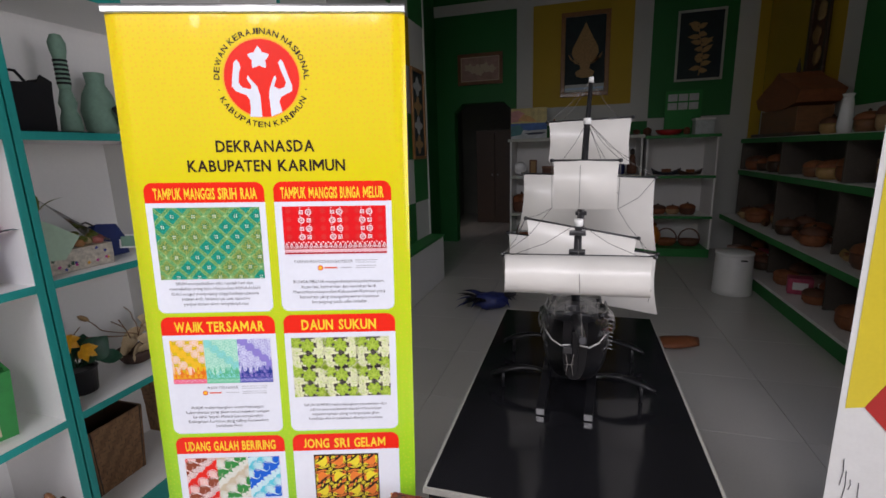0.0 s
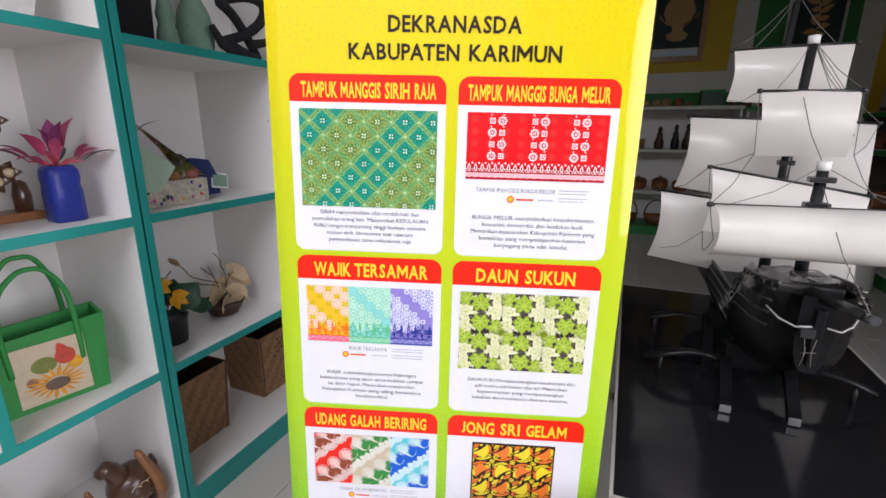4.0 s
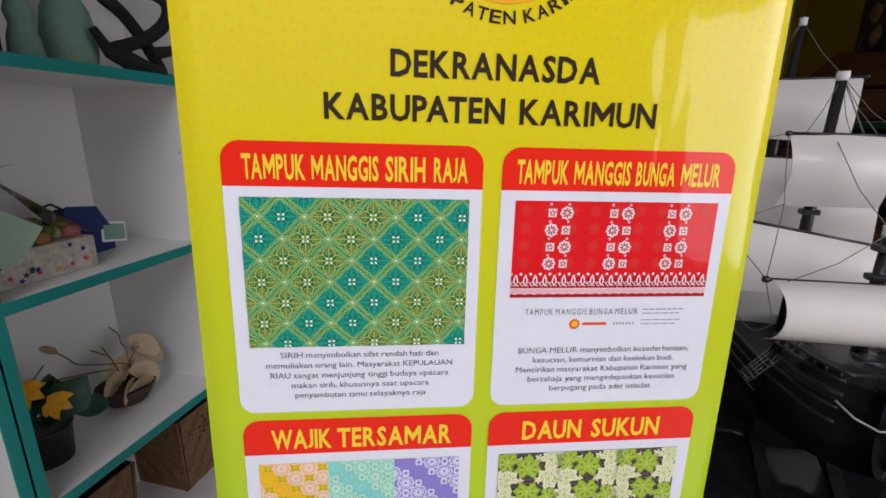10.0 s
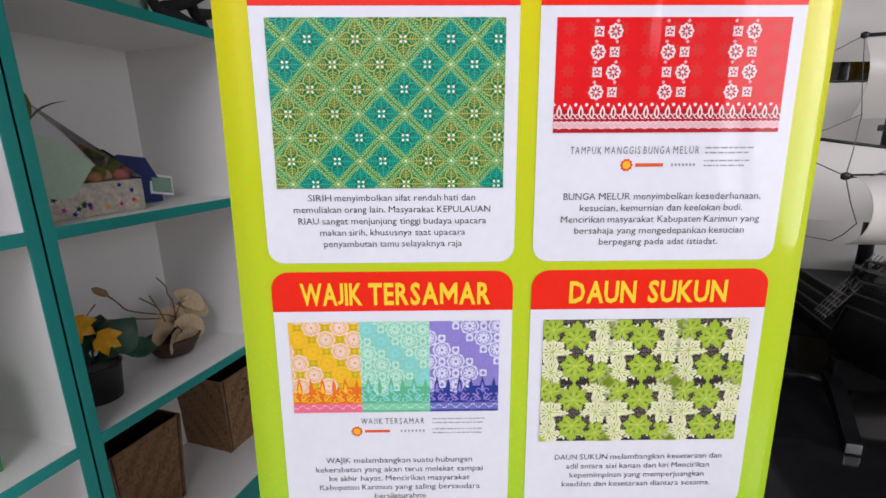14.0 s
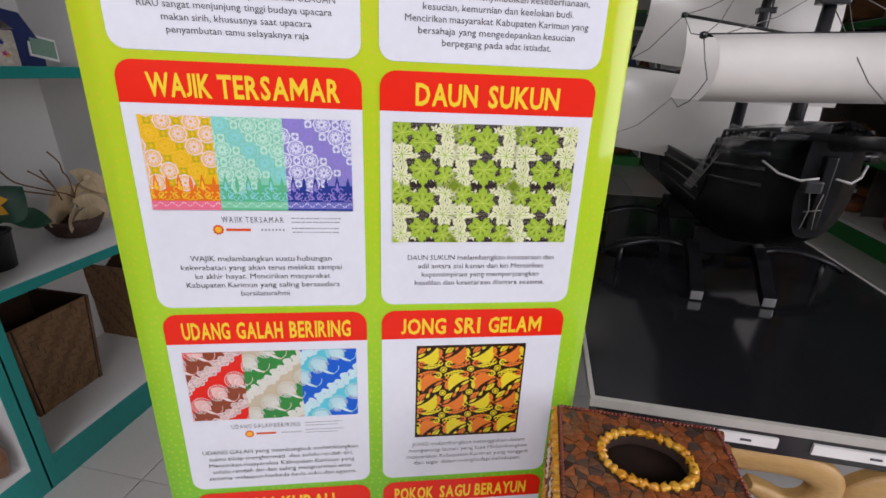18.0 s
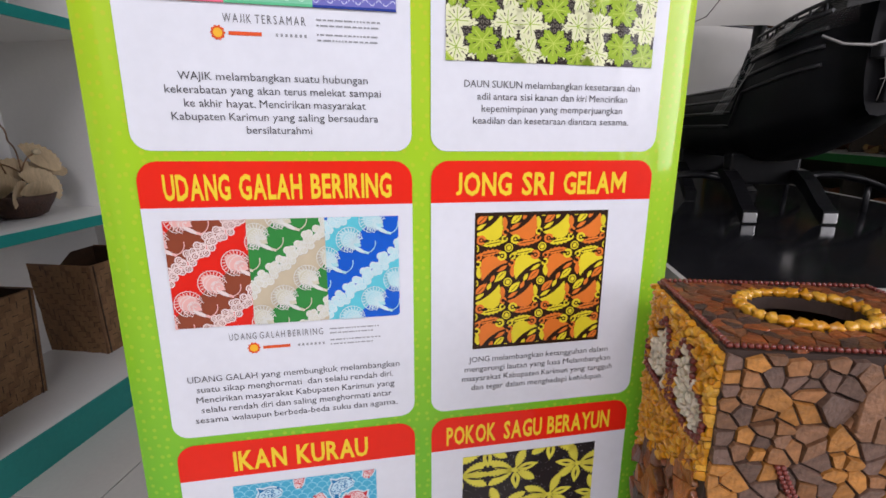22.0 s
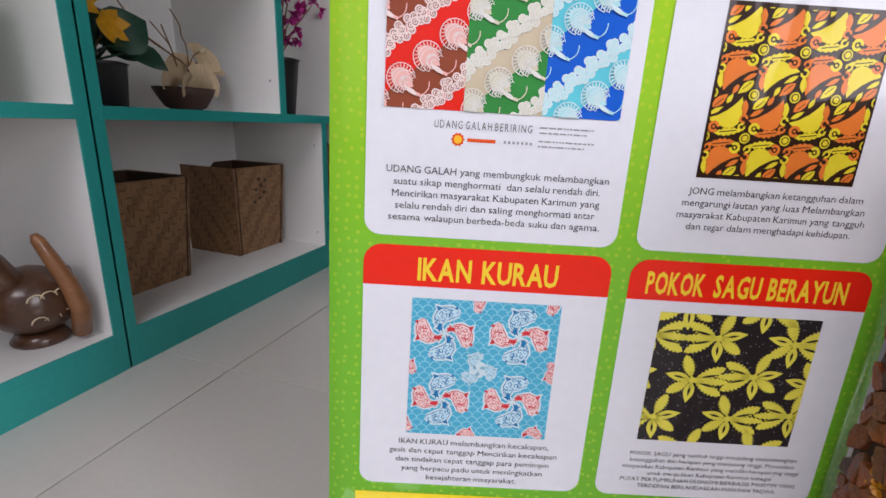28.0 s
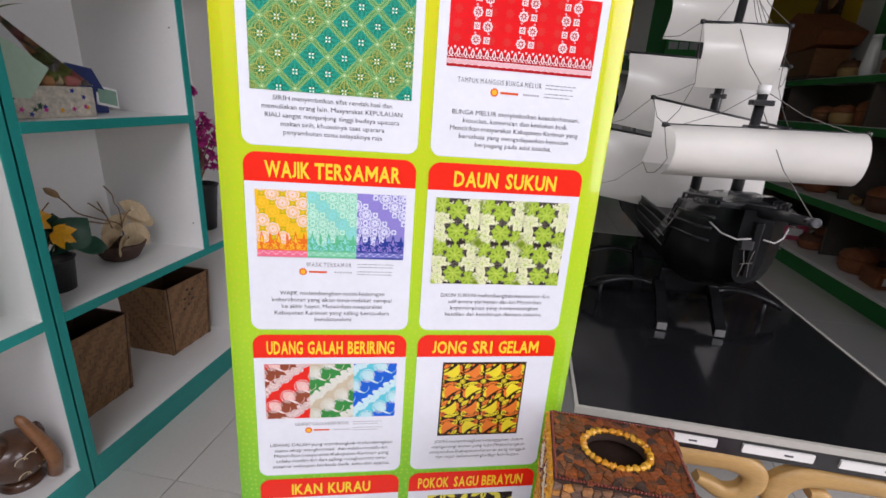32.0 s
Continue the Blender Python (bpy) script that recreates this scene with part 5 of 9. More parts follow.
bm = bmesh.new()
N, K = 27, 9
grid = []
for i in range(N + 1):
    y, beam, rail, keel = hull_section(i / N)
    row = []
    for k in range(-K, K + 1):
        u = k / K
        z = keel + (rail - keel) * abs(u) ** 1.9
        row.append(bm.verts.new((SX + beam * (math.sin(abs(u) * math.pi / 2) ** 0.62) * (1 - 0.14 * max(0, abs(u) - 0.6) / 0.4) * (1 if u > 0 else -1), y, z)))
    grid.append(row)
for i in range(N):
    for k in range(2 * K):
        f = bm.faces.new((grid[i][k], grid[i][k + 1], grid[i + 1][k + 1], grid[i + 1][k]))
        f.smooth = True
bm.faces.new(grid[0])
bm.faces.new(grid[-1][::-1])
for i in range(N):                                   # deck, a little under the rail
    a, b = grid[i], grid[i + 1]
    q = [a[1].co, a[-2].co, b[-2].co, b[1].co]
    bm.faces.new([bm.verts.new(v - Vector((0, 0, 0.004))) for v in q])
HULL = part("hull", bm, HULL_BLACK, SHIP, "glossy black planked hull")
for s in (-1, 1):
    for off in (0.0, 0.024, 0.050, 0.078):
        pts = []
        for i in range(1, N + 1):
            y, beam, rail, keel = hull_section(i / N)
            u = max(0.05, (rail - off - keel) / (rail - keel)) ** (1 / 1.9)
            pts.append((SX + s * (beam * (math.sin(u * math.pi / 2) ** 0.62) * (1 - 0.14 * max(0, u - 0.6) / 0.4) + 0.001), y, rail - off))
        part("wale", tube(pts, 0.0036, 6), BLACK, HULL)
    for k in range(7):                               # stanchions of the bow rail
        y, beam, rail, keel = hull_section(0.05 + 0.03 * k)
        part("stanchion", tube([(SX + s * beam * 0.86, y, rail - 0.002), (SX + s * beam * 0.86, y, rail + 0.016)], 0.0022, 6), BLACK, HULL)
    pts = [(SX + s * 0.012, 1.300, 0.846), (SX + s * 0.036, 1.304, 0.840), (SX + s * 0.060, 1.326, 0.846), (SX + s * 0.078, 1.350, 0.862)]
    part("rope_swag", tube(pts, 0.0020, 8), WHITE_CORD, SHIP, "short white rope swag on the bow")
    part("rail_cap", tube([(SX + s * hull_section(0.03 + 0.23 * q / 8)[1] * 0.86, hull_section(0.03 + 0.23 * q / 8)[0], hull_section(0.03 + 0.23 * q / 8)[2] + 0.017) for q in range(9)], 0.0034, 8), BLACK, HULL)
part("stem", box(SX - 0.008, SX + 0.008, 1.300, 1.330, 0.760, 0.880, 0.003), HULL_BLACK, SHIP)
part("stem_block", box(SX - 0.030, SX - 0.006, 1.292, 1.314, 0.822, 0.842, 0.003), BLACK, SHIP)
part("bowsprit", tube([(SX, 1.37, 0.892), (SX + 0.010, 1.25, 0.908), (SX + 0.015, 1.172, 0.917)], [0.014, 0.011, 0.008], 10), BLACK, SHIP)
part("bowsprit_cap", tube([(SX + 0.0145, 1.182, 0.916), (SX + 0.0165, 1.160, 0.919)], 0.0085, 10), SMOKY, SHIP, "clear plastic wrapped tip")
part("stern_castle", box(SX - 0.080, SX + 0.080, 2.03, 2.23, 0.846, 0.925, 0.008), HULL_BLACK, SHIP)
part("fore_castle", box(SX - 0.058, SX + 0.058, 1.375, 1.52, 0.866, 0.905, 0.006), BLACK, SHIP)
part("hatch", box(SX - 0.030, SX + 0.030, 1.385, 1.420, 0.9055, 0.925, 0.004), BLACK, SHIP)
part("deck_house", box(SX - 0.045, SX + 0.045, 1.58, 1.66, 0.803, 0.855, 0.006), BLACK, SHIP)
# clear plastic drawn over the bow
bm = bmesh.new()
rows = []
for i in range(7):
    y, beam, rail, keel = hull_section(0.004 + 0.045 * i)
    row = []
    for k in range(15):
        a = math.pi * k / 14
        q = 0.010 * noise.noise(Vector((i * 0.9, k * 0.8, 3.1)))
        row.append(bm.verts.new((SX - (beam + 0.008 + q) * math.cos(a), y - 0.012 + 0.3 * q, rail - 0.030 + (0.062 + q) * math.sin(a) ** 0.8)))
    rows.append(row)
for a, b in zip(rows, rows[1:]):
    for k in range(14):
        bm.faces.new((a[k], a[k + 1], b[k + 1], b[k]))
wr = part("plastic_wrap", bm, WRAP, SHIP, "clear crumpled plastic over the bow")
wr.visible_shadow = False
for x in (-0.010, 0.010):
    part("stem_chain", tube([(SX - 0.012 + x, 1.294, 0.822), (SX - 0.012 + x * 0.5, 1.292, 0.795), (SX - 0.012 + x * 0.9, 1.294, 0.762)], 0.0007, 6), CORD, SHIP)
part("stem_chain", tube([(SX - 0.024, 1.292, 0.792), (SX, 1.292, 0.796)], 0.0007, 6), CORD, SHIP)
FM, MM, ZM = (0.345, 1.446, 1.142), (0.362, 1.722, 1.424), (0.374, 1.968, 1.580)       # mast heads
part("fore_mast", tube([(SX - 0.003, 1.446, 0.80), FM], [0.014, 0.010], 12), BLACK, SHIP)
part("main_mast", tube([(SX, 1.715, 0.76), (0.352, 1.718, 1.15), MM], [0.014, 0.012, 0.010], 12), BLACK, SHIP)
part("mizzen_mast", tube([(SX, 1.955, 0.76), (0.358, 1.962, 1.30), ZM], [0.014, 0.012, 0.007], 12), BLACK, SHIP)
for (x, y, z), r in ((FM, 0.0125), (MM, 0.0125), (ZM, 0.009)):
    part("mast_cap", tube([(x, y, z - 0.009), (x, y, z + 0.010)], r, 12), PAPER, SHIP, "white mast cap")
for z in (1.115, 1.062):
    part("mast_clamp", box(FM[0] - 0.024, FM[0] + 0.020, FM[1] - 0.022, FM[1] + 0.004, z - 0.006, z + 0.006, 0.003), BLACK, SHIP)
part("mast_clamp", box(0.334, 0.370, MM[1] - 0.016, MM[1] + 0.010, 1.125, 1.138, 0.003), BLACK, SHIP)


def sail(x0, x1, y, z1, z0, belly, skew=0.0, foot=0.0, roll=0.0, flare=0.0, label="white vinyl sail"):
    """A sail that hangs from a yard and billows towards the bow; skew lowers the far end of its yard, foot that of its foot."""
    bm = bmesh.new()
    nu, nv = 10, 12
    for side in (0, 1):
        rows = []
        for j in range(nv + 1):
            v = j / nv
            row = []
            for i in range(nu + 1):
                u = i / nu
                x = x0 + (x1 - x0) * (u + 0.025 * (1 - 2 * u) * math.sin(math.pi * v)) + flare * v * (2 * u - 1)
                z = z1 + (z0 - z1) * v + u * (skew * (1 - v) + foot * v)
                if roll:                          # the foot rolls back under the sail
                    ang = math.pi * 0.92 * v
                    z = z1 + skew * u - (z1 - z0) * 0.5 * (1 - math.cos(ang))
                    yy = y - roll * math.sin(ang)
                else:
                    yy = y - belly * math.sin(math.pi * (0.12 + 0.80 * v)) * (0.75 + 0.25 * math.sin(math.pi * u)) + belly * 0.35
                ripple = 0.0035 * noise.noise(Vector((x * 11, z * 9, y * 7)))
                row.append(bm.verts.new((x, yy + ripple + side * 0.0016, z)))
            rows.append(row)
        for j in range(nv):
            for i in range(nu):
                q = (rows[j][i], rows[j][i + 1], rows[j + 1][i + 1], rows[j + 1][i])
                f = bm.faces.new(q if side else q[::-1])
                f.smooth = True
    return part("sail", bm, SAIL, SHIP, label)


def yard(a, b):
    """A thin spar with a knob at either end."""
    part("yard", tube([a, b], 0.0032, 8), BLACK, SHIP)
    for p in (a, b):
        part("yard_knob", lathe([(0.002, -0.006), (0.0065, -0.004), (0.0065, 0.004), (0.002, 0.006)], 10, p), BLACK, SHIP)


YF1, YM, YZ = 1.390, 1.668, 1.925
FL, FR = (0.144, YF1, 1.059), (0.535, YF1, 1.065)
UL, UR = (0.258, YM, 1.306), (0.463, YM, 1.302)
LL, LR = (0.176, YM + 0.006, 1.119), (0.527, YM + 0.006, 1.059)
TL, TR = (0.226, YZ, 1.438), (0.517, YZ, 1.442)
QL, QR = (0.135, YZ, 1.254), (0.604, YZ, 1.232)
WL, WR = (0.078, YZ, 1.024), (0.627, YZ, 0.955)
for a, b in ((FL, FR), (UL, UR), (LL, LR), (TL, TR), (QL, QR), (WL, WR)):
    yard(a, b)
sail(0.150, 0.529, YF1, 1.060, 0.952, 0, 0.006, 0, 0.056, 0.0, "white vinyl sail rolled under at its foot")
sail(0.262, 0.459, YM, 1.305, 1.150, 0.05, -0.004, 0.0)
sail(0.180, 0.523, YM + 0.006, 1.118, 0.945, 0.04, -0.060, -0.01)
sail(0.230, 0.513, YZ, 1.438, 1.296, 0.035, 0.004, -0.016)
sail(0.140, 0.600, YZ, 1.254, 1.036, 0.06, -0.022, -0.072, 0, 0.020)
sail(0.083, 0.622, YZ, 1.023, 0.800, 0.05, -0.068, -0.080, 0, 0.018)
# rigging
U2, R2_ = (0.262, YM - 0.03, 1.158), (0.459, YM - 0.03, 1.156)
for a, b in ((FM, (0.345, YM - 0.004, 1.296)), (FL, LL), (LL, U2), (LL, (0.100, YZ + 0.01, 1.026)), (UL, (0.230, YZ, 1.300)), (UL, U2), (U2, FL), (FM, (0.172, YF1 - 0.01, 1.060)), (FM, (0.50, YF1 - 0.01, 1.066)),
             (MM, (0.29, YM, 1.306)), (MM, (0.42, YM, 1.304)), (MM, UR), (MM, (0.513, YZ, 1.30)), (MM, QR), (UR, R2_), (R2_, LR), (R2_, QR), (FR, LR), (LR, WR), (MM, (R2_[0], YM - 0.01, 1.20)),
             (ZM, (0.28, YZ, 1.44)), (ZM, (0.47, YZ, 1.442)), (ZM, TL), (FL, (0.155, YF1 - 0.03, 0.99)), ((0.155, YF1 - 0.03, 0.99), (0.148, YF1 + 0.02, 0.952)),
             ((SX + 0.016, 1.165, 0.918), (SX, FM[1] - 0.02, 1.10)), ((0.180, YM, 0.945), (0.10, YZ, 0.83)), ((0.148, YF1 + 0.02, 0.952), (0.180, YM, 0.947)), (WR, (0.600, YZ - 0.03, 0.78))):
    a, b = Vector(a), Vector(b)
    mid = (a + b) / 2 - Vector((0, 0, 0.012 * (a - b).length / 0.2))
    part("rigging_line", tube([a, a.lerp(mid, 0.5), mid, mid.lerp(b, 0.5), b], 0.0009, 5), CORD, SHIP)
for k in range(5):                                   # fanned white shrouds beside the fore mast
    part("shroud", tube([(SX - 0.070, 1.490 + 0.012 * k, 0.905), (SX - 0.108, 1.588 + 0.012 * k, 0.752)], 0.0011, 5), WHITE_CORD, SHIP)
for k in range(6):
    u = 0.45 + 0.55 * (k + 0.5) / 6
    part("shroud", tube([(SX - 0.070 - 0.038 * u, 1.490 + 0.098 * u, 0.905 - 0.153 * u), (SX - 0.070 - 0.038 * u, 1.538 + 0.098 * u, 0.905 - 0.153 * u)], 0.0010, 5), WHITE_CORD, SHIP)
for k in range(9):                                   # short rope ladder at the other side
    part("shroud", tube([(SX + 0.086, 1.40 + 0.004 * k, 0.90 - 0.014 * k), (SX + 0.100, 1.40 + 0.004 * k, 0.897 - 0.014 * k)], 0.0012, 5), WHITE_CORD, SHIP)
# cradle: two cross boards with paddle-shaped ends, on legs that curl forward to the table
ARM = [(0.0, 0.070, 0.018), (0.045, 0.080, 0.015), (0.085, 0.080, 0.020), (0.125, 0.072, 0.029), (0.160, 0.060, 0.031), (0.185, 0.046, 0.018), (0.193, 0.040, 0.006)]
for s, x in ((-1, 0.262), (1, 0.402)):
    for y in (1.590, 1.875):
        bm = bmesh.new()
        rows = []
        for d, z, w in ARM:
            rows.append([bm.verts.new((x + s * d, y - w, TZ + z)), bm.verts.new((x + s * d, y, TZ + z + 0.008)), bm.verts.new((x + s * d, y + w, TZ + z)), bm.verts.new((x + s * d, y, TZ + z - 0.008))])
        for a, b in zip(rows, rows[1:]):
            for k in range(4):
                bm.faces.new((a[k], a[(k + 1) % 4], b[(k + 1) % 4], b[k])).smooth = True
        bm.faces.new(rows[0])
        bm.faces.new(rows[-1][::-1])
        part("cradle_arm", bm, HULL_BLACK, SHIP)
        path = [(y + 0.004, 0.080), (y - 0.030, 0.078), (y - 0.068, 0.062), (y - 0.100, 0.040), (y - 0.128, 0.022), (y - 0.150, 0.0135)]
        bm = bmesh.new()
        rows = []
        for q, (py, pz) in enumerate(path):
            h = 0.013
            rows.append([bm.verts.new((x - 0.013 - 0.012 * q / 5, py, TZ + pz - h)), bm.verts.new((x + 0.013 - 0.012 * q / 5, py, TZ + pz - h)),
                         bm.verts.new((x + 0.013 - 0.012 * q / 5, py, TZ + pz + h)), bm.verts.new((x - 0.013 - 0.012 * q / 5, py, TZ + pz + h))])
        for a, b in zip(rows, rows[1:]):
            for k in range(4):
                bm.faces.new((a[k], a[(k + 1) % 4], b[(k + 1) % 4], b[k]))
        bm.faces.new(rows[0])
        bm.faces.new(rows[-1][::-1])
        bmesh.ops.recalc_face_normals(bm, faces=bm.faces)
        part("cradle_leg", bm, HULL_BLACK, SHIP)
        if y < 1.7:
            part("leg_end_plate", box(x - 0.024, x + 0.000, y - 0.1535, y - 0.1505, TZ + 0.003, TZ + 0.022, 0.001), ALU, SHIP, "bright metal end plate")
        part("arm_foot", tube([(x + s * 0.15, y, TZ), (x + s * 0.15, y, TZ + 0.062)], 0.006, 8), BLACK, SHIP)
for y in (1.590, 1.875):
    part("cradle_bridge", box(0.262, 0.402, y - 0.018, y + 0.018, TZ + 0.060, 0.672, 0.006), HULL_BLACK, SHIP)


# ---- handicrafts on the white shelves; each is built facing -y and turned to face the room ----
def on_shelf(y, z, x=-1.40, turn=0.0, lean=0.0):
    return pose(x, y, z, lean, 0, 90 + turn)


BLUE = surface("blue_painted_bottle", (0.012, 0.030, 0.26), 0.35, var=0.25, scale=30, bump=0.35, bscale=120)
PINK = surface("dyed_pink_leaf", (0.42, 0.05, 0.13), 0.5, var=0.3, scale=40, bump=0.1)
PLUM = surface("dyed_plum_leaf", (0.22, 0.03, 0.12), 0.5, var=0.3, scale=40, bump=0.1)
STEEL_GREEN = surface("grey_green_leaf", (0.045, 0.10, 0.11), 0.5, var=0.3, scale=40)
CORAL = surface("coral_pink_stem", (0.62, 0.09, 0.13), 0.5, var=0.2, scale=40)
LEAF = surface("deep_green_leaf", (0.012, 0.065, 0.035), 0.4, var=0.3, scale=40, bump=0.1)
OLIVE = surface("olive_green_leaf", (0.16, 0.19, 0.03), 0.5, var=0.25, scale=40)
LEMON = surface("lemon_yellow_petal", (0.62, 0.52, 0.05), 0.5, var=0.2, scale=60)
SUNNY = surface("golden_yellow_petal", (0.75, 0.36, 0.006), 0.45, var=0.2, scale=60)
MAGENTA = surface("magenta_silk_blossom", (0.56, 0.035, 0.28), 0.6, var=0.25, scale=80, bump=0.2)
BLACKPOT = surface("black_plastic_pot", (0.016, 0.015, 0.017), 0.4, var=0.25, scale=40, bump=0.2)
CERAMIC = surface("white_ceramic", (0.80, 0.80, 0.79), 0.25, var=0.03, scale=8)
STRAW = surface("tan_straw_weave", (0.42, 0.27, 0.13), 0.7, var=0.25, scale=60, bump=0.6, bscale=300, stretch=(1, 1, 4))
PALM = surface("woven_palm_strips", (0.30, 0.160, 0.074), 0.6, var=0.25, scale=30, bump=0.3, bscale=200, each=0.05)
PALM_D = surface("dark_woven_palm_strips", (0.21, 0.108, 0.050), 0.6, var=0.3, scale=30, bump=0.3, bscale=200, each=0.18)
FELT = surface("black_felt", (0.010, 0.010, 0.012), 0.9, var=0.3, scale=60, bump=0.4, bscale=300)
REDWEAVE = surface("red_plastic_weave", (0.56, 0.025, 0.045), 0.4, var=0.18, scale=50, bump=0.2)
GREENWEAVE = surface("green_felt_bag", (0.015, 0.24, 0.045), 0.6, var=0.15, scale=40, bump=0.3, bscale=250)
CANVAS = surface("cream_canvas", (0.60, 0.50, 0.36), 0.8, var=0.12, scale=60, bump=0.3, bscale=400)
COCO = surface("polished_coconut_shell", (0.078, 0.034, 0.017), 0.3, var=0.45, scale=25, bump=0.2, bscale=120, coat=0.3)
COCO_L = surface("light_carved_wood", (0.25, 0.105, 0.040), 0.35, var=0.3, scale=20, bump=0.15, coat=0.3, stretch=(1, 1, 3))
SHELLW = surface("cream_shell_petal", (0.62, 0.50, 0.32), 0.5, var=0.25, scale=40, bump=0.15)
TWIG = surface("dry_twig", (0.22, 0.12, 0.06), 0.8, var=0.3, scale=40)
SAGE = surface("sage_green_cloth", (0.20, 0.34, 0.26), 0.8, var=0.12, scale=30, bump=0.2)
MINT = surface("pale_mint_paper", (0.46, 0.62, 0.48), 0.7, var=0.08, scale=20)
CELLO = film_mat("clear_cellophane", 0.1)
NAVY = surface("navy_blue_cloth", (0.010, 0.025, 0.13), 0.7, var=0.2, scale=40, bump=0.2)
CONFETTI = surface("patterned_box_paper", (0.55, 0.50, 0.42), 0.5, var=0.4, scale=70)
MAHOG = surface("dark_brown_picture_frame", (0.070, 0.030, 0.018), 0.5, var=0.3, scale=25, bump=0.1, spec=0.25)
SLATE = surface("grey_picture_backing", (0.075, 0.075, 0.078), 0.4, var=0.15, scale=20)
WAX = surface("pale_yellow_relief", (0.52, 0.52, 0.36), 0.4, var=0.25, scale=25, bump=0.4, bscale=80)
SKY_GREY = surface("pale_blue_grey_relief", (0.50, 0.54, 0.54), 0.4, var=0.2, scale=25, bump=0.3)


CHESTNUT_WEAVE = surface("dark_woven_bowl", (0.060, 0.028, 0.018), 0.6, var=0.45, scale=90, bump=0.8, bscale=220)


PETAL_GOLD = surface("painted_sunflower_gold", (0.66, 0.27, 0.012), 0.6, var=0.3, scale=50)
SHELL_PALE = surface("pale_ribbed_shell", (0.58, 0.44, 0.27), 0.4, var=0.22, scale=30, bump=0.3, stretch=(6, 1, 1))


def spray(th, n, centre, length, width, mats, rng, up=(0.35, 1.25), lift=0.02, name="leaf"):
    """Leaves that spread from a point, each a part of its own."""
    for k in range(n):
        a = 2 * math.pi * k / n + rng.uniform(-0.3, 0.3)
        e = rng.uniform(*up)
        l = length * rng.uniform(0.75, 1.1)
        c = Vector(centre)
        tip = c + Vector((math.cos(a) * math.cos(e), math.sin(a) * math.cos(e) * 0.7, math.sin(e))) * l
        mid = c.lerp(tip, 0.38)
        part(name, add_leaf(bmesh.new(), mid, tip, width * rng.uniform(0.8, 1.15), lift), rng.choice(mats), th)
        part("stalk", tube([c, c.lerp(mid, 0.5) + Vector((0, 0, 0.006)), mid], [0.0026, 0.0022, 0.0016], 6), CORAL if mats[0] is PINK or mats[0] is PLUM else TWIG, th)


def blue_vase(at, w, h, plant_h, seed, with_label):
    rng = random.Random(seed)
    v = thing("bottle_vase", "square blue painted bottle vase with pink and plum leaves", "vase", at, "blue bottle vases")
    bm = bmesh.new()
    prof = [(0.86, 0.0), (1.0, 0.03), (1.0, 0.55), (0.94, 0.68), (1.0, 0.78), (0.96, 0.92), (0.78, 0.99), (0.70, 1.0), (0.62, 0.97)]
    rings = []
    for r, z in prof:
        ring = []
        for k in range(24):
            a = 2 * math.pi * k / 24
            c, s = math.cos(a), math.sin(a)
            q = (abs(c) ** 5 + abs(s) ** 5) ** (-1 / 5)
            ring.append(bm.verts.new((c * q * r * w / 2, s * q * r * w / 2, z * h)))
        rings.append(ring)
    for a, b in zip(rings, rings[1:]):
        for k in range(24):
            bm.faces.new((a[k], a[(k + 1) % 24], b[(k + 1) % 24], b[k])).smooth = True
    bm.faces.new(rings[0][::-1])
    bm.faces.new(rings[-1])
    part("bottle", bm, BLUE, v)
    if with_label:
        part("paper_label", box(-w * 0.40, w * 0.40, -w / 2 - 0.003, -w / 2 - 0.0005, 0.028, 0.052), PAPER, v, "small white paper label")
    spray(v, 12, (0, 0, h - 0.005), plant_h, 0.027, [PINK, STEEL_GREEN, PLUM, STEEL_GREEN], rng, (0.15, 0.65), 0.012)
    spray(v, 4, (0, 0, h), plant_h * 0.76, 0.042, [PINK, PLUM], rng, (1.05, 1.45), 0.008)
    if with_label:
        for dx in (-0.030, -0.008, 0.034):
            tip = Vector((dx * 1.5, 0.01, h + plant_h * 1.15 - abs(dx)))
            part("stalk", tube([(0, 0, h), (dx * 0.8, 0, h + plant_h * 0.7), tip], [0.0030, 0.0030, 0.0022], 6), CORAL, v)
            part("leaf", add_leaf(bmesh.new(), tip - Vector((0, 0, 0.05)), tip + Vector((dx * 0.3, 0, 0.012)), 0.018, 0.004, normal=(0, -1, 0)), PINK, v)


blue_vase(on_shelf(0.735, R2, -1.335, 4), 0.092, 0.142, 0.170, 3, True)
blue_vase(on_shelf(0.985, R2, -1.335, -6), 0.072, 0.138, 0.158, 9, False)

# framed relief picture leaning on the shelf back
fr = thing("framed_relief", "dark wooden frame with a pale yellow relief under plastic", "picture", on_shelf(0.345, R2 + 0.012, -1.36, 0, -12))
for x0, x1, z0, z1 in ((-0.21, 0.21, 0, 0.024), (-0.21, 0.21, 0.256, 0.28), (-0.21, -0.186, 0.024, 0.256), (0.186, 0.21, 0.024, 0.256)):
    part("frame_bar", box(x0, x1, -0.012, 0.012, z0, z1, 0.003), MAHOG, fr)
for x0, x1, z0, z1 in ((-0.186, 0.186, 0.024, 0.029), (-0.186, 0.186, 0.251, 0.256), (-0.186, -0.181, 0.029, 0.251), (0.181, 0.186, 0.029, 0.251)):
    part("frame_fillet", box(x0, x1, -0.008, 0.0, z0, z1), WAX, fr, "pale inner fillet")
part("backing", box(-0.186, 0.186, 0.0, 0.008, 0.024, 0.256), SLATE, fr, "grey backing board")
bm = bmesh.new()
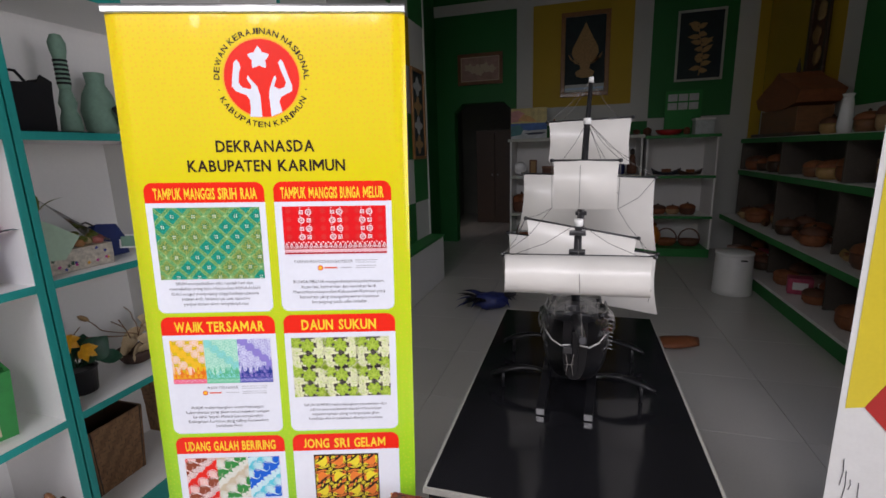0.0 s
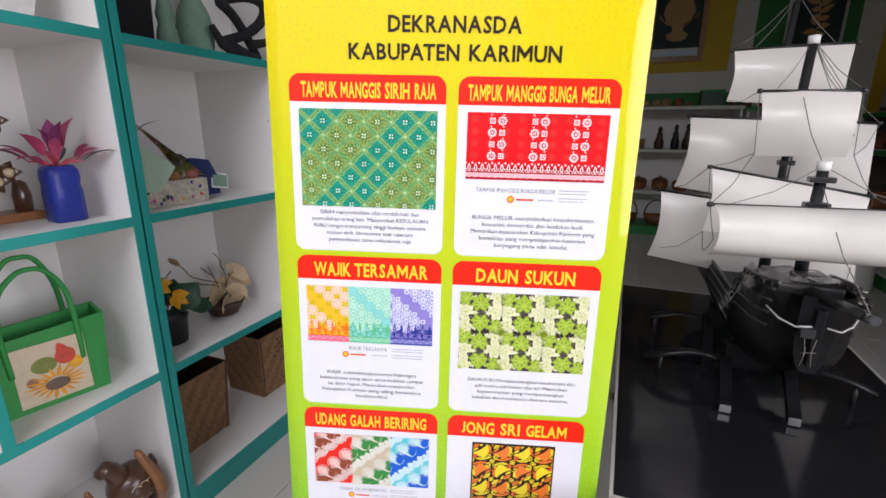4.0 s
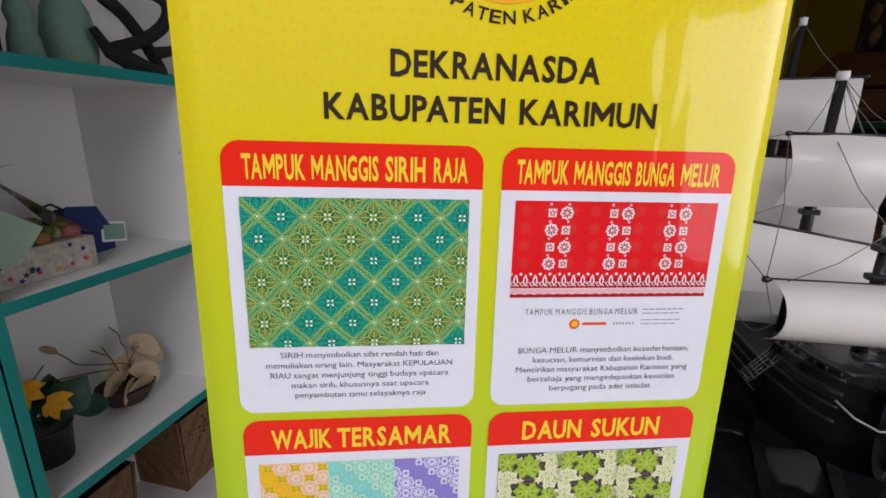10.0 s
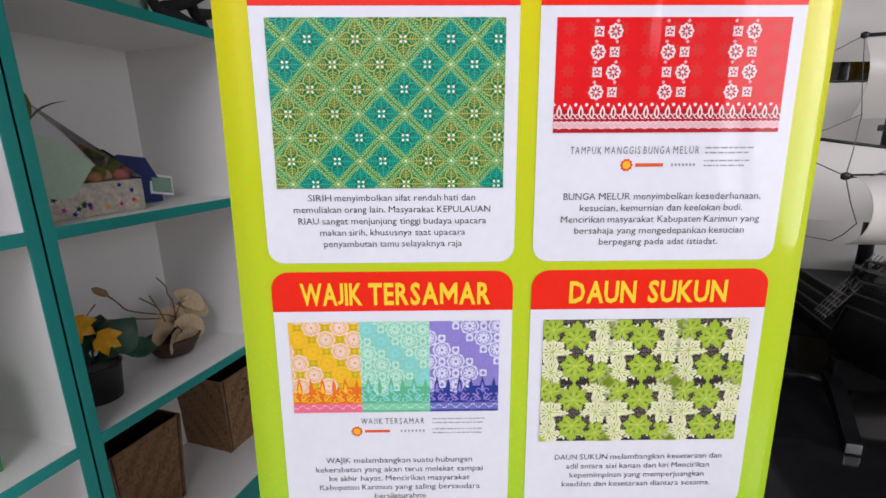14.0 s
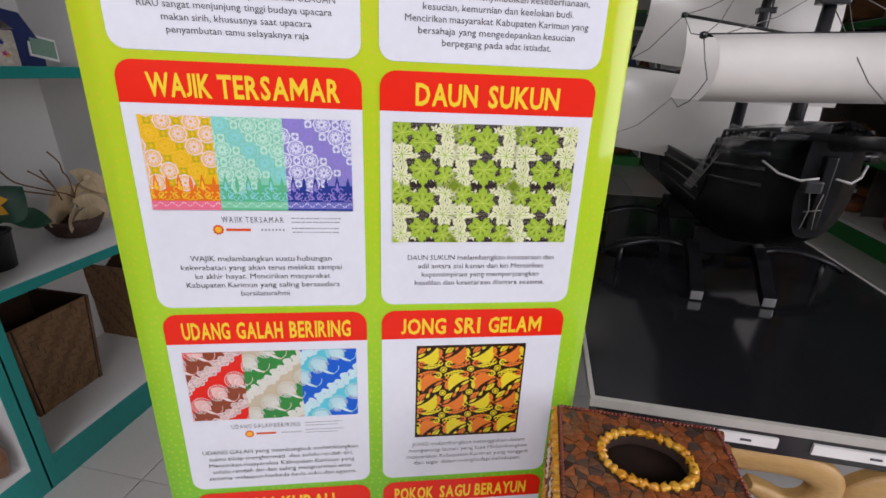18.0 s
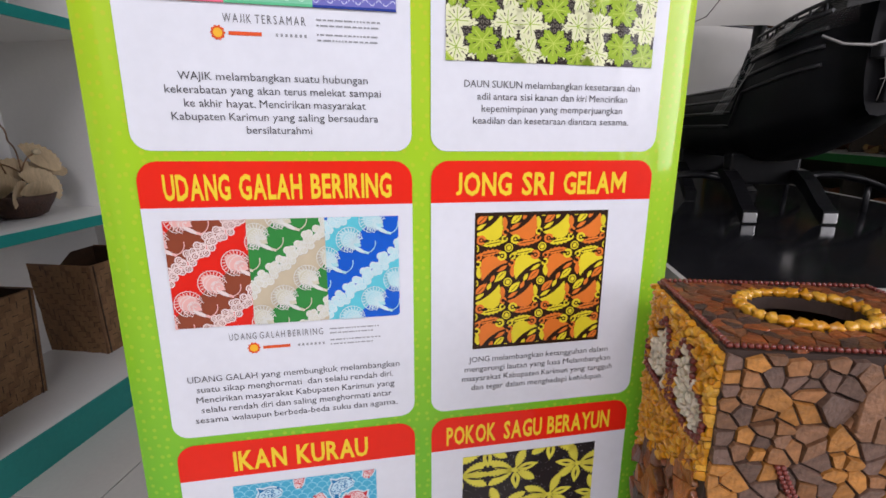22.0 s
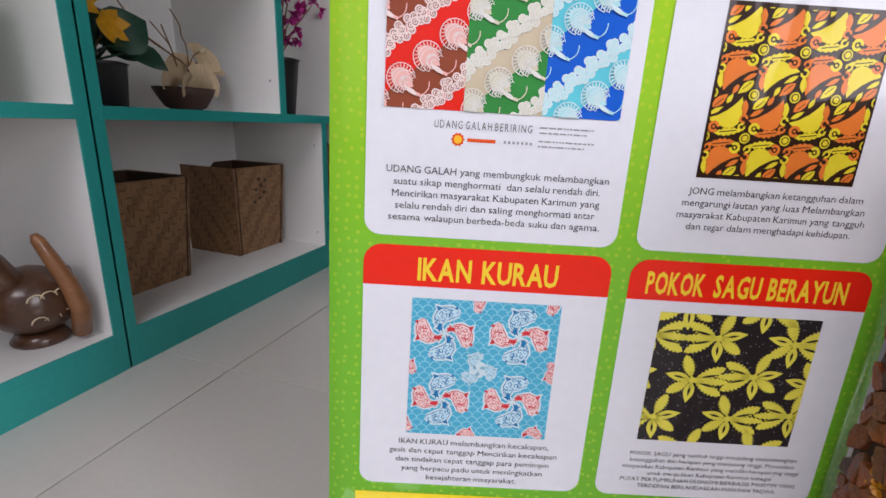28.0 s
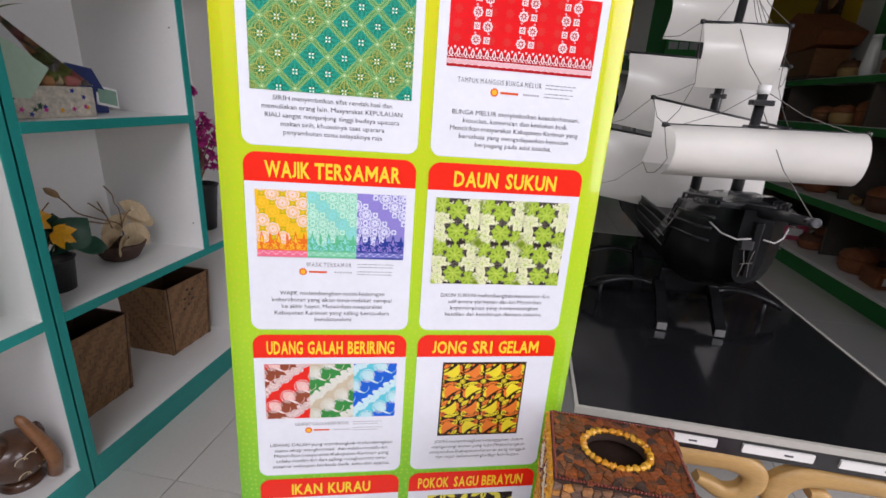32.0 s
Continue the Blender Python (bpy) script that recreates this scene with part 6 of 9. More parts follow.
add_flat(bm, [(-0.18, 0.03), (0.15, 0.03), (0.165, 0.06), (0.13, 0.11), (0.10, 0.13), (0.11, 0.17), (0.085, 0.225), (0.04, 0.245), (-0.18, 0.25)], -0.003, 0, 0.0)
rng = random.Random(4)
for k in range(34):
    u, v = rng.uniform(-0.17, 0.12), rng.uniform(0.045, 0.225)
    if u < 0.14 - 0.5 * abs(v - 0.10):
        add_blob(bm, (u, -0.002, v), rng.uniform(0.018, 0.034), (1, 0.22, 1), 0, 0.5, 2, k + 40)
tagged(part("relief", bm, SKY_GREY, fr), kind="stuff")
bm = bmesh.new()
for k in range(16):
    add_blob(bm, (-0.03 + 0.09 * math.cos(k * 0.8) * rng.uniform(0.2, 1), -0.005, 0.155 + 0.07 * math.sin(k * 0.8) * rng.uniform(0.2, 1)), rng.uniform(0.02, 0.035), (1, 0.25, 1), 0, 0.4, 2, k)
part("relief", bm, WAX, fr, "pale yellow moulded relief")

# straw bag with a paper tag
bg = thing("straw_bag", "tan woven straw bag leaning with a white tag", "bag", on_shelf(0.715, R3, -1.40, 10))
bm = bmesh.new()
prof = [(-0.095, 0), (0.095, 0), (0.082, 0.09), (0.040, 0.185), (-0.085, 0.215)]
f0 = [bm.verts.new((x, -0.045 + 0.02 * z / 0.2, z)) for x, z in prof]
f1 = [bm.verts.new((x * 0.95, 0.045 - 0.03 * z / 0.2, z)) for x, z in prof]
bm.faces.new(f0[::-1])
bm.faces.new(f1)
for k in range(5):
    bm.faces.new((f0[k], f0[(k + 1) % 5], f1[(k + 1) % 5], f1[k]))
bmesh.ops.bevel(bm, geom=list(bm.edges), offset=0.012, segments=3, affect="EDGES")
bmesh.ops.recalc_face_normals(bm, faces=bm.faces)
part("body", bm, STRAW, bg, smooth=True)
part("tag", box(-0.10, -0.055, -0.058, -0.056, 0.07, 0.145), PAPER, bg, "white printed tag")
for k in range(4):
    part("tag_line", box(-0.093, -0.064, -0.0595, -0.058, 0.130 - 0.014 * k, 0.134 - 0.014 * k), SAGE, bg)
part("bag_loop", tube([(-0.085, -0.02, 0.19), (-0.09, -0.02, 0.225), (-0.07, -0.02, 0.24), (-0.055, -0.02, 0.20)], 0.006, 8), STRAW, bg)

# orchid in a white pot
orc = thing("potted_orchid", "yellow artificial orchid in a square white ceramic pot", "plant", on_shelf(0.945, R3, -1.36, 20))
bm = bmesh.new()
lo, hi = 0.040, 0.062
g0 = [bm.verts.new((sx * lo, sy * lo, 0)) for sx, sy in ((-1, -1), (1, -1), (1, 1), (-1, 1))]
g1 = [bm.verts.new((sx * hi, sy * hi, 0.122)) for sx, sy in ((-1, -1), (1, -1), (1, 1), (-1, 1))]
g2 = [bm.verts.new((sx * (hi - 0.006), sy * (hi - 0.006), 0.122)) for sx, sy in ((-1, -1), (1, -1), (1, 1), (-1, 1))]
g3 = [bm.verts.new((sx * (lo + 0.008), sy * (lo + 0.008), 0.10)) for sx, sy in ((-1, -1), (1, -1), (1, 1), (-1, 1))]
bm.faces.new(g0[::-1])
for a, b in ((g0, g1), (g1, g2), (g2, g3)):
    for k in range(4):
        bm.faces.new((a[k], a[(k + 1) % 4], b[(k + 1) % 4], b[k]))
bm.faces.new(g3)
part("pot", bm, CERAMIC, orc, "white square ceramic pot")
for tip, w in (((-0.10, -0.02, 0.24), 0.034), ((0.135, -0.01, 0.165), 0.040), ((0.05, -0.06, 0.19), 0.05), ((-0.02, 0.03, 0.20), 0.05)):
    part("leaf", add_leaf(bmesh.new(), (0, 0, 0.118), tip, w, 0.02), OLIVE, orc, "olive strap leaf")
for pts in ([(0, 0, 0.12), (0.0, 0, 0.22), (-0.02, 0, 0.29), (-0.07, 0, 0.315), (-0.12, 0, 0.30)], [(0, 0, 0.13), (0.03, 0, 0.20), (0.07, 0, 0.245), (0.085, 0, 0.25)]):
    part("stem", tube(pts, 0.0024, 6), TWIG, orc)
rng = random.Random(12)
for p in ((-0.13, -0.01, 0.31), (-0.10, -0.012, 0.285), (-0.065, -0.012, 0.30), (-0.03, -0.012, 0.285), (-0.145, 0, 0.275), (0.075, -0.01, 0.225), (0.09, -0.01, 0.245), (-0.01, -0.01, 0.26)):
    bm = bmesh.new()
    for k in range(5):
        a = 2 * math.pi * k / 5 + rng.random()
        add_leaf(bm, p, (p[0] + 0.026 * math.cos(a), p[1] - 0.008, p[2] + 0.026 * math.sin(a)), 0.020, 0.004, normal=(0, 1, 0))
    part("blossom", bm, LEMON, orc, "yellow orchid blossom")

# wooden ornament with a wheel behind the vases
wo = thing("wheel_ornament", "brown wooden ornament with a wheel and shell flowers", "ornament", on_shelf(0.835, R2, -1.47))
part("base", box(-0.15, 0.15, -0.05, 0.03, 0, 0.022, 0.004), COCO_L, wo)
for x in (-0.115, 0.05):
    part("post", box(x - 0.012, x + 0.012, -0.012, 0.012, 0.022, 0.27, 0.003), COCO_L, wo)
part("crossbar", box(-0.14, 0.075, -0.010, 0.010, 0.235, 0.255, 0.003), COCO_L, wo)
part("crossbar", box(-0.14, 0.075, -0.010, 0.010, 0.075, 0.092, 0.003), COCO_L, wo)
part("wheel_rim", tube([(-0.035 + 0.062 * math.cos(a), -0.015, 0.165 + 0.062 * math.sin(a)) for a in [2 * math.pi * k / 28 for k in range(29)]], 0.006, 8), DARK_WOOD, wo)
for k in range(6):
    a = math.pi * k / 6
    part("spoke", tube([(-0.035 - 0.06 * math.cos(a), -0.015, 0.165 - 0.06 * math.sin(a)), (-0.035 + 0.06 * math.cos(a), -0.015, 0.165 + 0.06 * math.sin(a))], 0.0024, 6), DARK_WOOD, wo)
rng = random.Random(6)
for cx, cz in ((-0.135, 0.25), (-0.105, 0.285), (0.06, 0.27), (0.095, 0.245), (0.075, 0.10), (0.10, 0.12), (-0.13, 0.09)):
    bm = bmesh.new()
    for k in range(5):
        a = 2 * math.pi * k / 5
        add_leaf(bm, (cx, -0.025, cz), (cx + 0.03 * math.cos(a), -0.03, cz + 0.03 * math.sin(a)), 0.024, 0.006, normal=(0, 1, 0))
    fl = part("shell_flower", bm, COCO, wo, "dark brown shell flower")
    part("flower_centre", add_blob(bmesh.new(), (cx, -0.03, cz), 0.011, (1, 0.6, 1), 0, 0.3, 2, 3), SHELLW, fl)
part("figure_stump", lathe([(0.018, 0), (0.020, 0.04), (0.014, 0.07), (0.004, 0.078)], 14, (0.12, -0.02, 0.022)), COCO, wo)

# black sun hat behind a red and black woven bag
hat = thing("black_hat", "round black woven sun hat standing on edge", "hat", on_shelf(0.475, R1 + 0.134, -1.50, 0, -14))
bm = lathe([(0.135, 0.0), (0.130, 0.008), (0.075, 0.014), (0.068, 0.060), (0.050, 0.078), (0.0005, 0.082)], 36)
bmesh.ops.rotate(bm, verts=bm.verts, cent=(0, 0, 0), matrix=Matrix.Rotation(radians(90), 3, "X"))
part("brim_and_crown", bm, FELT, hat)
rb = thing("woven_handbag", "red woven handbag with black diamond pattern and red handle", "bag", on_shelf(0.575, R1, -1.37, 6, -6))
bm = bmesh.new()
A = [(-0.105, 0.012), (0.098, 0.0), (0.118, 0.165), (-0.125, 0.135)]
v0 = [bm.verts.new((x, -0.035 if z < 0.05 else -0.022, z)) for x, z in A]
v1 = [bm.verts.new((x, 0.045 if z < 0.05 else 0.025, z)) for x, z in A]
bm.faces.new(v0[::-1])
bm.faces.new(v1)
for k in range(4):
    bm.faces.new((v0[k], v0[(k + 1) % 4], v1[(k + 1) % 4], v1[k]))
bmesh.ops.recalc_face_normals(bm, faces=bm.faces)
body = part("bag_body", bm, REDWEAVE, rb)
dia = mesh_from(add_flat(bmesh.new(), starry(0, 0, 0.0098, 0.0052, 4), 0.0, 0, 0.002), "diamond", FELT)
for i in range(9):
    for j in range(5):
        u, v = (i + 0.5 * (j % 2) + 0.4) / 9.6, (j + 0.6) / 5.6
        x = (A[0][0] * (1 - u) + A[1][0] * u) * (1 - v) + (A[3][0] * (1 - u) + A[2][0] * u) * v
        z = (A[0][1] * (1 - u) + A[1][1] * u) * (1 - v) + (A[3][1] * (1 - u) + A[2][1] * u) * v
        d = new("diamond", dia)
        d.parent = body
        d.location = (x, -0.0375 + 0.0145 * max(0, v - 0.05), z)
for k in range(13):
    u = (k + 0.5) / 13
    part("rim_knot", box(-0.011, 0.011, -0.026, 0.030, -0.008, 0.010, 0.004), REDWEAVE, rb,
         at=Matrix.Translation((A[3][0] + (A[2][0] - A[3][0]) * u, 0, A[3][1] + (A[2][1] - A[3][1]) * u + 0.012)))
lining = add_flat(bmesh.new(), [(-0.118, 0.06), (0.112, 0.06), (0.124, 0.196), (0.03, 0.186), (-0.06, 0.164), (-0.118, 0.152)], 0.006, 0, 0.026)
part("lining", lining, FELT, rb, "black lining standing above the rim")
part("bag_handle", tube([(-0.075, -0.030, 0.125), (-0.085, -0.052, 0.07), (-0.055, -0.062, 0.020), (0.0, -0.066, 0.010), (0.055, -0.062, 0.040), (0.088, -0.052, 0.09), (0.092, -0.030, 0.150)], 0.0065, 10), REDWEAVE, rb, "red tubular handle")
for x, z in ((-0.075, 0.125), (0.092, 0.15), (-0.078, 0.105), (0.09, 0.13)):
    part("buckle", tube([(x - 0.008, -0.034, z), (x + 0.008, -0.034, z)], 0.004, 8), ALU, rb)

# green tote with a sunflower panel
gt = thing("green_tote_bag", "green felt tote bag with a fruit and sunflower picture", "bag", on_shelf(0.887, R1, -1.37, -14))
bm = bmesh.new()
A = [(-0.115, 0.0), (0.112, 0.0), (0.128, 0.205), (-0.128, 0.19)]
v0 = [bm.verts.new((x, -0.05 if z < 0.05 else -0.040, z)) for x, z in A]
v1 = [bm.verts.new((x, 0.05 if z < 0.05 else 0.040, z + (0.012 if z > 0.05 else 0))) for x, z in A]
w0 = [bm.verts.new((v.co.x * 0.93, v.co.y + 0.007, v.co.z)) for v in v0[2:]]
w1 = [bm.verts.new((v.co.x * 0.93, v.co.y - 0.007, v.co.z)) for v in v1[2:]]
bm.faces.new((v0[0], v0[1], v0[2], v0[3]))
bm.faces.new((v1[1], v1[0], v1[3], v1[2]))
bm.faces.new((v0[1], v1[1], v1[2], v0[2]))
bm.faces.new((v1[0], v0[0], v0[3], v1[3]))
bm.faces.new((v0[0], v1[0], v1[1], v0[1]))
fl = [bm.verts.new((x, y, 0.01)) for x, y in ((-0.10, -0.04), (0.10, -0.04), (0.10, 0.04), (-0.10, 0.04))]
for q in ((v0[2], w0[0], w0[1], v0[3]), (v1[2], w1[0], w1[1], v1[3]), (v0[2], v1[2], w1[0], w0[0]), (v0[3], v1[3], w1[1], w0[1]),
          (w0[0], w0[1], fl[0], fl[1]), (w1[0], w1[1], fl[3], fl[2]), (w0[0], w1[0], fl[2], fl[1]), (w0[1], w1[1], fl[3], fl[0]), tuple(fl)):
    bm.faces.new(q)
bmesh.ops.recalc_face_normals(bm, faces=bm.faces)
part("bag_body", bm, GREENWEAVE, gt)
pn = part("picture_panel", box(-0.072, 0.074, -0.0525, -0.050, 0.012, 0.165), CANVAS, gt, "cream canvas picture panel", at=pose(0, 0, 0, -2.6, 0, 0))
for k in range(18):
    a = 2 * math.pi * k / 18
    r = 1.0 + 0.08 * math.sin(5 * k)
    bm = add_flat(bmesh.new(), [(0.004 + 0.022 * math.cos(a - 0.17), 0.056 + 0.016 * math.sin(a - 0.17)), (0.004 + 0.044 * r * math.cos(a - 0.10), 0.056 + 0.030 * r * math.sin(a - 0.10)), (0.004 + 0.064 * r * math.cos(a), 0.056 + 0.042 * r * math.sin(a)),
                  (0.004 + 0.044 * r * math.cos(a + 0.10), 0.056 + 0.030 * r * math.sin(a + 0.10)), (0.004 + 0.022 * math.cos(a + 0.17), 0.056 + 0.016 * math.sin(a + 0.17))], -0.0535 - 0.0001 * (k % 2))
    part("sunflower_petal", bm, PETAL_GOLD, pn, "painted yellow petal")
part("sunflower_disc", add_flat(bmesh.new(), circle(0.004, 0.052, 0.025, 18, 0.62), -0.0542), COCO, pn)
FRUIT = surface("painted_red_fruit", (0.55, 0.06, 0.03), 0.6, var=0.3, scale=60)
part("painted_fruit", add_flat(bmesh.new(), circle(0.030, 0.118, 0.022, 14), -0.0535), FRUIT, pn)
part("painted_fruit", add_flat(bmesh.new(), petal(0.030, 0.124, 0.034, 0.022, 1.9), -0.0538), FRUIT, pn)
part("painted_leaf", add_flat(bmesh.new(), circle(-0.014, 0.108, 0.026, 14, 0.8), -0.0532), OLIVE, pn)
part("painted_leaf", add_flat(bmesh.new(), circle(0.048, 0.094, 0.016, 14), -0.0532), SUNNY, pn)
part("painted_leaf", add_flat(bmesh.new(), circle(-0.042, 0.072, 0.012, 14), -0.0532), COCO_L, pn)
for y, h in ((-0.046, 0.355), (0.046, 0.372)):
    pts = [(-0.075, y, 0.10 if y < 0 else 0.19), (-0.078, y, 0.22), (-0.066, y * 0.9, 0.30), (-0.03, y * 0.8, h - 0.01), (0.0, y * 0.8, h), (0.03, y * 0.8, h - 0.012), (0.058, y * 0.9, 0.29), (0.066, y, 0.20), (0.066, y, 0.10 if y < 0 else 0.19)]
    part("bag_handle", tube(smooth_line(pts), 0.0062, 10), GREENWEAVE, gt, "rounded green handle")


def coconut_bird(at, k, seed):
    b = thing("coconut_bird", "carved dark coconut shell bird with a lighter wooden lath", "ornament", at, "coconut shell birds")
    part("foot_ring", lathe([(0.040 * k, 0), (0.044 * k, 0.006 * k), (0.036 * k, 0.018 * k), (0.030 * k, 0.022 * k)], 24), COCO, b)
    part("shell_body", add_blob(bmesh.new(), (0, 0, 0.078 * k), 0.067 * k, (1.0, 0.92, 0.92), 0, 0.06, 3, seed), COCO, b)
    bm = tube([(x * k, y * k, z * k) for x, y, z in ((0.040, -0.052, 0.012), (0.040, -0.064, 0.060), (0.028, -0.066, 0.112), (0.012, -0.062, 0.160), (0.000, -0.057, 0.196), (-0.003, -0.055, 0.206))],
              [0.015 * k, 0.016 * k, 0.014 * k, 0.012 * k, 0.010 * k, 0.005 * k], 12)
    part("wing_lath", bm, COCO_L, b, "lighter carved lath", smooth=True)
    bm = tube([(x * k, y * k, z * k) for x, y, z in ((-0.024, -0.004, 0.100), (-0.042, -0.010, 0.136), (-0.052, -0.014, 0.160), (-0.064, -0.018, 0.176), (-0.086, -0.024, 0.172))],
              [0.030 * k, 0.025 * k, 0.022 * k, 0.021 * k, 0.014 * k], 10)
    part("head", bm, COCO, b, "blunt dark head", smooth=True)
    part("tail_stub", tube([(0.050 * k, 0.010 * k, 0.085 * k), (0.072 * k, 0.012 * k, 0.112 * k), (0.078 * k, 0.012 * k, 0.128 * k)], [0.018 * k, 0.020 * k, 0.012 * k], 10), COCO, b, smooth=True)
    for s in (-1, 1):
        for q in range(3):
            part("carved_line", tube([((-0.02 + 0.02 * q) * k + 0.012 * k * math.cos(t), -0.060 * k + 0.003 * k * q, (0.075 + 0.02 * s) * k + 0.010 * k * math.sin(t)) for t in [math.pi * u / 6 for u in range(7)]], 0.0013 * k, 5), SHELLW, b)


coconut_bird(on_shelf(1.010, R0, -1.33, -8), 1.08, 1)
coconut_bird(on_shelf(0.850, R0, -1.35, 60), 0.74, 2)
coconut_bird(on_shelf(0.680, R0, -1.35, 170), 1.10, 3)
coconut_bird(on_shelf(0.42, R0, -1.36, 30), 1.25, 4)
coconut_bird(on_shelf(0.25, R0, -1.38, 190), 1.15, 5)

# orange box in the next compartment
ob_ = thing("orange_keepsake_box", "small orange painted wooden box", "box", on_shelf(0.20, R1, -1.42, 8))
part("box_body", box(-0.06, 0.06, -0.05, 0.05, 0, 0.10, 0.004), SUNNY, ob_)
part("box_lid", box(-0.063, 0.063, -0.053, 0.053, 0.1005, 0.125, 0.005), COCO_L, ob_)

# ---- second shelf ----
tray = thing("black_tray", "flat black tray under the felt bag", "tray", on_shelf(1.28, R3, -1.42))
part("plate", box(-0.16, 0.14, -0.09, 0.09, 0, 0.012, 0.003), FELT, tray)
bb = thing("black_felt_bag", "small black felt bag with two ears", "bag", on_shelf(1.235, R3 + 0.012, -1.40, 0))
bm = bmesh.new()
add_flat(bm, [(-0.085, 0), (0.080, 0), (0.086, 0.12), (0.090, 0.158), (0.066, 0.172), (0.052, 0.148), (-0.050, 0.142), (-0.075, 0.155), (-0.092, 0.13)], -0.035, 0, 0.035)
bmesh.ops.bevel(bm, geom=list(bm.edges), offset=0.006, segments=2, affect="EDGES")
part("bag_body", bm, FELT, bb)
part("bag_handle", tube([(-0.05, 0, 0.14), (-0.03, 0.01, 0.19), (0.02, 0.01, 0.19), (0.05, 0, 0.14)], 0.005, 8), FELT, bb)
cg = thing("bottle_giraffe", "sage green ornament with a striped upright neck", "ornament", on_shelf(1.395, R3 + 0.012, -1.40))
part("ornament_body", lathe([(0.030, 0), (0.034, 0.01), (0.030, 0.05), (0.022, 0.075), (0.028, 0.10), (0.020, 0.13), (0.016, 0.15)], 20), SAGE, cg)
part("ornament_neck", lathe([(0.016, 0.14), (0.020, 0.16), (0.019, 0.25), (0.024, 0.275), (0.026, 0.30), (0.016, 0.325), (0.001, 0.33)], 20), SAGE, cg)
for q in range(6):
    part("neck_stripe", lathe([(0.0205, 0.162 + 0.015 * q), (0.0213, 0.166 + 0.015 * q), (0.0205, 0.170 + 0.015 * q)], 20, close=False), FELT, cg, "black stripe")
# carved black knot and sage vase behind
kn = thing("carved_knot", "black carved wooden knot ornament", "ornament", on_shelf(1.665, R3, -1.36, -8))
pts = []
for k in range(41):
    a = 2 * math.pi * k / 40
    pts.append((0.075 * math.sin(2 * a) + 0.02 * math.sin(a), 0.022 * math.cos(3 * a), 0.125 + 0.098 * math.cos(a) + 0.018 * math.sin(3 * a)))
part("knot", tube(pts, 0.017, 10), FELT, kn)
part("knot_arm", tube([(-0.12, 0, 0.11), (-0.085, 0, 0.055), (-0.03, 0, 0.030), (0.05, 0, 0.022)], [0.010, 0.016, 0.018, 0.022], 10), FELT, kn)
part("knot_arm", tube([(0.03, 0, 0.07), (0.09, 0, 0.085), (0.125, 0, 0.105)], [0.018, 0.014, 0.007], 10), FELT, kn)
part("foot", box(-0.03, 0.07, -0.03, 0.03, 0, 0.018, 0.005), FELT, kn)
sv = thing("sage_vase", "sage green round bottle vase", "vase", on_shelf(1.56, R3, -1.47))
part("body", lathe([(0.03, 0), (0.055, 0.03), (0.062, 0.10), (0.05, 0.16), (0.030, 0.20), (0.034, 0.24), (0.028, 0.242)], 24), SAGE, sv)
dr = thing("driftwood_figures", "row of small dark twig figures", "ornament", on_shelf(1.98, R3, -1.33))
part("figure_base", box(-0.08, 0.10, -0.02, 0.02, 0, 0.012, 0.003), DARK_WOOD, dr)
for q in range(6):
    part("figure", tube([(-0.06 + 0.028 * q, 0, 0.012), (-0.057 + 0.028 * q, 0, 0.05 + 0.012 * (q % 3))], [0.006, 0.003], 6), DARK_WOOD, dr)

# wrapped gift box, mint cloth, navy pouch with a card
gb = thing("wrapped_gift_box", "patterned gift box of sweets wrapped in clear plastic", "gift box", on_shelf(1.275, R2, -1.36, -4))
part("box_body", box(-0.105, 0.105, -0.065, 0.065, 0, 0.075, 0.003), CONFETTI, gb, "patterned paper box")
rng = random.Random(31)
fruit_mats = [surface("pale_orange_sweet", (0.62, 0.30, 0.12), 0.5, var=0.3, scale=60), surface("rose_sweet", (0.50, 0.16, 0.14), 0.5, var=0.3, scale=60), SHELLW, OLIVE]
for q in range(26):
    part("sweet", add_blob(bmesh.new(), (rng.uniform(-0.085, 0.085), rng.uniform(-0.05, 0.05), 0.082 + rng.uniform(0, 0.028)), rng.uniform(0.012, 0.019), (1, 1, 0.8), 0, 0.4, 2, q), rng.choice(fruit_mats), gb)
bm = bmesh.new()
ap = bm.verts.new((-0.085, 0.0, 0.265))
rim = [bm.verts.new((x, y, 0.078)) for x, y in ((-0.107, -0.067), (0.0, -0.068), (0.107, -0.067), (0.107, 0.067), (-0.107, 0.067))]
mid = [bm.verts.new((x * 0.55 - 0.042, y * 0.5, 0.165 + 0.012 * (k % 2))) for k, (x, y) in enumerate(((-0.107, -0.067), (0.0, -0.068), (0.107, -0.067), (0.107, 0.067), (-0.107, 0.067)))]
for k in range(5):
    bm.faces.new((rim[k], rim[(k + 1) % 5], mid[(k + 1) % 5], mid[k]))
    bm.faces.new((mid[k], mid[(k + 1) % 5], ap))
ce = part("cellophane", bm, CELLO, gb, "clear plastic wrap")
ce.visible_shadow = False
for q in range(14):
    sxx, szz = rng.uniform(-0.098, 0.098), rng.uniform(0.008, 0.068)
    part("box_star", add_flat(bmesh.new(), starry(sxx, szz, 0.008, 0.0035, 5), -0.0658), rng.choice([SUNNY, MAGENTA, LEAF, BLUE]), gb)
part("leaf_bow", add_leaf(bmesh.new(), (-0.085, -0.02, 0.20), (-0.125, -0.05, 0.29), 0.03, 0.02), OLIVE, gb)
part("leaf_bow", add_leaf(bmesh.new(), (-0.085, -0.02, 0.20), (-0.02, -0.06, 0.25), 0.022, 0.01), OLIVE, gb)
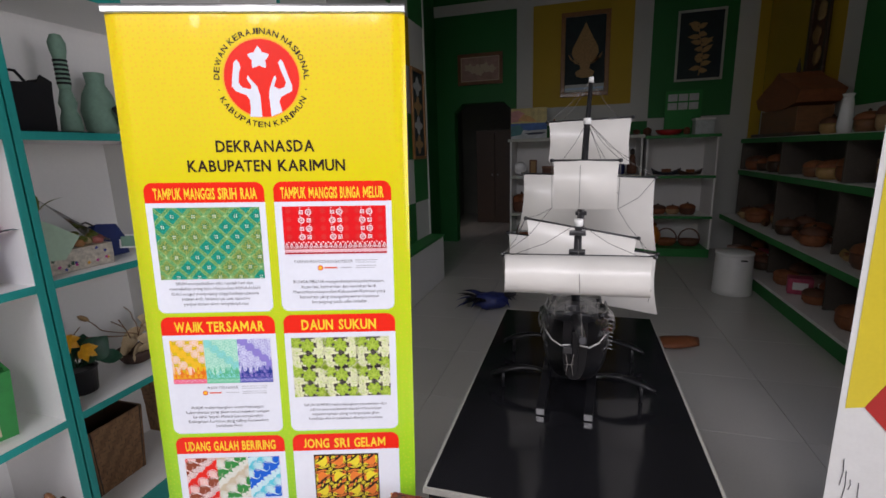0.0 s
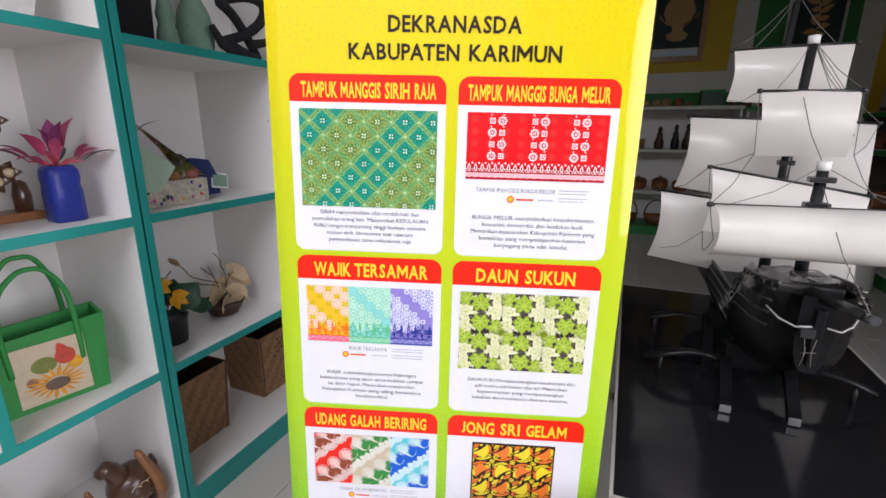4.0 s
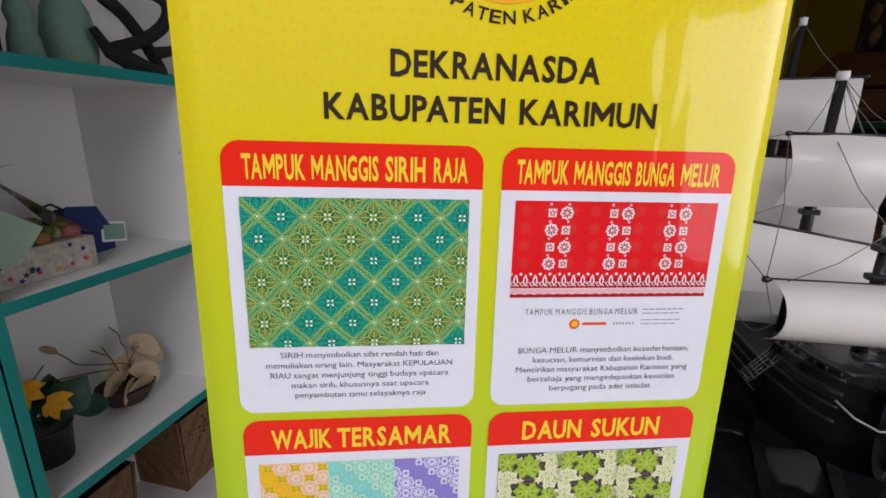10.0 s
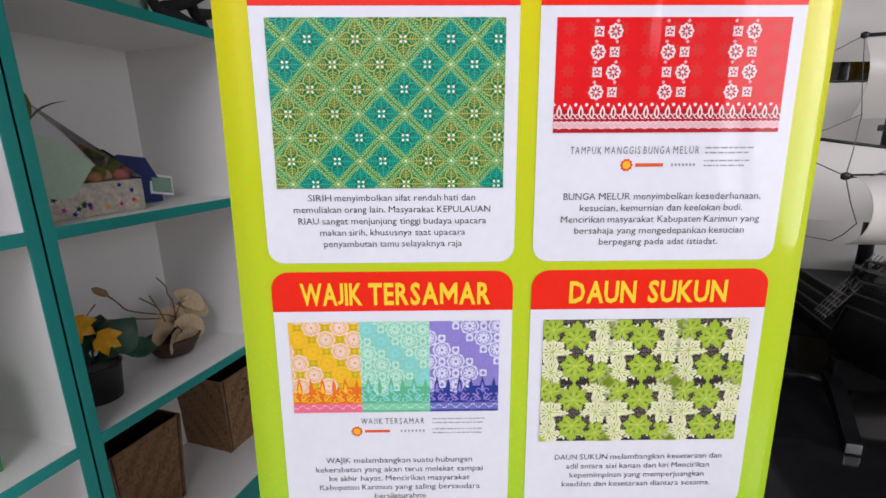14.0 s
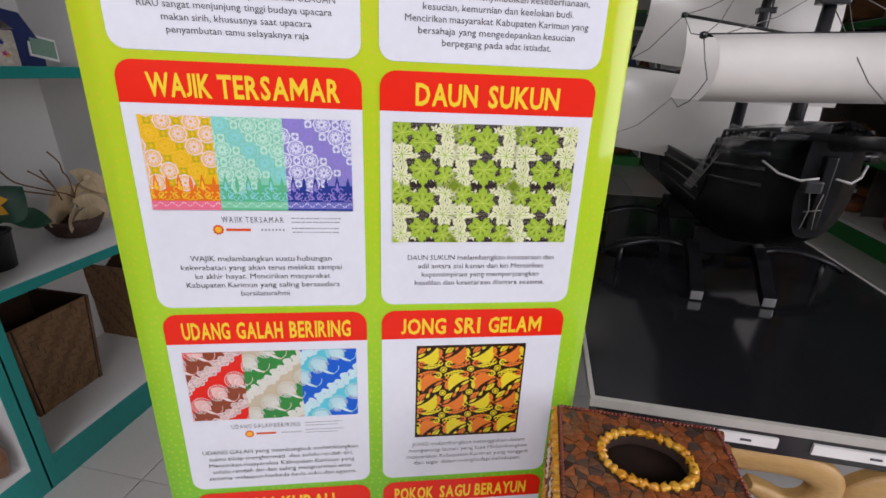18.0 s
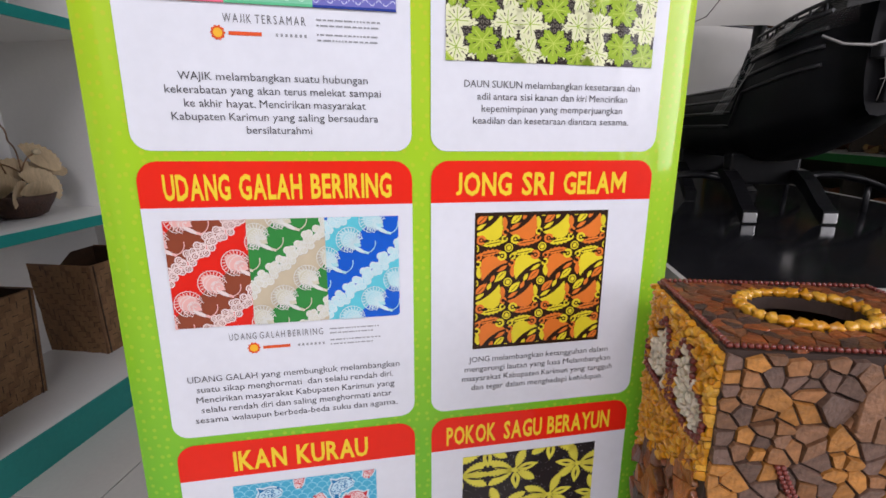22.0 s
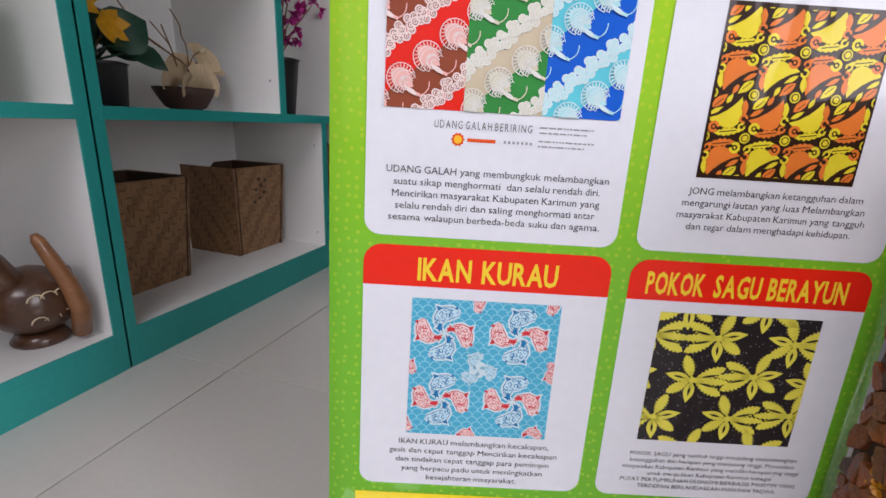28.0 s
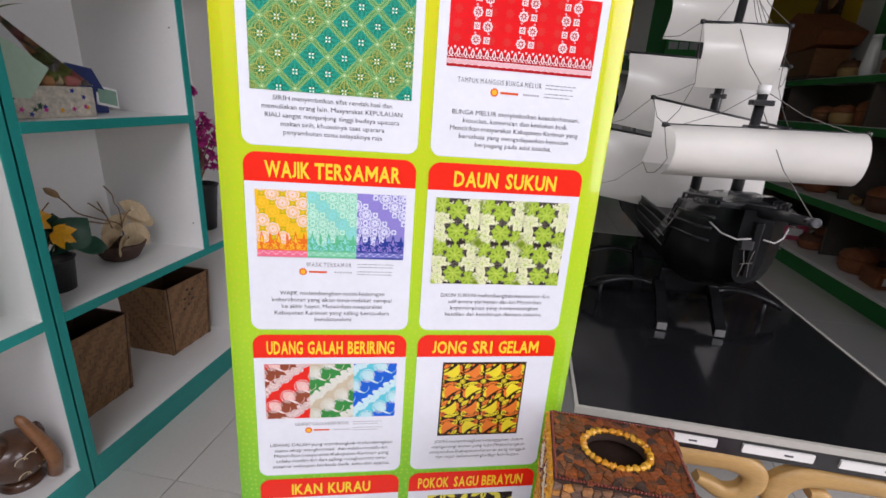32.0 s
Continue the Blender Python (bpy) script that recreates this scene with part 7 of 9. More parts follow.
part("mint_paper", add_flat(bmesh.new(), [(-0.112, 0.05), (-0.055, 0.045), (0.0, 0.115), (-0.07, 0.165), (-0.115, 0.19)], -0.0705, 0, -0.0685), MINT, gb, "pale mint paper fan")
nv = thing("navy_pouch", "navy blue cloth pouch with a small printed card", "pouch", on_shelf(1.455, R2, -1.42, 6))
bm = bmesh.new()
add_flat(bm, [(-0.07, 0), (0.055, 0), (0.058, 0.05), (0.02, 0.115), (-0.055, 0.125), (-0.08, 0.07)], -0.028, 0, 0.028)
bmesh.ops.bevel(bm, geom=list(bm.edges), offset=0.008, segments=2, affect="EDGES")
part("pouch_body", bm, NAVY, nv)
part("strap", tube([(-0.05, -0.02, 0.12), (-0.09, -0.02, 0.145), (-0.11, -0.02, 0.14)], 0.003, 6), FELT, nv)
cd = part("card", box(0.018, 0.098, -0.036, -0.033, 0.02, 0.075), PAPER, nv, "small printed card with a blue border", at=pose(0, 0, 0.004, -8, 10, 0))
part("card_picture", box(0.024, 0.092, -0.0375, -0.036, 0.026, 0.069), SAGE, cd)

# potted plant with a yellow flower, and a bowl of shell blossoms
pp = thing("potted_flower", "black pot with dark green leaves and a yellow flower", "plant", on_shelf(1.232, R1, -1.37, 0))
part("pot", lathe([(0.046, 0), (0.053, 0.085), (0.057, 0.090), (0.050, 0.092), (0.048, 0.080)], 22), BLACKPOT, pp)
rng = random.Random(7)
for base, tip, w in (((0.01, -0.02, 0.13), (0.085, -0.05, 0.185), 0.10), ((0.04, -0.04, 0.115), (0.125, -0.055, 0.085), 0.055), ((0.0, 0.0, 0.13), (0.05, 0.02, 0.20), 0.085), ((-0.01, 0, 0.12), (-0.06, -0.03, 0.165), 0.07),
                     ((0.03, 0.01, 0.12), (0.115, 0.02, 0.14), 0.08), ((0, -0.02, 0.11), (0.01, -0.075, 0.12), 0.06)):
    part("leaf", add_leaf(bmesh.new(), base, tip, w, 0.012, normal=(0, -1, 0.4)), LEAF, pp)
    part("leaf_stalk", tube([(0, 0, 0.095), base], 0.0025, 6), LEAF, pp)
for cx, cy, cz in ((0.0, -0.055, 0.165), (-0.035, -0.03, 0.21)):
    bm = bmesh.new()
    for k in range(6):
        a = 2 * math.pi * k / 6 + 0.3
        add_leaf(bm, (cx, cy, cz), (cx + 0.036 * math.cos(a), cy - 0.012, cz + 0.034 * math.sin(a) - 0.008), 0.030, 0.006, normal=(0, 1, 0))
    part("blossom", bm, SUNNY, pp, "golden yellow blossom")
part("branch", tube([(0, 0, 0.12), (0.04, -0.01, 0.19), (0.11, 0, 0.165), (0.20, 0.01, 0.13)], [0.003, 0.0028, 0.0025, 0.002], 6), TWIG, pp)
part("branch", tube([(0.02, 0, 0.16), (0.0, 0, 0.21), (0.03, 0, 0.235)], 0.002, 6), TWIG, pp)
sb = thing("shell_bowl", "dark coconut bowl with cream shell blossoms and twigs", "bowl", on_shelf(1.475, R1, -1.40, 0))
part("bowl", lathe([(0.034, 0), (0.050, 0.008), (0.068, 0.038), (0.076, 0.056), (0.069, 0.056), (0.054, 0.028), (0.001, 0.022)], 28, close=False), CHESTNUT_WEAVE, sb)


def scallop(hinge, toward, face, r, label="cream ribbed scallop shell"):
    """A fan of ribs about its hinge, dished, with a scalloped rim."""
    bm = bmesh.new()
    o, u, f = Vector(hinge), Vector(toward).normalized(), Vector(face)
    f = (f - u * f.dot(u)).normalized()
    v = u.cross(f)
    rows = []
    for j, q in enumerate((0.06, 0.35, 0.65, 0.88, 1.0)):
        row = []
        for i in range(25):
            a = math.radians(-78 + 156 * i / 24)
            rib = 1 if i % 2 == 0 else -1
            rr = r * q * (1 - 0.10 * (a / 1.36) ** 2) * (1 + 0.022 * rib * q)
            row.append(bm.verts.new(o + u * rr * math.cos(a) + v * rr * math.sin(a) + f * (r * (0.16 * math.sin(math.pi * q * 0.5) + 0.030 * rib * q))))
        rows.append(row)
    for a, b in zip(rows, rows[1:]):
        for k in range(24):
            bm.faces.new((a[k], a[k + 1], b[k + 1], b[k])).smooth = True
    return part("scallop_shell", bm, SHELL_PALE, sb, label)


scallop((0.010, 0.012, 0.070), (-0.55, 0.05, 0.85), (0, -1, 0.2), 0.074)
scallop((-0.030, 0.000, 0.055), (-0.35, 0.0, 0.9), (0, -1, 0.4), 0.055)
scallop((0.018, -0.030, 0.062), (0.65, -0.10, 0.70), (0.1, -1, 0.4), 0.058)
scallop((0.000, -0.045, 0.050), (0.1, -0.35, 0.9), (0, -1, 0.4), 0.045)
scallop((-0.030, -0.040, 0.050), (-0.5, -0.3, 0.7), (0, -1, 0.4), 0.045)
scallop((0.060, 0.0, 0.100), (1.0, 0.0, 0.18), (0.1, -0.35, 1), 0.062)
scallop((0.060, 0.005, 0.125), (0.85, 0.05, 0.45), (-0.2, -0.9, 0.55), 0.058, "pale scallop shell with a sheen")
for pts in ([(0.02, 0, 0.06), (0.018, 0, 0.11), (-0.05, 0, 0.145), (-0.116, 0, 0.180), (-0.140, 0, 0.212), (-0.160, 0, 0.236)], [(0.02, 0, 0.06), (0.022, 0, 0.127), (0.016, -0.004, 0.165), (0.008, 0, 0.184), (0.006, 0, 0.21), (-0.018, 0, 0.242)],
            [(0.0, 0, 0.05), (-0.026, 0, 0.146), (-0.050, 0, 0.176), (-0.079, 0, 0.202)], [(-0.026, 0, 0.146), (-0.052, -0.004, 0.200)], [(0.022, 0, 0.110), (0.032, -0.01, 0.140), (0.056, -0.012, 0.154)]):
    part("twig", tube(smooth_line(pts, 3), 0.0019, 6), TWIG, sb)
part("flower_bud", add_blob(bmesh.new(), (0, 0, 0), 0.013, (0.75, 0.75, 1.8), 0, 0.25, 2, 5), STRAW, sb, "dry brown flower bud", at=pose(-0.176, 0, 0.252, 0, -52, 0))
part("shell_bud", add_blob(bmesh.new(), (0.060, -0.012, 0.156), 0.009, (1.3, 0.8, 0.9), 0, 0.3, 2, 5), SHELLW, sb)


def woven_basket(at, top, bottom, h, marked=False):
    """A tapered square basket; every side is plaited from slanting palm strips."""
    b = thing("woven_basket", "tapered square waste basket plaited from palm strips", "basket", at, "woven palm baskets")
    t, o = top / 2, bottom / 2
    bm = bmesh.new()
    r0 = [bm.verts.new((sx * o, sy * o, 0)) for sx, sy in ((-1, -1), (1, -1), (1, 1), (-1, 1))]
    r1 = [bm.verts.new((sx * t, sy * t, h)) for sx, sy in ((-1, -1), (1, -1), (1, 1), (-1, 1))]
    r2 = [bm.verts.new((sx * (t - 0.006), sy * (t - 0.006), h)) for sx, sy in ((-1, -1), (1, -1), (1, 1), (-1, 1))]
    r3 = [bm.verts.new((sx * (o - 0.006), sy * (o - 0.006), 0.01)) for sx, sy in ((-1, -1), (1, -1), (1, 1), (-1, 1))]
    bm.faces.new(r0[::-1])
    bm.faces.new(r3)
    for a, c in ((r0, r1), (r1, r2), (r2, r3)):
        for k in range(4):
            bm.faces.new((a[k], a[(k + 1) % 4], c[(k + 1) % 4], c[k]))
    part("lining", bm, DARK_WOOD, b, "dark basket lining")
    for sx, sy in ((1, -1), (-1, -1)):
        part("corner_lath", tube([(sx * (o - 0.008), sy * (o + 0.003), 0.0), (sx * (t - 0.008), sy * (t + 0.003), h)], 0.0022, 6), DARK_WOOD, b)
    for side in range(4):
        sh = [bmesh.new(), bmesh.new()]
        rot = Matrix.Rotation(math.pi / 2 * side, 4, "Z")
        m = 16
        for i in range(m):
            for j in range(m):
                u, v = (i + 0.5) / m, (j + 0.5) / m
                # twill: pairs of strips step diagonally
                k = (i + j) % 4 < 2
                du, dv = (0.98, 0.64) if k else (0.64, 0.98)
                lift = 0.0016 + 0.0010 * math.sin(i * 1.3 + j * 0.7) + (0.0008 if k else 0)
                quad = []
                for su, sv in ((-1, -1), (1, -1), (1, 1), (-1, 1)):
                    uu, vv = u + su * du / m * 0.70, v + sv * dv / m * 0.70
                    uu, vv = min(max(uu, 0.0), 1.0), min(max(vv, 0.0), 1.0)
                    half = o + (t - o) * vv
                    quad.append(rot @ Vector(((uu * 2 - 1) * half, -half - lift, vv * h)))
                tgt = sh[0 if (i + (j if side % 2 else 2 * m - j)) % 5 < (4 if side % 2 else 3) else 1]
                tgt.faces.new([tgt.verts.new(p) for p in quad])
        for q, mat in zip(sh, (PALM, PALM_D)):
            tagged(part("plaited_side", q, mat, b, "slanting plaited palm strips"), kind="stuff")
    for sx, sy in ((-1, -1), (1, -1), (1, 1), (-1, 1)):
        part("corner_lath", tube([(sx * o, sy * o, 0.0), (sx * t, sy * t, h)], 0.0036, 8), PALM_D, b)
    for u, v in ((-0.25, 0.60), (-0.02, 0.64), (0.16, 0.70), (-0.20, 0.74), (0.02, 0.78), (-0.06, 0.86), (0.18, 0.84)) if marked else ():
        half = o + (t - o) * v
        part("dark_mark", add_blob(bmesh.new(), (u * half, -half - 0.0034, v * h), 0.0062, (1.3, 0.25, 0.9), sub=1), DARK_WOOD, b, "small dark mark")
    part("rim_lath", tube([(sx * t, sy * t, h) for sx, sy in ((-1, -1), (1, -1), (1, 1), (-1, 1), (-1, -1))], 0.0026, 8), PALM_D, b)
    return b


woven_basket(on_shelf(1.716, R0, -1.487, -2), 0.224, 0.198, 0.278, True)
woven_basket(on_shelf(1.318, R0, -1.478, 0), 0.217, 0.186, 0.276)

# magenta blossoms in a tall black pot
mg = thing("magenta_blossom_plant", "magenta silk blossoms in a tall black pot", "plant", on_shelf(1.86, R1, -1.40))
part("pot", lathe([(0.055, 0), (0.072, 0.17), (0.078, 0.178), (0.070, 0.18), (0.066, 0.16)], 24), BLACKPOT, mg)
rng = random.Random(17)
for q in range(16):
    a, e = rng.uniform(0, 2 * math.pi), rng.uniform(0.5, 1.45)
    l = rng.uniform(0.16, 0.50)
    tip = Vector((math.cos(a) * math.cos(e) * l * 0.62, math.sin(a) * math.cos(e) * l * 0.36, 0.17 + math.sin(e) * l))
    c = Vector((0, 0, 0.16))
    part("branch", tube([c, c.lerp(tip, 0.5) + Vector((0.01, 0, 0.03)), tip], 0.0022, 5), TWIG, mg)
    for w in range(4):
        p = tip + Vector((rng.uniform(-0.035, 0.035), rng.uniform(-0.03, 0.03), rng.uniform(-0.05, 0.03)))
        bm = bmesh.new()
        for k in range(9):
            d = Vector((rng.gauss(0, 1), rng.gauss(0, 1), rng.gauss(0, 1))).normalized()
            add_leaf(bm, p, p + d * rng.uniform(0.018, 0.028), 0.022, 0.004)
        part("blossom", bm, MAGENTA, mg)
# small brown crate in the last low compartment
cr = thing("brown_crate", "small brown wooden crate with dark contents", "crate", on_shelf(2.03, R0, -1.40))
for z in (0.0, 0.09, 0.18, 0.27):
    part("crate_slat", box(-0.12, 0.12, -0.10, -0.09, z, z + 0.07, 0.003), BROWN_WOOD, cr)
for x in (-0.12, 0.11):
    part("crate_side", box(x, x + 0.01, -0.09, 0.10, 0, 0.34, 0.003), BROWN_WOOD, cr)
part("crate_back", box(-0.11, 0.11, 0.09, 0.10, 0, 0.34, 0.003), DARK_WOOD, cr)
part("crate_floor", box(-0.11, 0.11, -0.09, 0.09, 0, 0.012), DARK_WOOD, cr)
# yellow tins on the top shelf
for y in (1.30, 1.40):
    tn = thing("yellow_tin", "round yellow storage tin", "tin", on_shelf(y, R4, -1.36), "yellow tins")
    part("tin_body", lathe([(0.040, 0), (0.042, 0.004), (0.042, 0.11), (0.040, 0.115)], 24), SUNNY, tn)
    part("tin_lid", lathe([(0.044, 0.1155), (0.044, 0.130), (0.040, 0.134)], 24), SUNNY, tn)

# ---- the back of the shop: rack, side shelving, pictures, stool ----
GOLD_FRAME = surface("gold_brown_frame", (0.30, 0.13, 0.028), 0.35, var=0.3, scale=30, bump=0.15, coat=0.3)
PALE_FRAME = surface("pale_moulded_frame", (0.50, 0.52, 0.46), 0.45, var=0.12, scale=30)
NIGHT = surface("dark_blue_grey_cloth", (0.022, 0.036, 0.040), 0.7, var=0.3, scale=14)
SAND = surface("sand_coloured_relief", (0.44, 0.27, 0.11), 0.6, var=0.25, scale=40, bump=0.4)
ROSE = surface("dusty_rose_print", (0.42, 0.27, 0.22), 0.6, var=0.3, scale=14)
ICE = surface("pale_blue_photo_sky", (0.42, 0.60, 0.80), 0.35, var=0.2, scale=6)
RUST = surface("rust_brown_weave", (0.26, 0.085, 0.030), 0.6, var=0.35, scale=25, bump=0.4, bscale=160)
CHESTNUT = surface("chestnut_woven_lid", (0.13, 0.050, 0.026), 0.6, var=0.35, scale=25, bump=0.4, bscale=160)
ORANGE = surface("orange_glazed_pot", (0.60, 0.20, 0.020), 0.4, var=0.3, scale=20)
RASPBERRY = surface("raspberry_wrapped_pack", (0.46, 0.06, 0.12), 0.45, var=0.4, scale=22)
SCARLET = surface("scarlet_plate", (0.46, 0.020, 0.020), 0.35, var=0.2, scale=20)
STOOL_WHITE = surface("white_moulded_plastic", (0.74, 0.74, 0.72), 0.4, var=0.05, scale=6, bump=0.05)
INDIGO = surface("indigo_dyed_feather", (0.020, 0.030, 0.14), 0.5, var=0.45, scale=30, bump=0.3)
SMOKE = surface("smoke_black_feather", (0.016, 0.016, 0.024), 0.5, var=0.4, scale=30, bump=0.3)
UMBER = surface("dark_shelf_backing", (0.085, 0.070, 0.055), 0.7, var=0.25, scale=6, bump=0.1)
MULTI = [RUST, CHESTNUT, BROWN_WOOD, DARK_WOOD, RUST, STRAW, TAN_WOOD]


def back_rack(x0, x1, y0, levels, top, label):
    r = thing("wall_rack", label, "rack", group="racks along the back wall")
    part("plinth", box(x0, x1, y0 + 0.02, YB - 0.02, 0, 0.10), GREEN_CLOTH, r, "green painted plinth")
    part("back_panel", box(x0 + 0.02, x1 - 0.02, YB - 0.03, YB - 0.012, 0.10, top - 0.02), WHITE, r)
    for x in (x0, x1 - 0.02):
        part("side_panel", box(x, x + 0.02, y0 + 0.01, YB - 0.012, 0.10, top - 0.02), WHITE, r)
    for z in levels:
        part("shelf_board", box(x0 + 0.02, x1 - 0.02, y0 + 0.012, YB - 0.03, z - 0.02, z), WHITE, r)
        part("edge_strip", box(x0, x1, y0, y0 + 0.01, z - 0.03, z + 0.002, 0.001), GREEN_CLOTH if x0 > 1 else PALE_FRAME, r)
    part("top_board", box(x0 - 0.02, x1 + 0.01, y0 - 0.03, YB - 0.012, top - 0.02, top), WHITE, r)
    part("edge_strip", box(x0 - 0.02, x1 + 0.01, y0 - 0.036, y0 - 0.03, top - 0.035, top + 0.001), PALE_FRAME if x0 < 1 else GREEN_CLOTH, r)
    return r


RY = 6.12
back_rack(-0.52, 1.06, RY, (0.52, 1.00), 1.47, "white rack with pale shelf edges against the back wall")
back_rack(1.10, 1.86, RY, (0.50, 0.98), 1.45, "white rack with green shelf edges beside the corner")


def figurine(x, y, z, h, mat, seed):
    rng = random.Random(seed)
    f = thing("bottle_figurine", "slender dark bottle-shaped figurine on a white shelf", "figurine", pose(x, y, z), "figurines on the back rack")
    w = h * rng.uniform(0.15, 0.2)
    part("body", lathe([(w * .8, 0), (w, .05 * h), (w * 1.05, .3 * h), (w * .62, .52 * h), (w * .72, .62 * h), (w * .35, .76 * h)], 14), mat, f, smooth=True)
    part("cap", lathe([(w * .34, .755 * h), (w * .5, .8 * h), (w * .52, .9 * h), (w * .3, .98 * h), (w * .1, h)], 12), BLACK, f, smooth=True)


for k, (x, h, m) in enumerate([(0.3, .23, DARK_WOOD), (0.47, .25, SMOKE), (0.6, .26, DARK_WOOD), (0.72, .27, CHESTNUT), (0.84, .27, INDIGO), (0.97, .28, CHESTNUT)]):
    figurine(x, 6.35, 1.0, h * 1.12, m, k)


def lidded_basket(x, y, z, r, h, mat, seed):
    rng = random.Random(seed)
    b = thing("lidded_basket", "round brown woven basket with a domed lid", "basket", pose(x, y, z, 0, 0, rng.uniform(0, 90)), "woven baskets on the racks")
    part("body", lathe([(r * .75, 0), (r * .98, h * .2), (r, h * .45), (r * .94, h * .58)], 18), mat, b, smooth=True)
    part("lid", lathe([(r * 1.02, h * .575), (r * 1.04, h * .63), (r * .85, h * .82), (r * .4, h * .93), (r * .1, h * .95)], 18), rng.choice([CHESTNUT, RUST]), b, smooth=True)
    part("knob", lathe([(r * .09, h * .94), (r * .16, h * .98), (r * .1, h * 1.05), (r * .02, h * 1.07)], 10), DARK_WOOD, b, smooth=True)


for k, (x, r, h, m) in enumerate([(-0.39, .13, .25, CHESTNUT), (-0.12, .09, .17, CHESTNUT), (0.12, .10, .15, RUST), (0.36, .09, .16, BROWN_WOOD), (0.58, .085, .14, RUST), (0.79, .095, .17, CHESTNUT),
                                  (0.96, .08, .15, RUST), (1.3, .09, .12, RUST), (1.47, .08, .11, STRAW), (1.63, .09, .14, CHESTNUT)]):
    lidded_basket(x, 6.33 + 0.02 * (k % 3), 0.52 if x < 1.1 else 0.50, r, h, m, k)


def arched_basket(x, y, z, w, h, mat):
    a = thing("handled_basket", "low brown woven basket with an arched handle", "basket", pose(x, y, z), "handled baskets under the rack")
    part("body", lathe([(w * .36, 0), (w * .48, h * .2), (w * .5, h * .38), (w * .46, h * .38), (w * .3, h * .1)], 16, squash=(1, .7)), mat, a, smooth=True)
    part("handle", tube([(w * .48 * math.cos(t), 0, h * .35 + h * .62 * math.sin(t)) for t in [math.pi * i / 10 for i in range(11)]], 0.009, 6), CHESTNUT, a)


for k, x in enumerate((-0.33, 0.02, 0.36, 0.62, 0.88)):
    arched_basket(x, 6.36, 0.10, 0.27, 0.30, [RUST, CHESTNUT, BROWN_WOOD][k % 3])


def carved_boat(x, y, z, l, mat, turn=0.0):
    b = thing("carved_boat", "small dark carved wooden boat", "model boat", pose(x, y, z, 0, 0, turn), "carved boats on the rack")
    bm = bmesh.new()
    rows = []
    for i in range(9):
        s = i / 8 * 2 - 1
        w = 0.16 * l * (1 - s * s) ** 0.6 + 0.003
        zt = 0.10 * l + 0.16 * l * s * s
        rows.append([bm.verts.new((s * l / 2, -w, zt)), bm.verts.new((s * l * .42, -w * .5, zt * .1)), bm.verts.new((s * l * .42, w * .5, zt * .1)), bm.verts.new((s * l / 2, w, zt))])
    for a, c in zip(rows, rows[1:]):
        for k in range(3):
            bm.faces.new((a[k], a[k + 1], c[k + 1], c[k])).smooth = True
        bm.faces.new((a[3], a[0], c[0], c[3]))
    part("hull", bm, mat, b)
    part("cabin", box(-0.14 * l, 0.16 * l, -0.06 * l, 0.06 * l, 0.08 * l, 0.22 * l, 0.004), RUST, b)


carved_boat(1.36, 6.33, 0.98, 0.34, SMOKE)
carved_boat(1.62, 6.30, 0.98, 0.30, DARK_WOOD, 14)
pot = thing("round_pot", "yellow-orange round pot on the floor rack", "pot", pose(1.22, 6.36, 0.10))
part("body", lathe([(.07, 0), (.13, .06), (.14, .13), (.10, .22), (.075, .24), (.085, .26)], 20), ORANGE, pot, smooth=True)
part("rim", lathe([(.086, .255), (.092, .265), (.080, .275), (.07, .262)], 20), RUST, pot, smooth=True)
for k, x in enumerate((1.42, 1.68)):
    arched_basket(x, 6.36, 0.10, 0.25, 0.22, MULTI[k])

# on the top boards
DAWN = [surface("painted_" + n, c, 0.5, var=0.35, scale=14, bump=0.2, bscale=120) for n, c in (
    ("yellow_sky", (0.78, 0.62, 0.26)), ("rose_cloud", (0.72, 0.34, 0.30)), ("orange_glow", (0.80, 0.42, 0.16)), ("blue_sea", (0.05, 0.16, 0.46)), ("pale_shore", (0.55, 0.60, 0.62)),
    ("teal_bush", (0.06, 0.24, 0.26)), ("dark_hull", (0.04, 0.05, 0.09)))]
tv = thing("landscape_painting", "small unframed painting of a sunset over blue sea", "painting", pose(-0.315, 6.42, 1.472, -3))
part("canvas", box(-0.235, 0.235, 0.0, 0.016, 0.0, 0.40, 0.002), DAWN[4], tv, "canvas with a pale painted shore")
for k, (m, pts, lab) in enumerate(((0, [(-0.233, 0.20), (0.233, 0.20), (0.233, 0.398), (-0.233, 0.398)], "yellow painted sky"),
                                   (1, [(-0.233, 0.22), (-0.02, 0.24), (-0.06, 0.33), (-0.14, 0.372), (-0.233, 0.36)], "rose painted cloud"),
                                   (2, [(-0.15, 0.24), (0.12, 0.215), (0.02, 0.29), (-0.07, 0.32)], "orange painted glow"),
                                   (3, [(-0.233, 0.145), (0.0, 0.11), (0.233, 0.12), (0.233, 0.205), (-0.233, 0.205)], "blue painted sea"),
                                   (5, [(-0.233, 0.04), (-0.10, 0.06), (-0.07, 0.13), (-0.13, 0.19), (-0.233, 0.17)], "teal painted bushes"),
                                   (6, [(-0.05, 0.075), (0.0, 0.055), (0.17, 0.06), (0.225, 0.085), (0.05, 0.085)], "dark painted boat"))):
    part("painted_area", add_flat(bmesh.new(), pts, -0.0012 - 0.0006 * k, y_back=-0.0002), DAWN[m], tv, lab)
py = thing("cone_ornament", "pointed rust-orange ornament beside the painting", "ornament", pose(0.015, 6.36, 1.472))
part("body", lathe([(.050, .02), (.056, .04), (.046, .10), (.026, .17), (.010, .225), (.002, .245)], 6), RUST, py)
part("base", lathe([(.062, -.0005), (.064, .012), (.052, .02)], 12), DARK_WOOD, py)
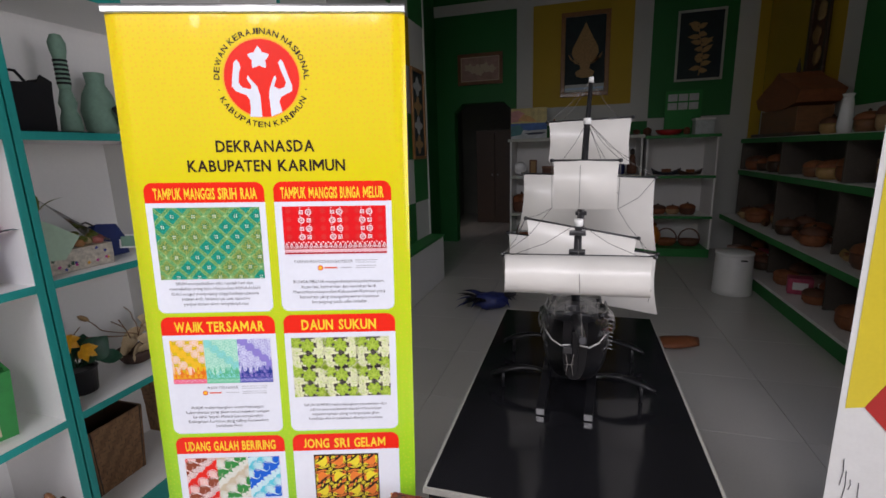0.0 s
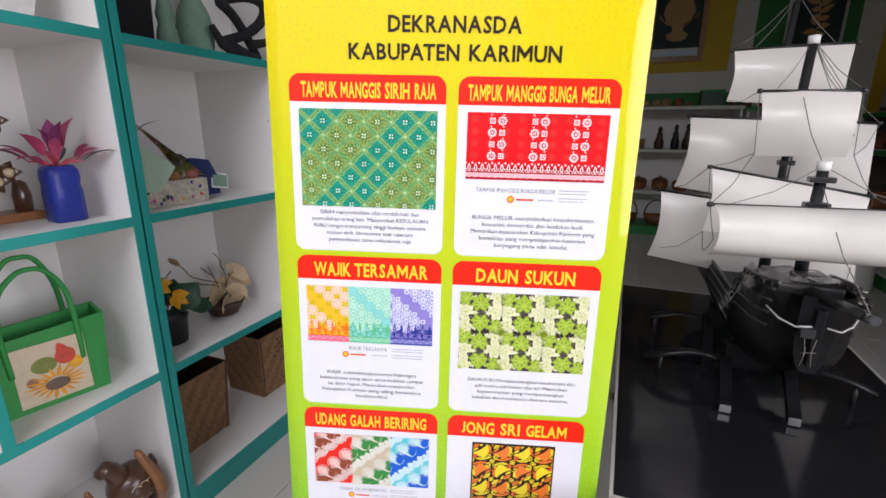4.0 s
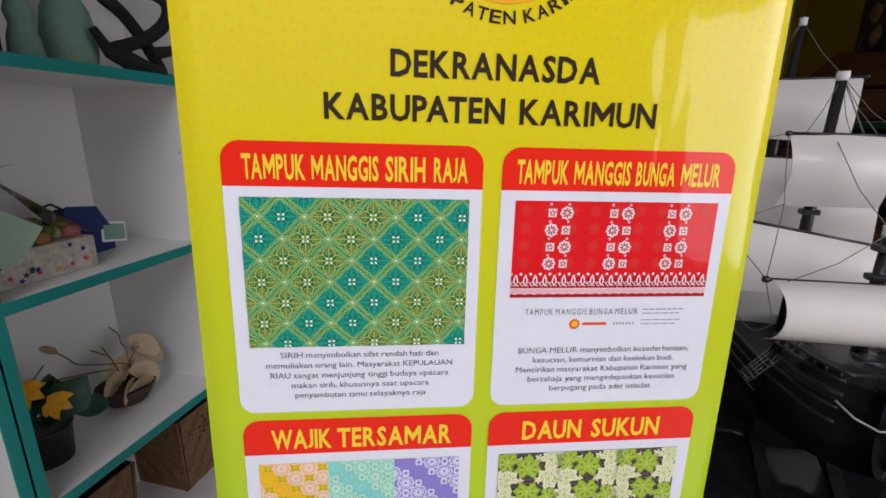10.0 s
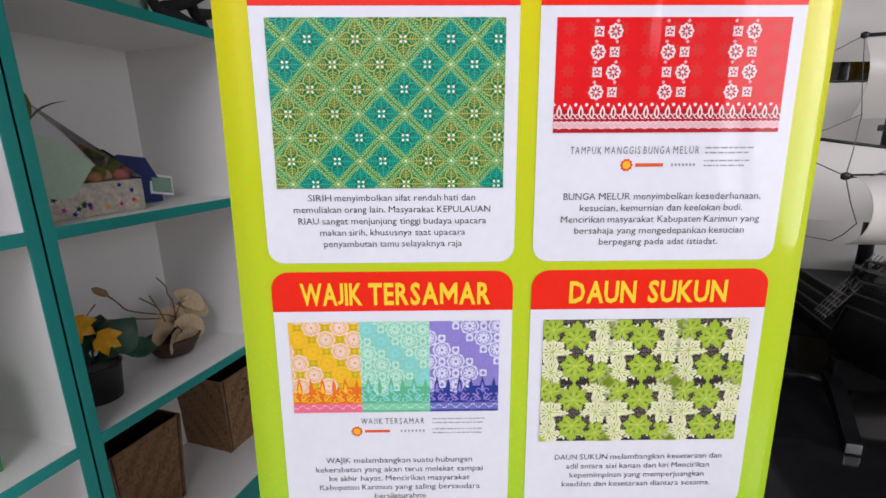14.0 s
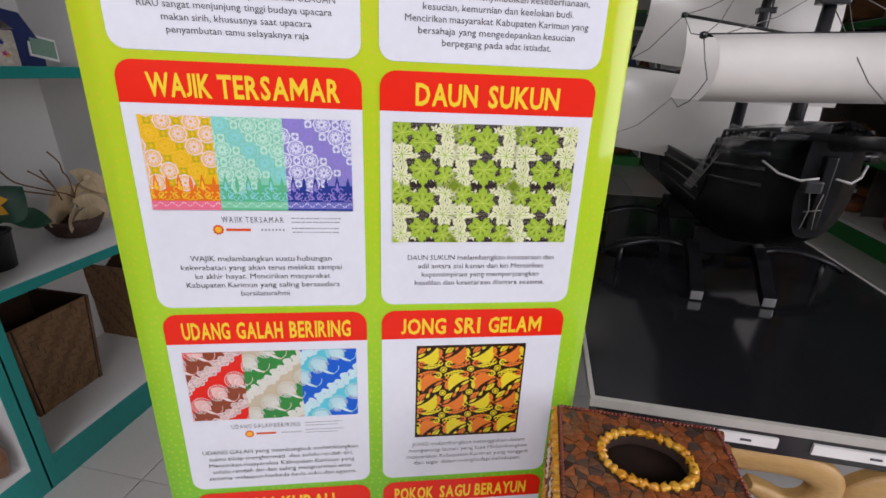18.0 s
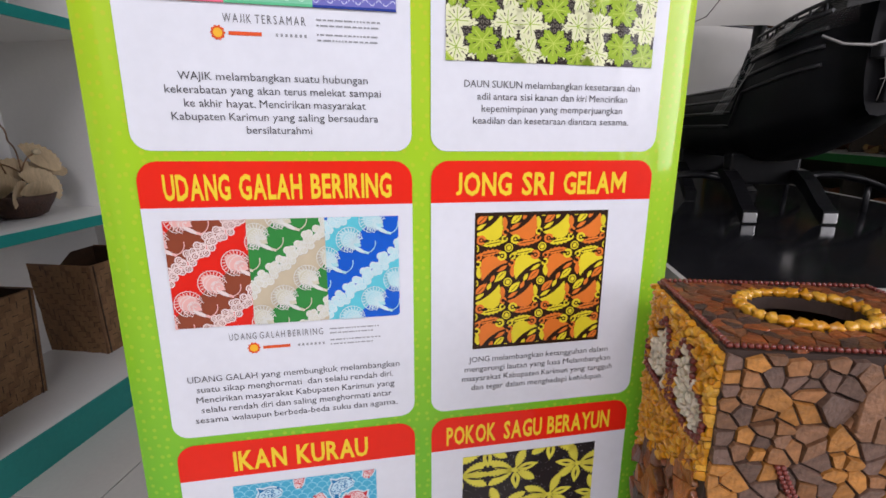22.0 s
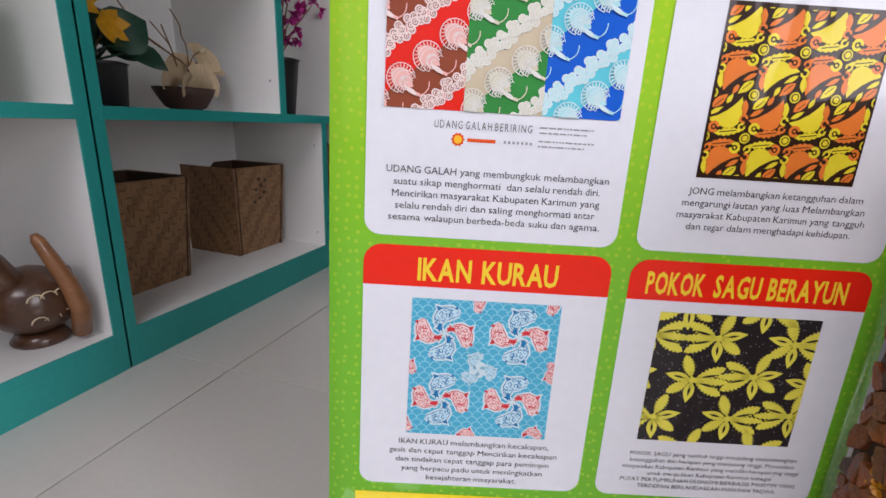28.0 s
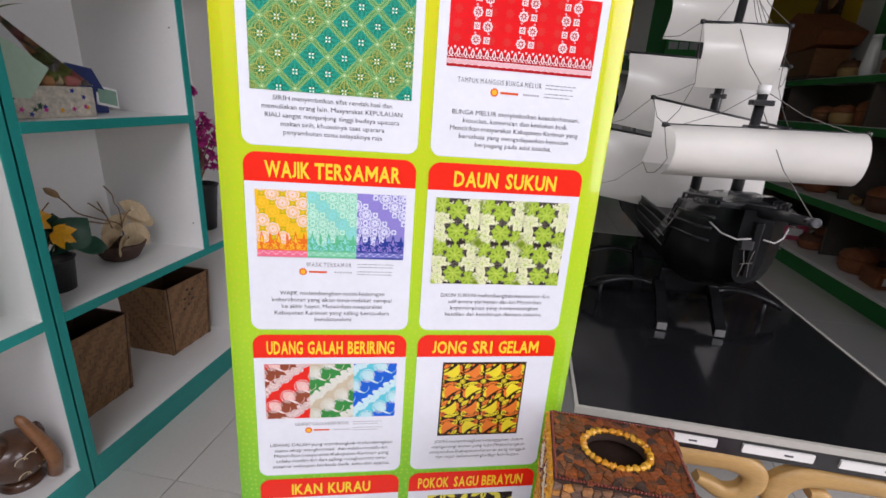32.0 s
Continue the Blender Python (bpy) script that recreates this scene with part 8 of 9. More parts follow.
dsh = thing("standing_dish", "white round dish standing on the rack", "dish", pose(-0.43, 6.45, 1.002, 78))
part("dish", lathe([(.02, .0), (.06, .004), (.085, .016), (.088, .018), (.06, .010), (.02, .006)], 24, (0, 0.088, 0)), CERAMIC, dsh, smooth=True)
part("foot_ring", lathe([(.032, -.006), (.034, -.001), (.030, -.001)], 18, (0, 0.088, 0)), CERAMIC, dsh)
wc = thing("wooden_casket", "long dark wooden casket on the rack", "box", pose(0.01, 6.38, 1.0015))
part("box_body", box(-0.135, 0.135, -0.06, 0.06, 0, 0.085, 0.004), CHESTNUT, wc)
part("lid", box(-0.140, 0.140, -0.065, 0.065, 0.0855, 0.115, 0.008), BROWN_WOOD, wc)
gb = thing("gift_box", "dark green box with a red ribbon on the rack", "box", pose(0.78, 6.34, 1.472))
part("box_body", box(-0.11, 0.11, -0.08, 0.08, 0, 0.15, 0.004), LEAF, gb)
part("lid", box(-0.115, 0.115, -0.085, 0.085, 0.15, 0.175, 0.003), GREENWEAVE, gb)
pl2 = thing("red_plate", "scarlet round dish on the rack top", "dish", pose(1.36, 6.32, 1.452))
part("bowl", lathe([(.06, 0), (.12, .02), (.15, .06), (.14, .062), (.05, .025)], 22), SCARLET, pl2, smooth=True)
part("rim", lathe([(.150, .060), (.158, .066), (.146, .068)], 22), CHESTNUT, pl2, smooth=True)
rngb = random.Random(31)
for k in range(16):
    x = 0.112 * k
    if x < 0.1 or 0.64 < x < 0.92 or 1.2 < x < 1.54 or 1.04 < x < 1.12:
        continue
    s = thing("trinket", "small dark carved trinket on the rack top", "trinket", pose(x, 6.24 + rngb.uniform(0, .2), 1.472 if x < 1.1 else 1.452, 0, 0, rngb.uniform(0, 180)), "trinkets on the rack top")
    h = rngb.uniform(.05, .11)
    part("body", add_blob(bmesh.new(), (0, 0, h * .5), h * .5, (1.2, .9, 1.0), 0, .35, 2, k), rngb.choice(MULTI), s, smooth=True)
    part("base", box(-h * .5, h * .5, -h * .35, h * .35, -0.0005, h * .16, 0.003), DARK_WOOD, s)
# small white-framed cards on a stand against the green panel
cd = thing("card_stand", "stand with small white framed cards on the rack", "card stand", pose(1.52, 6.45, 1.452))
part("board", box(-0.20, 0.20, 0.0, 0.012, 0.0, 0.52), GREENWEAVE, cd)
for i in range(3):
    for j in range(2):
        part("card", box(-0.17 + 0.115 * i, -0.07 + 0.115 * i, -0.008, -0.001, 0.30 + 0.10 * j, 0.38 + 0.10 * j), SKY_GREY, cd, "pale grey card")
tb = thing("storage_tub", "pale translucent tub with a white lid on the rack", "tub", pose(1.72, 6.30, 1.452))
part("tub", box(-0.10, 0.10, -0.09, 0.09, 0, 0.16, 0.01), SKY_GREY, tb)
part("lid", box(-0.108, 0.108, -0.098, 0.098, 0.16, 0.185, 0.005), WHITE, tb)


# framed pictures
def framed(name, label, x0, x1, z0, z1, y, w, fm, inner, mat_w=0.0, cat="picture", at=None):
    """A frame facing -y, the backing on the wall plane y."""
    f = thing(name, label, cat, at)
    part("backing", box(x0 + w * .5, x1 - w * .5, y - 0.012, y - 0.002, z0 + w * .5, z1 - w * .5), inner, f)
    for a, b, c, d in ((x0, x1, z0, z0 + w), (x0, x1, z1 - w, z1)):
        part("frame_rail", box(a, b, y - 0.030, y - 0.004, c, d, 0.005), fm, f)
    for a, b in ((x0, x0 + w), (x1 - w, x1)):
        part("frame_stile", box(a, b, y - 0.029, y - 0.004, z0 + w + 0.0005, z1 - w - 0.0005, 0.005), fm, f)
    if mat_w:
        for a, b, c, d in ((x0 + w, x1 - w, z0 + w, z0 + w + mat_w), (x0 + w, x1 - w, z1 - w - mat_w, z1 - w), (x0 + w, x0 + w + mat_w, z0 + w + mat_w, z1 - w - mat_w), (x1 - w - mat_w, x1 - w, z0 + w + mat_w, z1 - w - mat_w)):
            part("mount_strip", box(a, b, y - 0.016, y - 0.0125, c, d), CANVAS, f)
    return f


YW = YB - 0.006
framed("small_photo_frame", "small brown photo frame standing on the rack", -0.306, -0.206, 1.002, 1.20, 6.48, 0.018, BROWN_WOOD, SAND, cat="photo frame")
p1 = framed("framed_picture", "brown wooden frame with a faded pinkish picture", -1.33, -0.70, 2.24, 2.65, YB - 0.001, 0.045, BROWN_WOOD, ROSE, 0.012)
for k, (x, z, r) in enumerate(((-1.17, 2.47, .06), (-1.07, 2.44, .075), (-0.95, 2.46, .07), (-0.86, 2.44, .06), (-1.02, 2.40, .05))):
    part("flower", add_flat(bmesh.new(), [(x + r * (1 + .22 * math.cos(5 * t)) * math.cos(t), z + r * .8 * (1 + .22 * math.cos(5 * t)) * math.sin(t)) for t in [2 * math.pi * i / 30 for i in range(30)]], YB - 0.015 - 0.0004 * k, 0, YB - 0.0125), CANVAS, p1, "cream flower shape")
p2 = framed("framed_picture", "gold-brown frame with a sand-coloured leaf mountain emblem", 0.066, 0.669, 2.0, 3.03, YW, 0.055, GOLD_FRAME, NIGHT)
cx, zc = 0.37, 2.2
leafp = [(0, .70), (.05, .60), (.10, .50), (.155, .40), (.165, .33), (.13, .25), (.07, .21), (.055, .14), (.12, .10), (.10, .05), (.04, .03)]
part("leaf_emblem", add_flat(bmesh.new(), [(cx + x, zc + z) for x, z in leafp] + [(cx - x, zc + z) for x, z in leafp[:0:-1]], YW - 0.022, 0, YW - 0.0125), SAND, p2, "sand-coloured leaf emblem")
for s in (-1, 1):
    part("scroll", add_flat(bmesh.new(), [(cx + s * x, zc + z) for x, z in ((.13, .25), (.19, .27), (.21, .33), (.185, .30), (.12, .21), (.06, .19))], YW - 0.020, 0, YW - 0.0125), SAND, p2)
part("picture_foot", box(0.125, 0.61, YW - 0.016, YW - 0.0125, 2.06, 2.15), SKY_GREY, p2, "white and blue strip")
part("picture_foot", box(0.125, 0.61, YW - 0.018, YW - 0.0162, 2.085, 2.11), ICE, p2, "pale blue strip")
p3 = framed("framed_picture", "thin pale frame with a gold plant on black", 1.435, 1.96, 2.10, 2.91, YW, 0.026, PALE_FRAME, NIGHT)
rngb = random.Random(7)
for k in range(16):
    t = k / 15
    s = -1 if k % 2 else 1
    b = (1.70 + 0.03 * math.sin(5 * t), YW - 0.016, 2.22 + 0.52 * t)
    part("gold_leaf", add_leaf(bmesh.new(), b, (b[0] + s * rngb.uniform(.08, .14), YW - 0.018, b[2] + rngb.uniform(-.03, .1)), 0.06, 0.002, 0, .05, 5, (0, -1, 0)), SAND, p3)
part("gold_stem", tube([(1.70 + 0.03 * math.sin(5 * t), YW - 0.017, 2.16 + 0.60 * t) for t in [i / 8 for i in range(9)]], 0.006, 6), SAND, p3)
# tall dark hanging on the side panel, two on the pier
p4 = framed("wall_hanging", "tall dark carved hanging on the yellow panel", -0.19, 0.19, 1.93, 3.1, 0.0, 0.05, DARK_WOOD, CHESTNUT, at=pose(XR - 0.006, 5.42, 0, 0, 0, -90))
for k in range(5):
    part("carved_flower", add_blob(bmesh.new(), (0.03 * (-1) ** k, -0.016, 2.1 + 0.19 * k), 0.075, (1, .2, 1.1), 0, .5, 2, k), SAND, p4, "sand-coloured carving")
for k, (yc, w) in enumerate(((3.95, .40), (4.48, .36))):
    ph = framed("wall_hanging", "dark framed batik hanging on the chequered pier", -w / 2, w / 2, 1.28, 2.12, 0.0, 0.03, SLATE if k == 0 else GOLD_FRAME, NIGHT, at=pose(XP + 0.006, yc, 0, 0, 0, 90))
    for j in range(4):
        part("batik_motif", add_flat(bmesh.new(), [(0.09 * math.cos(t) * (1 + .3 * math.cos(4 * t)), 1.42 + .18 * j + 0.07 * math.sin(t) * (1 + .3 * math.cos(4 * t))) for t in [2 * math.pi * i / 24 for i in range(24)]], -0.0145, 0, -0.0125), [SKY_GREY, SAND][(j + k) % 2], ph)


# ---- shelving along the other side wall ----
SX = 1.92
sr = thing("side_shelf", "long white shelving with green edges full of wares", "shelf")
part("plinth", box(SX, XR - 0.01, 2.9, 6.05, 0, 0.11), GREEN_CLOTH, sr, "green painted plinth")
# backing added to make the bay darker; the uprights share its colour
part("back_panel", box(XR - 0.03, XR - 0.011, 2.9, 6.05, 0.14, 1.355), UMBER, sr, "dark brown backing added to darken the shelving")
part("base_board", box(SX - 0.012, XR - 0.01, 2.89, 6.06, 0.11, 0.135, 0.003), WHITE, sr)
for z, x in ((0.55, SX), (1.05, SX + 0.14)):
    part("shelf_board", box(x, XR - 0.031, 2.9, 6.05, z - 0.022, z), WHITE, sr)
    part("edge_strip", box(x - 0.008, x - 0.0005, 2.9, 6.05, z - 0.055, z - 0.004, 0.001), GREEN_CLOTH, sr, "green edge strip")
part("top_board", box(SX + 0.14, XR - 0.01, 2.9, 6.05, 1.36, 1.385), WHITE, sr)
part("edge_strip", box(SX + 0.132, SX + 0.1395, 2.9, 6.05, 1.335, 1.38, 0.001), GREEN_CLOTH, sr, "green edge strip")
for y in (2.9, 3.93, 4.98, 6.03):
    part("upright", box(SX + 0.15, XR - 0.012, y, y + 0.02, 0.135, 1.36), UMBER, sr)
rngs = random.Random(12)
for lev, (z, x, n) in enumerate(((0.135, 2.08, 12), (0.55, 2.10, 13), (1.05, 2.20, 12))):
    for k in range(2 * n):
        y = 3.05 + (5.9 - 3.05) * (k % n) / (n - 1) + (0.09 if k >= n else 0)
        x = (2.08, 2.08, 2.18)[lev] + (0.16 if k >= n else 0)
        if y > 5.92:
            continue
        if min(abs(y - q - 0.01) for q in (3.93, 4.98)) < 0.13:
            continue
        if lev == 0 and k % 2:
            pk = thing("wrapped_pack", "pink and red wrapped handicraft pack on the shelf", "package", pose(x, y, z, 0, 0, rngs.uniform(-25, 25)), "wrapped packs on the side shelf")
            w, d, h = rngs.uniform(.07, .1), rngs.uniform(.06, .09), rngs.uniform(.06, .14)
            part("wrap", box(-w, w, -d, d, 0, h, 0.012), rngs.choice([RASPBERRY, ROSE, RUST]), pk)
            part("label", box(-w * .6, w * .6, -d - 0.0012, -d + 0.001, h * .3, h * .75), PAPER, pk, "white paper label")
        elif lev == 1 and k % 3 == 0:
            carved_boat(x, y, z, rngs.uniform(.2, .26), rngs.choice([RUST, BROWN_WOOD, TAN_WOOD]), 80 + rngs.uniform(-15, 15))
        elif lev == 2 and k % n < 3:
            b = thing("woven_basket", "tan woven basket with dark bands on the shelf", "basket", pose(x, y, z), "tan woven baskets")
            part("body", lathe([(.08, 0), (.10, .05), (.105, .17), (.095, .17), (.08, .03)], 18), STRAW, b, smooth=True)
            for q in (.05, .12):
                part("band", lathe([(.1035 + .01 * (q - .05), q), (.108 + .01 * (q - .05), q + .004), (.108 + .01 * (q - .05), q + .02), (.1035, q + .024)], 18, close=False), CHESTNUT, b, "dark woven band")
        else:
            lidded_basket(x, y, z, rngs.uniform(.075, .105), rngs.uniform(.12, .19), rngs.choice(MULTI), 100 + lev * 20 + k)
# a large house model on top, with small wares beside it
hm = thing("model_house", "large brown wooden model house with a curved roof", "model house", pose(2.2, 5.2, 1.385, 0, 0, 90))
part("base", box(-0.48, 0.48, -0.19, 0.17, 0, 0.03, 0.004), DARK_WOOD, hm)
part("house_body", box(-0.40, 0.40, -0.14, 0.12, 0.03, 0.24), BROWN_WOOD, hm)
for x in (-0.28, -0.09, 0.1, 0.29):
    part("window", box(x - 0.05, x + 0.05, -0.146, -0.1395, 0.09, 0.19), DARK_WOOD, hm)
bm = bmesh.new()
prof = [(-.50, .36), (-.42, .27), (-.2, .235), (.2, .235), (.42, .27), (.50, .36), (.30, .44), (.12, .50), (0, .56), (-.12, .50), (-.30, .44)]
add_flat(bm, [(x, z) for x, z in prof], -0.17, 0, 0.15)
part("roof", bm, RUST, hm, "rust-brown gabled roof")
part("finial", lathe([(.012, .55), (.02, .58), (.006, .66), (.001, .69)], 10), DARK_WOOD, hm)
for k, y in enumerate((3.1, 3.3, 3.55, 3.8, 4.05, 4.3, 4.52)):
    if k == 5:
        v = thing("white_vase", "tall slim white vase on the side shelf", "vase", pose(2.2, y, 1.385))
        part("body", lathe([(.04, 0), (.05, .05), (.04, .2), (.03, .26)], 16), CERAMIC, v, smooth=True)
        part("lip", lathe([(.03, .258), (.04, .28), (.034, .282), (.026, .262)], 16), CERAMIC, v, smooth=True)
    else:
        lidded_basket(2.22, y, 1.385, .08, rngs.uniform(.12, .2), rngs.choice(MULTI), 300 + k)

# ---- on the floor ----
st = thing("round_stool", "white plastic drum stool on the floor", "stool", pose(1.71, 4.72, 0))
part("body", lathe([(.150, 0), (.160, .004), (.157, .05), (.148, .355), (.146, .36)], 36), STOOL_WHITE, st, smooth=True)
part("seat", lathe([(.150, .360), (.154, .366), (.154, .378), (.148, .386), (.06, .389), (.01, .389)], 36), STOOL_WHITE, st, smooth=True)
part("grip_slot", box(0.01, 0.06, -0.158, -0.140, 0.325, 0.338, 0.002), BLACK, st, "dark hand slot")
bd = thing("bird_ornament", "indigo and black feathered bird ornament lying on the floor", "ornament", pose(-0.36, 3.85, 0, 0, 0, 12))
part("body", add_blob(bmesh.new(), (0, 0, 0.075), 0.12, (1.25, .8, .62), 0, .25, 3, 4), INDIGO, bd, smooth=True)
part("head", add_blob(bmesh.new(), (0.17, -0.02, 0.15), 0.045, (1.2, .9, 1), 0, .15, 2, 5), SMOKE, bd, smooth=True)
rngs = random.Random(3)
for k in range(22):
    a = math.pi * (0.62 + 0.76 * k / 21)
    l = rngs.uniform(.17, .27)
    part("feather", add_leaf(bmesh.new(), (-0.02 + .05 * math.cos(a), .05 * math.sin(a), 0.06), (-0.02 + l * math.cos(a) * 1.15, l * math.sin(a), rngs.uniform(.012, .15)), .055, .03, 0, .2, 5), rngs.choice([INDIGO, SMOKE, SMOKE]), bd)
for k in range(6):
    part("feather", add_leaf(bmesh.new(), (0.06, 0, 0.10), (0.16 + .02 * k, -.1 + .045 * k, rngs.uniform(.03, .12)), .05, .03, 0, .2, 5), rngs.choice([INDIGO, SMOKE]), bd)
cp = thing("carved_fish", "flat rust-brown carved piece lying on the floor", "carving", pose(1.0, 3.35, 0, 0, 0, 25))
part("body", add_blob(bmesh.new(), (0, 0, 0.035), 0.14, (1.2, .6, .25), 0, .3, 2, 8), RUST, cp, smooth=True)
part("tail", add_leaf(bmesh.new(), (-.13, 0, .03), (-.26, .03, .015), .12, .01, 0, .1), BROWN_WOOD, cp)
# the back room: a dark cupboard and a chair seen through the doorway
cb = thing("cupboard", "dark wooden cupboard in the back room", "cupboard", pose(-1.15, 8.6, 0))
part("body", box(-0.35, 0.35, 0.0, 0.45, 0, 1.7, 0.006), DARK_WOOD, cb)
for s in (-1, 1):
    d = part("cupboard_door", box(min(s * .005, s * .335), max(s * .005, s * .335), -0.022, -0.001, 0.06, 1.64, 0.004), DARK_WOOD, cb)
    part("knob", add_blob(bmesh.new(), (s * .05, -0.034, 0.9), 0.014), ALU, d)

# ---- second roll-up banner, seen edge on beside the table ----
b2 = thing("rollup_banner", "second roll-up banner with a yellow and red print", "banner", pose(1.40, 1.615, 0, 0, 0, -8))
RED_PRINT = surface("red_printed_vinyl", (0.52, 0.025, 0.020), 0.3, var=0.05, scale=4, coat=0.2)
YEL_PRINT = surface("yellow_printed_vinyl", (0.78, 0.62, 0.03), 0.3, var=0.05, scale=4, coat=0.2)
part("sheet", box(-0.30, 0.30, 0, 0.0012, 0.10, 1.62), PAPER, b2, "white vinyl sheet with a narrow margin")
part("print_field", add_flat(bmesh.new(), [(-0.285, 0.566), (0.296, 0.73), (0.296, 1.60), (-0.285, 1.60)], -0.0012, y_back=-0.0003), YEL_PRINT, b2, "yellow printed field")
part("print_field", add_flat(bmesh.new(), [(-0.242, 0.578), (-0.05, 0.36), (0.296, 0.22), (0.296, 0.86), (0.06, 0.82), (-0.205, 0.656)], -0.0022, y_back=-0.0013), RED_PRINT, b2, "red printed wedge")
for x, z0, z1 in ((-0.268, 0.31, 0.40), (-0.258, 0.26, 0.36), (-0.246, 0.30, 0.335), (-0.225, 0.20, 0.33)):
    part("print_stroke", tube([(x, -0.0008, z0), (x + 0.004, -0.0008, (z0 + z1) / 2), (x + 0.001, -0.0008, z1)], 0.0012, 5), GREYINK, b2, "thin grey printed stroke")
part("cassette", box(-0.315, 0.315, -0.05, 0.04, 0.012, 0.10, 0.012), ALU, b2)
for x in (-0.24, 0.24):
    part("foot", box(x - 0.02, x + 0.02, -0.14, 0.14, 0, 0.012, 0.003), ALU, b2)
part("pole", tube([(0, 0.03, 0.09), (0, 0.014, 1.62)], 0.008, 10), ALU, b2)
part("top_rail", box(-0.305, 0.305, -0.008, 0.012, 1.60, 1.625, 0.003), ALU, b2)

# ---- flower pot between the banner and the table ----
fp = thing("potted_flower", "small pot of magenta paper flowers with green buds", "plant", pose(0.285, 0.945, 0))
part("pot", lathe([(.055, 0), (.06, .01), (.075, .22), (.078, .26), (.070, .26), (.060, .05)], 22), BLACKPOT, fp, smooth=True)
part("soil", lathe([(.069, .235), (.05, .242), (.005, .246)], 20), TWIG, fp)
rngs = random.Random(21)
for k in range(18):
    a, e = 2.4 * k, rngs.uniform(.5, 1.3)
    tip = Vector((.075 * math.cos(a) * math.cos(e), .06 * math.sin(a) * math.cos(e), .34 + .085 * math.sin(e)))
    part("stem", tube([(0, 0, .24), (tip.x * .5, tip.y * .5, .31), tip], [.003, .0025, .002], 6), OLIVE, fp)
    for j in range(4):
        b = 2 * math.pi * j / 4 + k
        part("petal", add_leaf(bmesh.new(), tip, tip + Vector((.034 * math.cos(b), .034 * math.sin(b), .014)), .024, .006), rngs.choice([MAGENTA, PLUM, MAGENTA]), fp)
for k in range(8):
    a = 2.4 * k + 1
    part("bud", add_blob(bmesh.new(), (.055 * math.cos(a), .045 * math.sin(a), .40 + .012 * (k % 4)), .010, (.8, .8, 1.5)), OLIVE, fp, "green bud", smooth=True)

# ---- box covered in bark and shell mosaic ----
BX0, BX1, BY0, BY1, BZ = -0.052, 0.152, 0.846, 1.004, 0.566
BARK = [surface("bark_brown", (0.165, 0.062, 0.026), 0.42, var=0.55, scale=75, bump=0.7, bscale=240, each=0.3, coat=0.15),
        surface("bark_grey", (0.062, 0.034, 0.026), 0.45, var=0.5, scale=75, bump=0.7, bscale=240, each=0.3, coat=0.15),
        surface("bark_orange", (0.33, 0.110, 0.020), 0.40, var=0.5, scale=75, bump=0.7, bscale=240, each=0.3, coat=0.15),
        surface("bark_rust", (0.21, 0.056, 0.015), 0.40, var=0.5, scale=75, bump=0.7, bscale=240, each=0.3, coat=0.15)]
AMBER = surface("amber_shell_chips", (0.58, 0.25, 0.010), 0.28, var=0.35, scale=90, bump=0.3, bscale=300, coat=0.3)
AMBER2 = surface("yellow_shell_chips", (0.66, 0.34, 0.028), 0.28, var=0.3, scale=90, bump=0.3, bscale=300, coat=0.3)
BEAD = surface("dark_red_beads", (0.15, 0.020, 0.012), 0.4, var=0.3, scale=80, coat=0.3)
SHELL = surface("cream_shell_chips", (0.66, 0.60, 0.48), 0.45, var=0.2, scale=90, bump=0.3, bscale=300)
GLUE = surface("dark_brown_board", (0.035, 0.018, 0.012), 0.7, var=0.3, scale=30, bump=0.3)

BOX = thing("mosaic_box", "square box covered in bark and shell mosaic with an oval opening", "box")
HC, HRX, HRY = ((BX0 + BX1) / 2, (BY0 + BY1) / 2 + 0.006), 0.047, 0.036
bm = bmesh.new()
n = 48
outer, inner = [], []
for k in range(n):
    a = 2 * math.pi * k / n
    c, s = math.cos(a), math.sin(a)
    t = min((BX1 - BX0) / 2 / max(abs(c), 1e-6), (BY1 - BY0) / 2 / max(abs(s), 1e-6))
    outer.append(((BX0 + BX1) / 2 + c * t, (BY0 + BY1) / 2 + s * t))
    inner.append((HC[0] + HRX * c, HC[1] + HRY * s))
vo, vi = [bm.verts.new((*p, BZ)) for p in outer], [bm.verts.new((*p, BZ)) for p in inner]
vl = [bm.verts.new((*p, BZ - 0.012)) for p in inner]
vb = [bm.verts.new((*p, 0.0)) for p in outer]
vi2 = [bm.verts.new((BX0 + 0.008 + (x - BX0) * (BX1 - BX0 - 0.016) / (BX1 - BX0), BY0 + 0.008 + (y - BY0) * (BY1 - BY0 - 0.016) / (BY1 - BY0), BZ - 0.012)) for x, y in outer]
vi3 = [bm.verts.new((v.co.x, v.co.y, 0.02)) for v in vi2]
for k in range(n):
    j = (k + 1) % n
    for a, b in ((vo, vi), (vi, vl), (vb, vo), (vl, vi2), (vi2, vi3)):
        bm.faces.new((a[k], a[j], b[j], b[k]))
bm.faces.new(vi3)
bm.faces.new(vb[::-1])
part("carcass", bm, GLUE, BOX, "dark brown board carcass")


def cut(poly, px, py, nx, ny):
    """Keeps the side of a polygon where (p - (px, py)) . (nx, ny) <= 0."""
    out = []
    for i, p in enumerate(poly):
        q = poly[i - 1]
        a, b = (p[0] - px) * nx + (p[1] - py) * ny, (q[0] - px) * nx + (q[1] - py) * ny
        if (a <= 0) != (b <= 0):
            t = b / (b - a)
            out.append((q[0] + t * (p[0] - q[0]), q[1] + t * (p[1] - q[1])))
        if a <= 0:
            out.append(p)
    return out


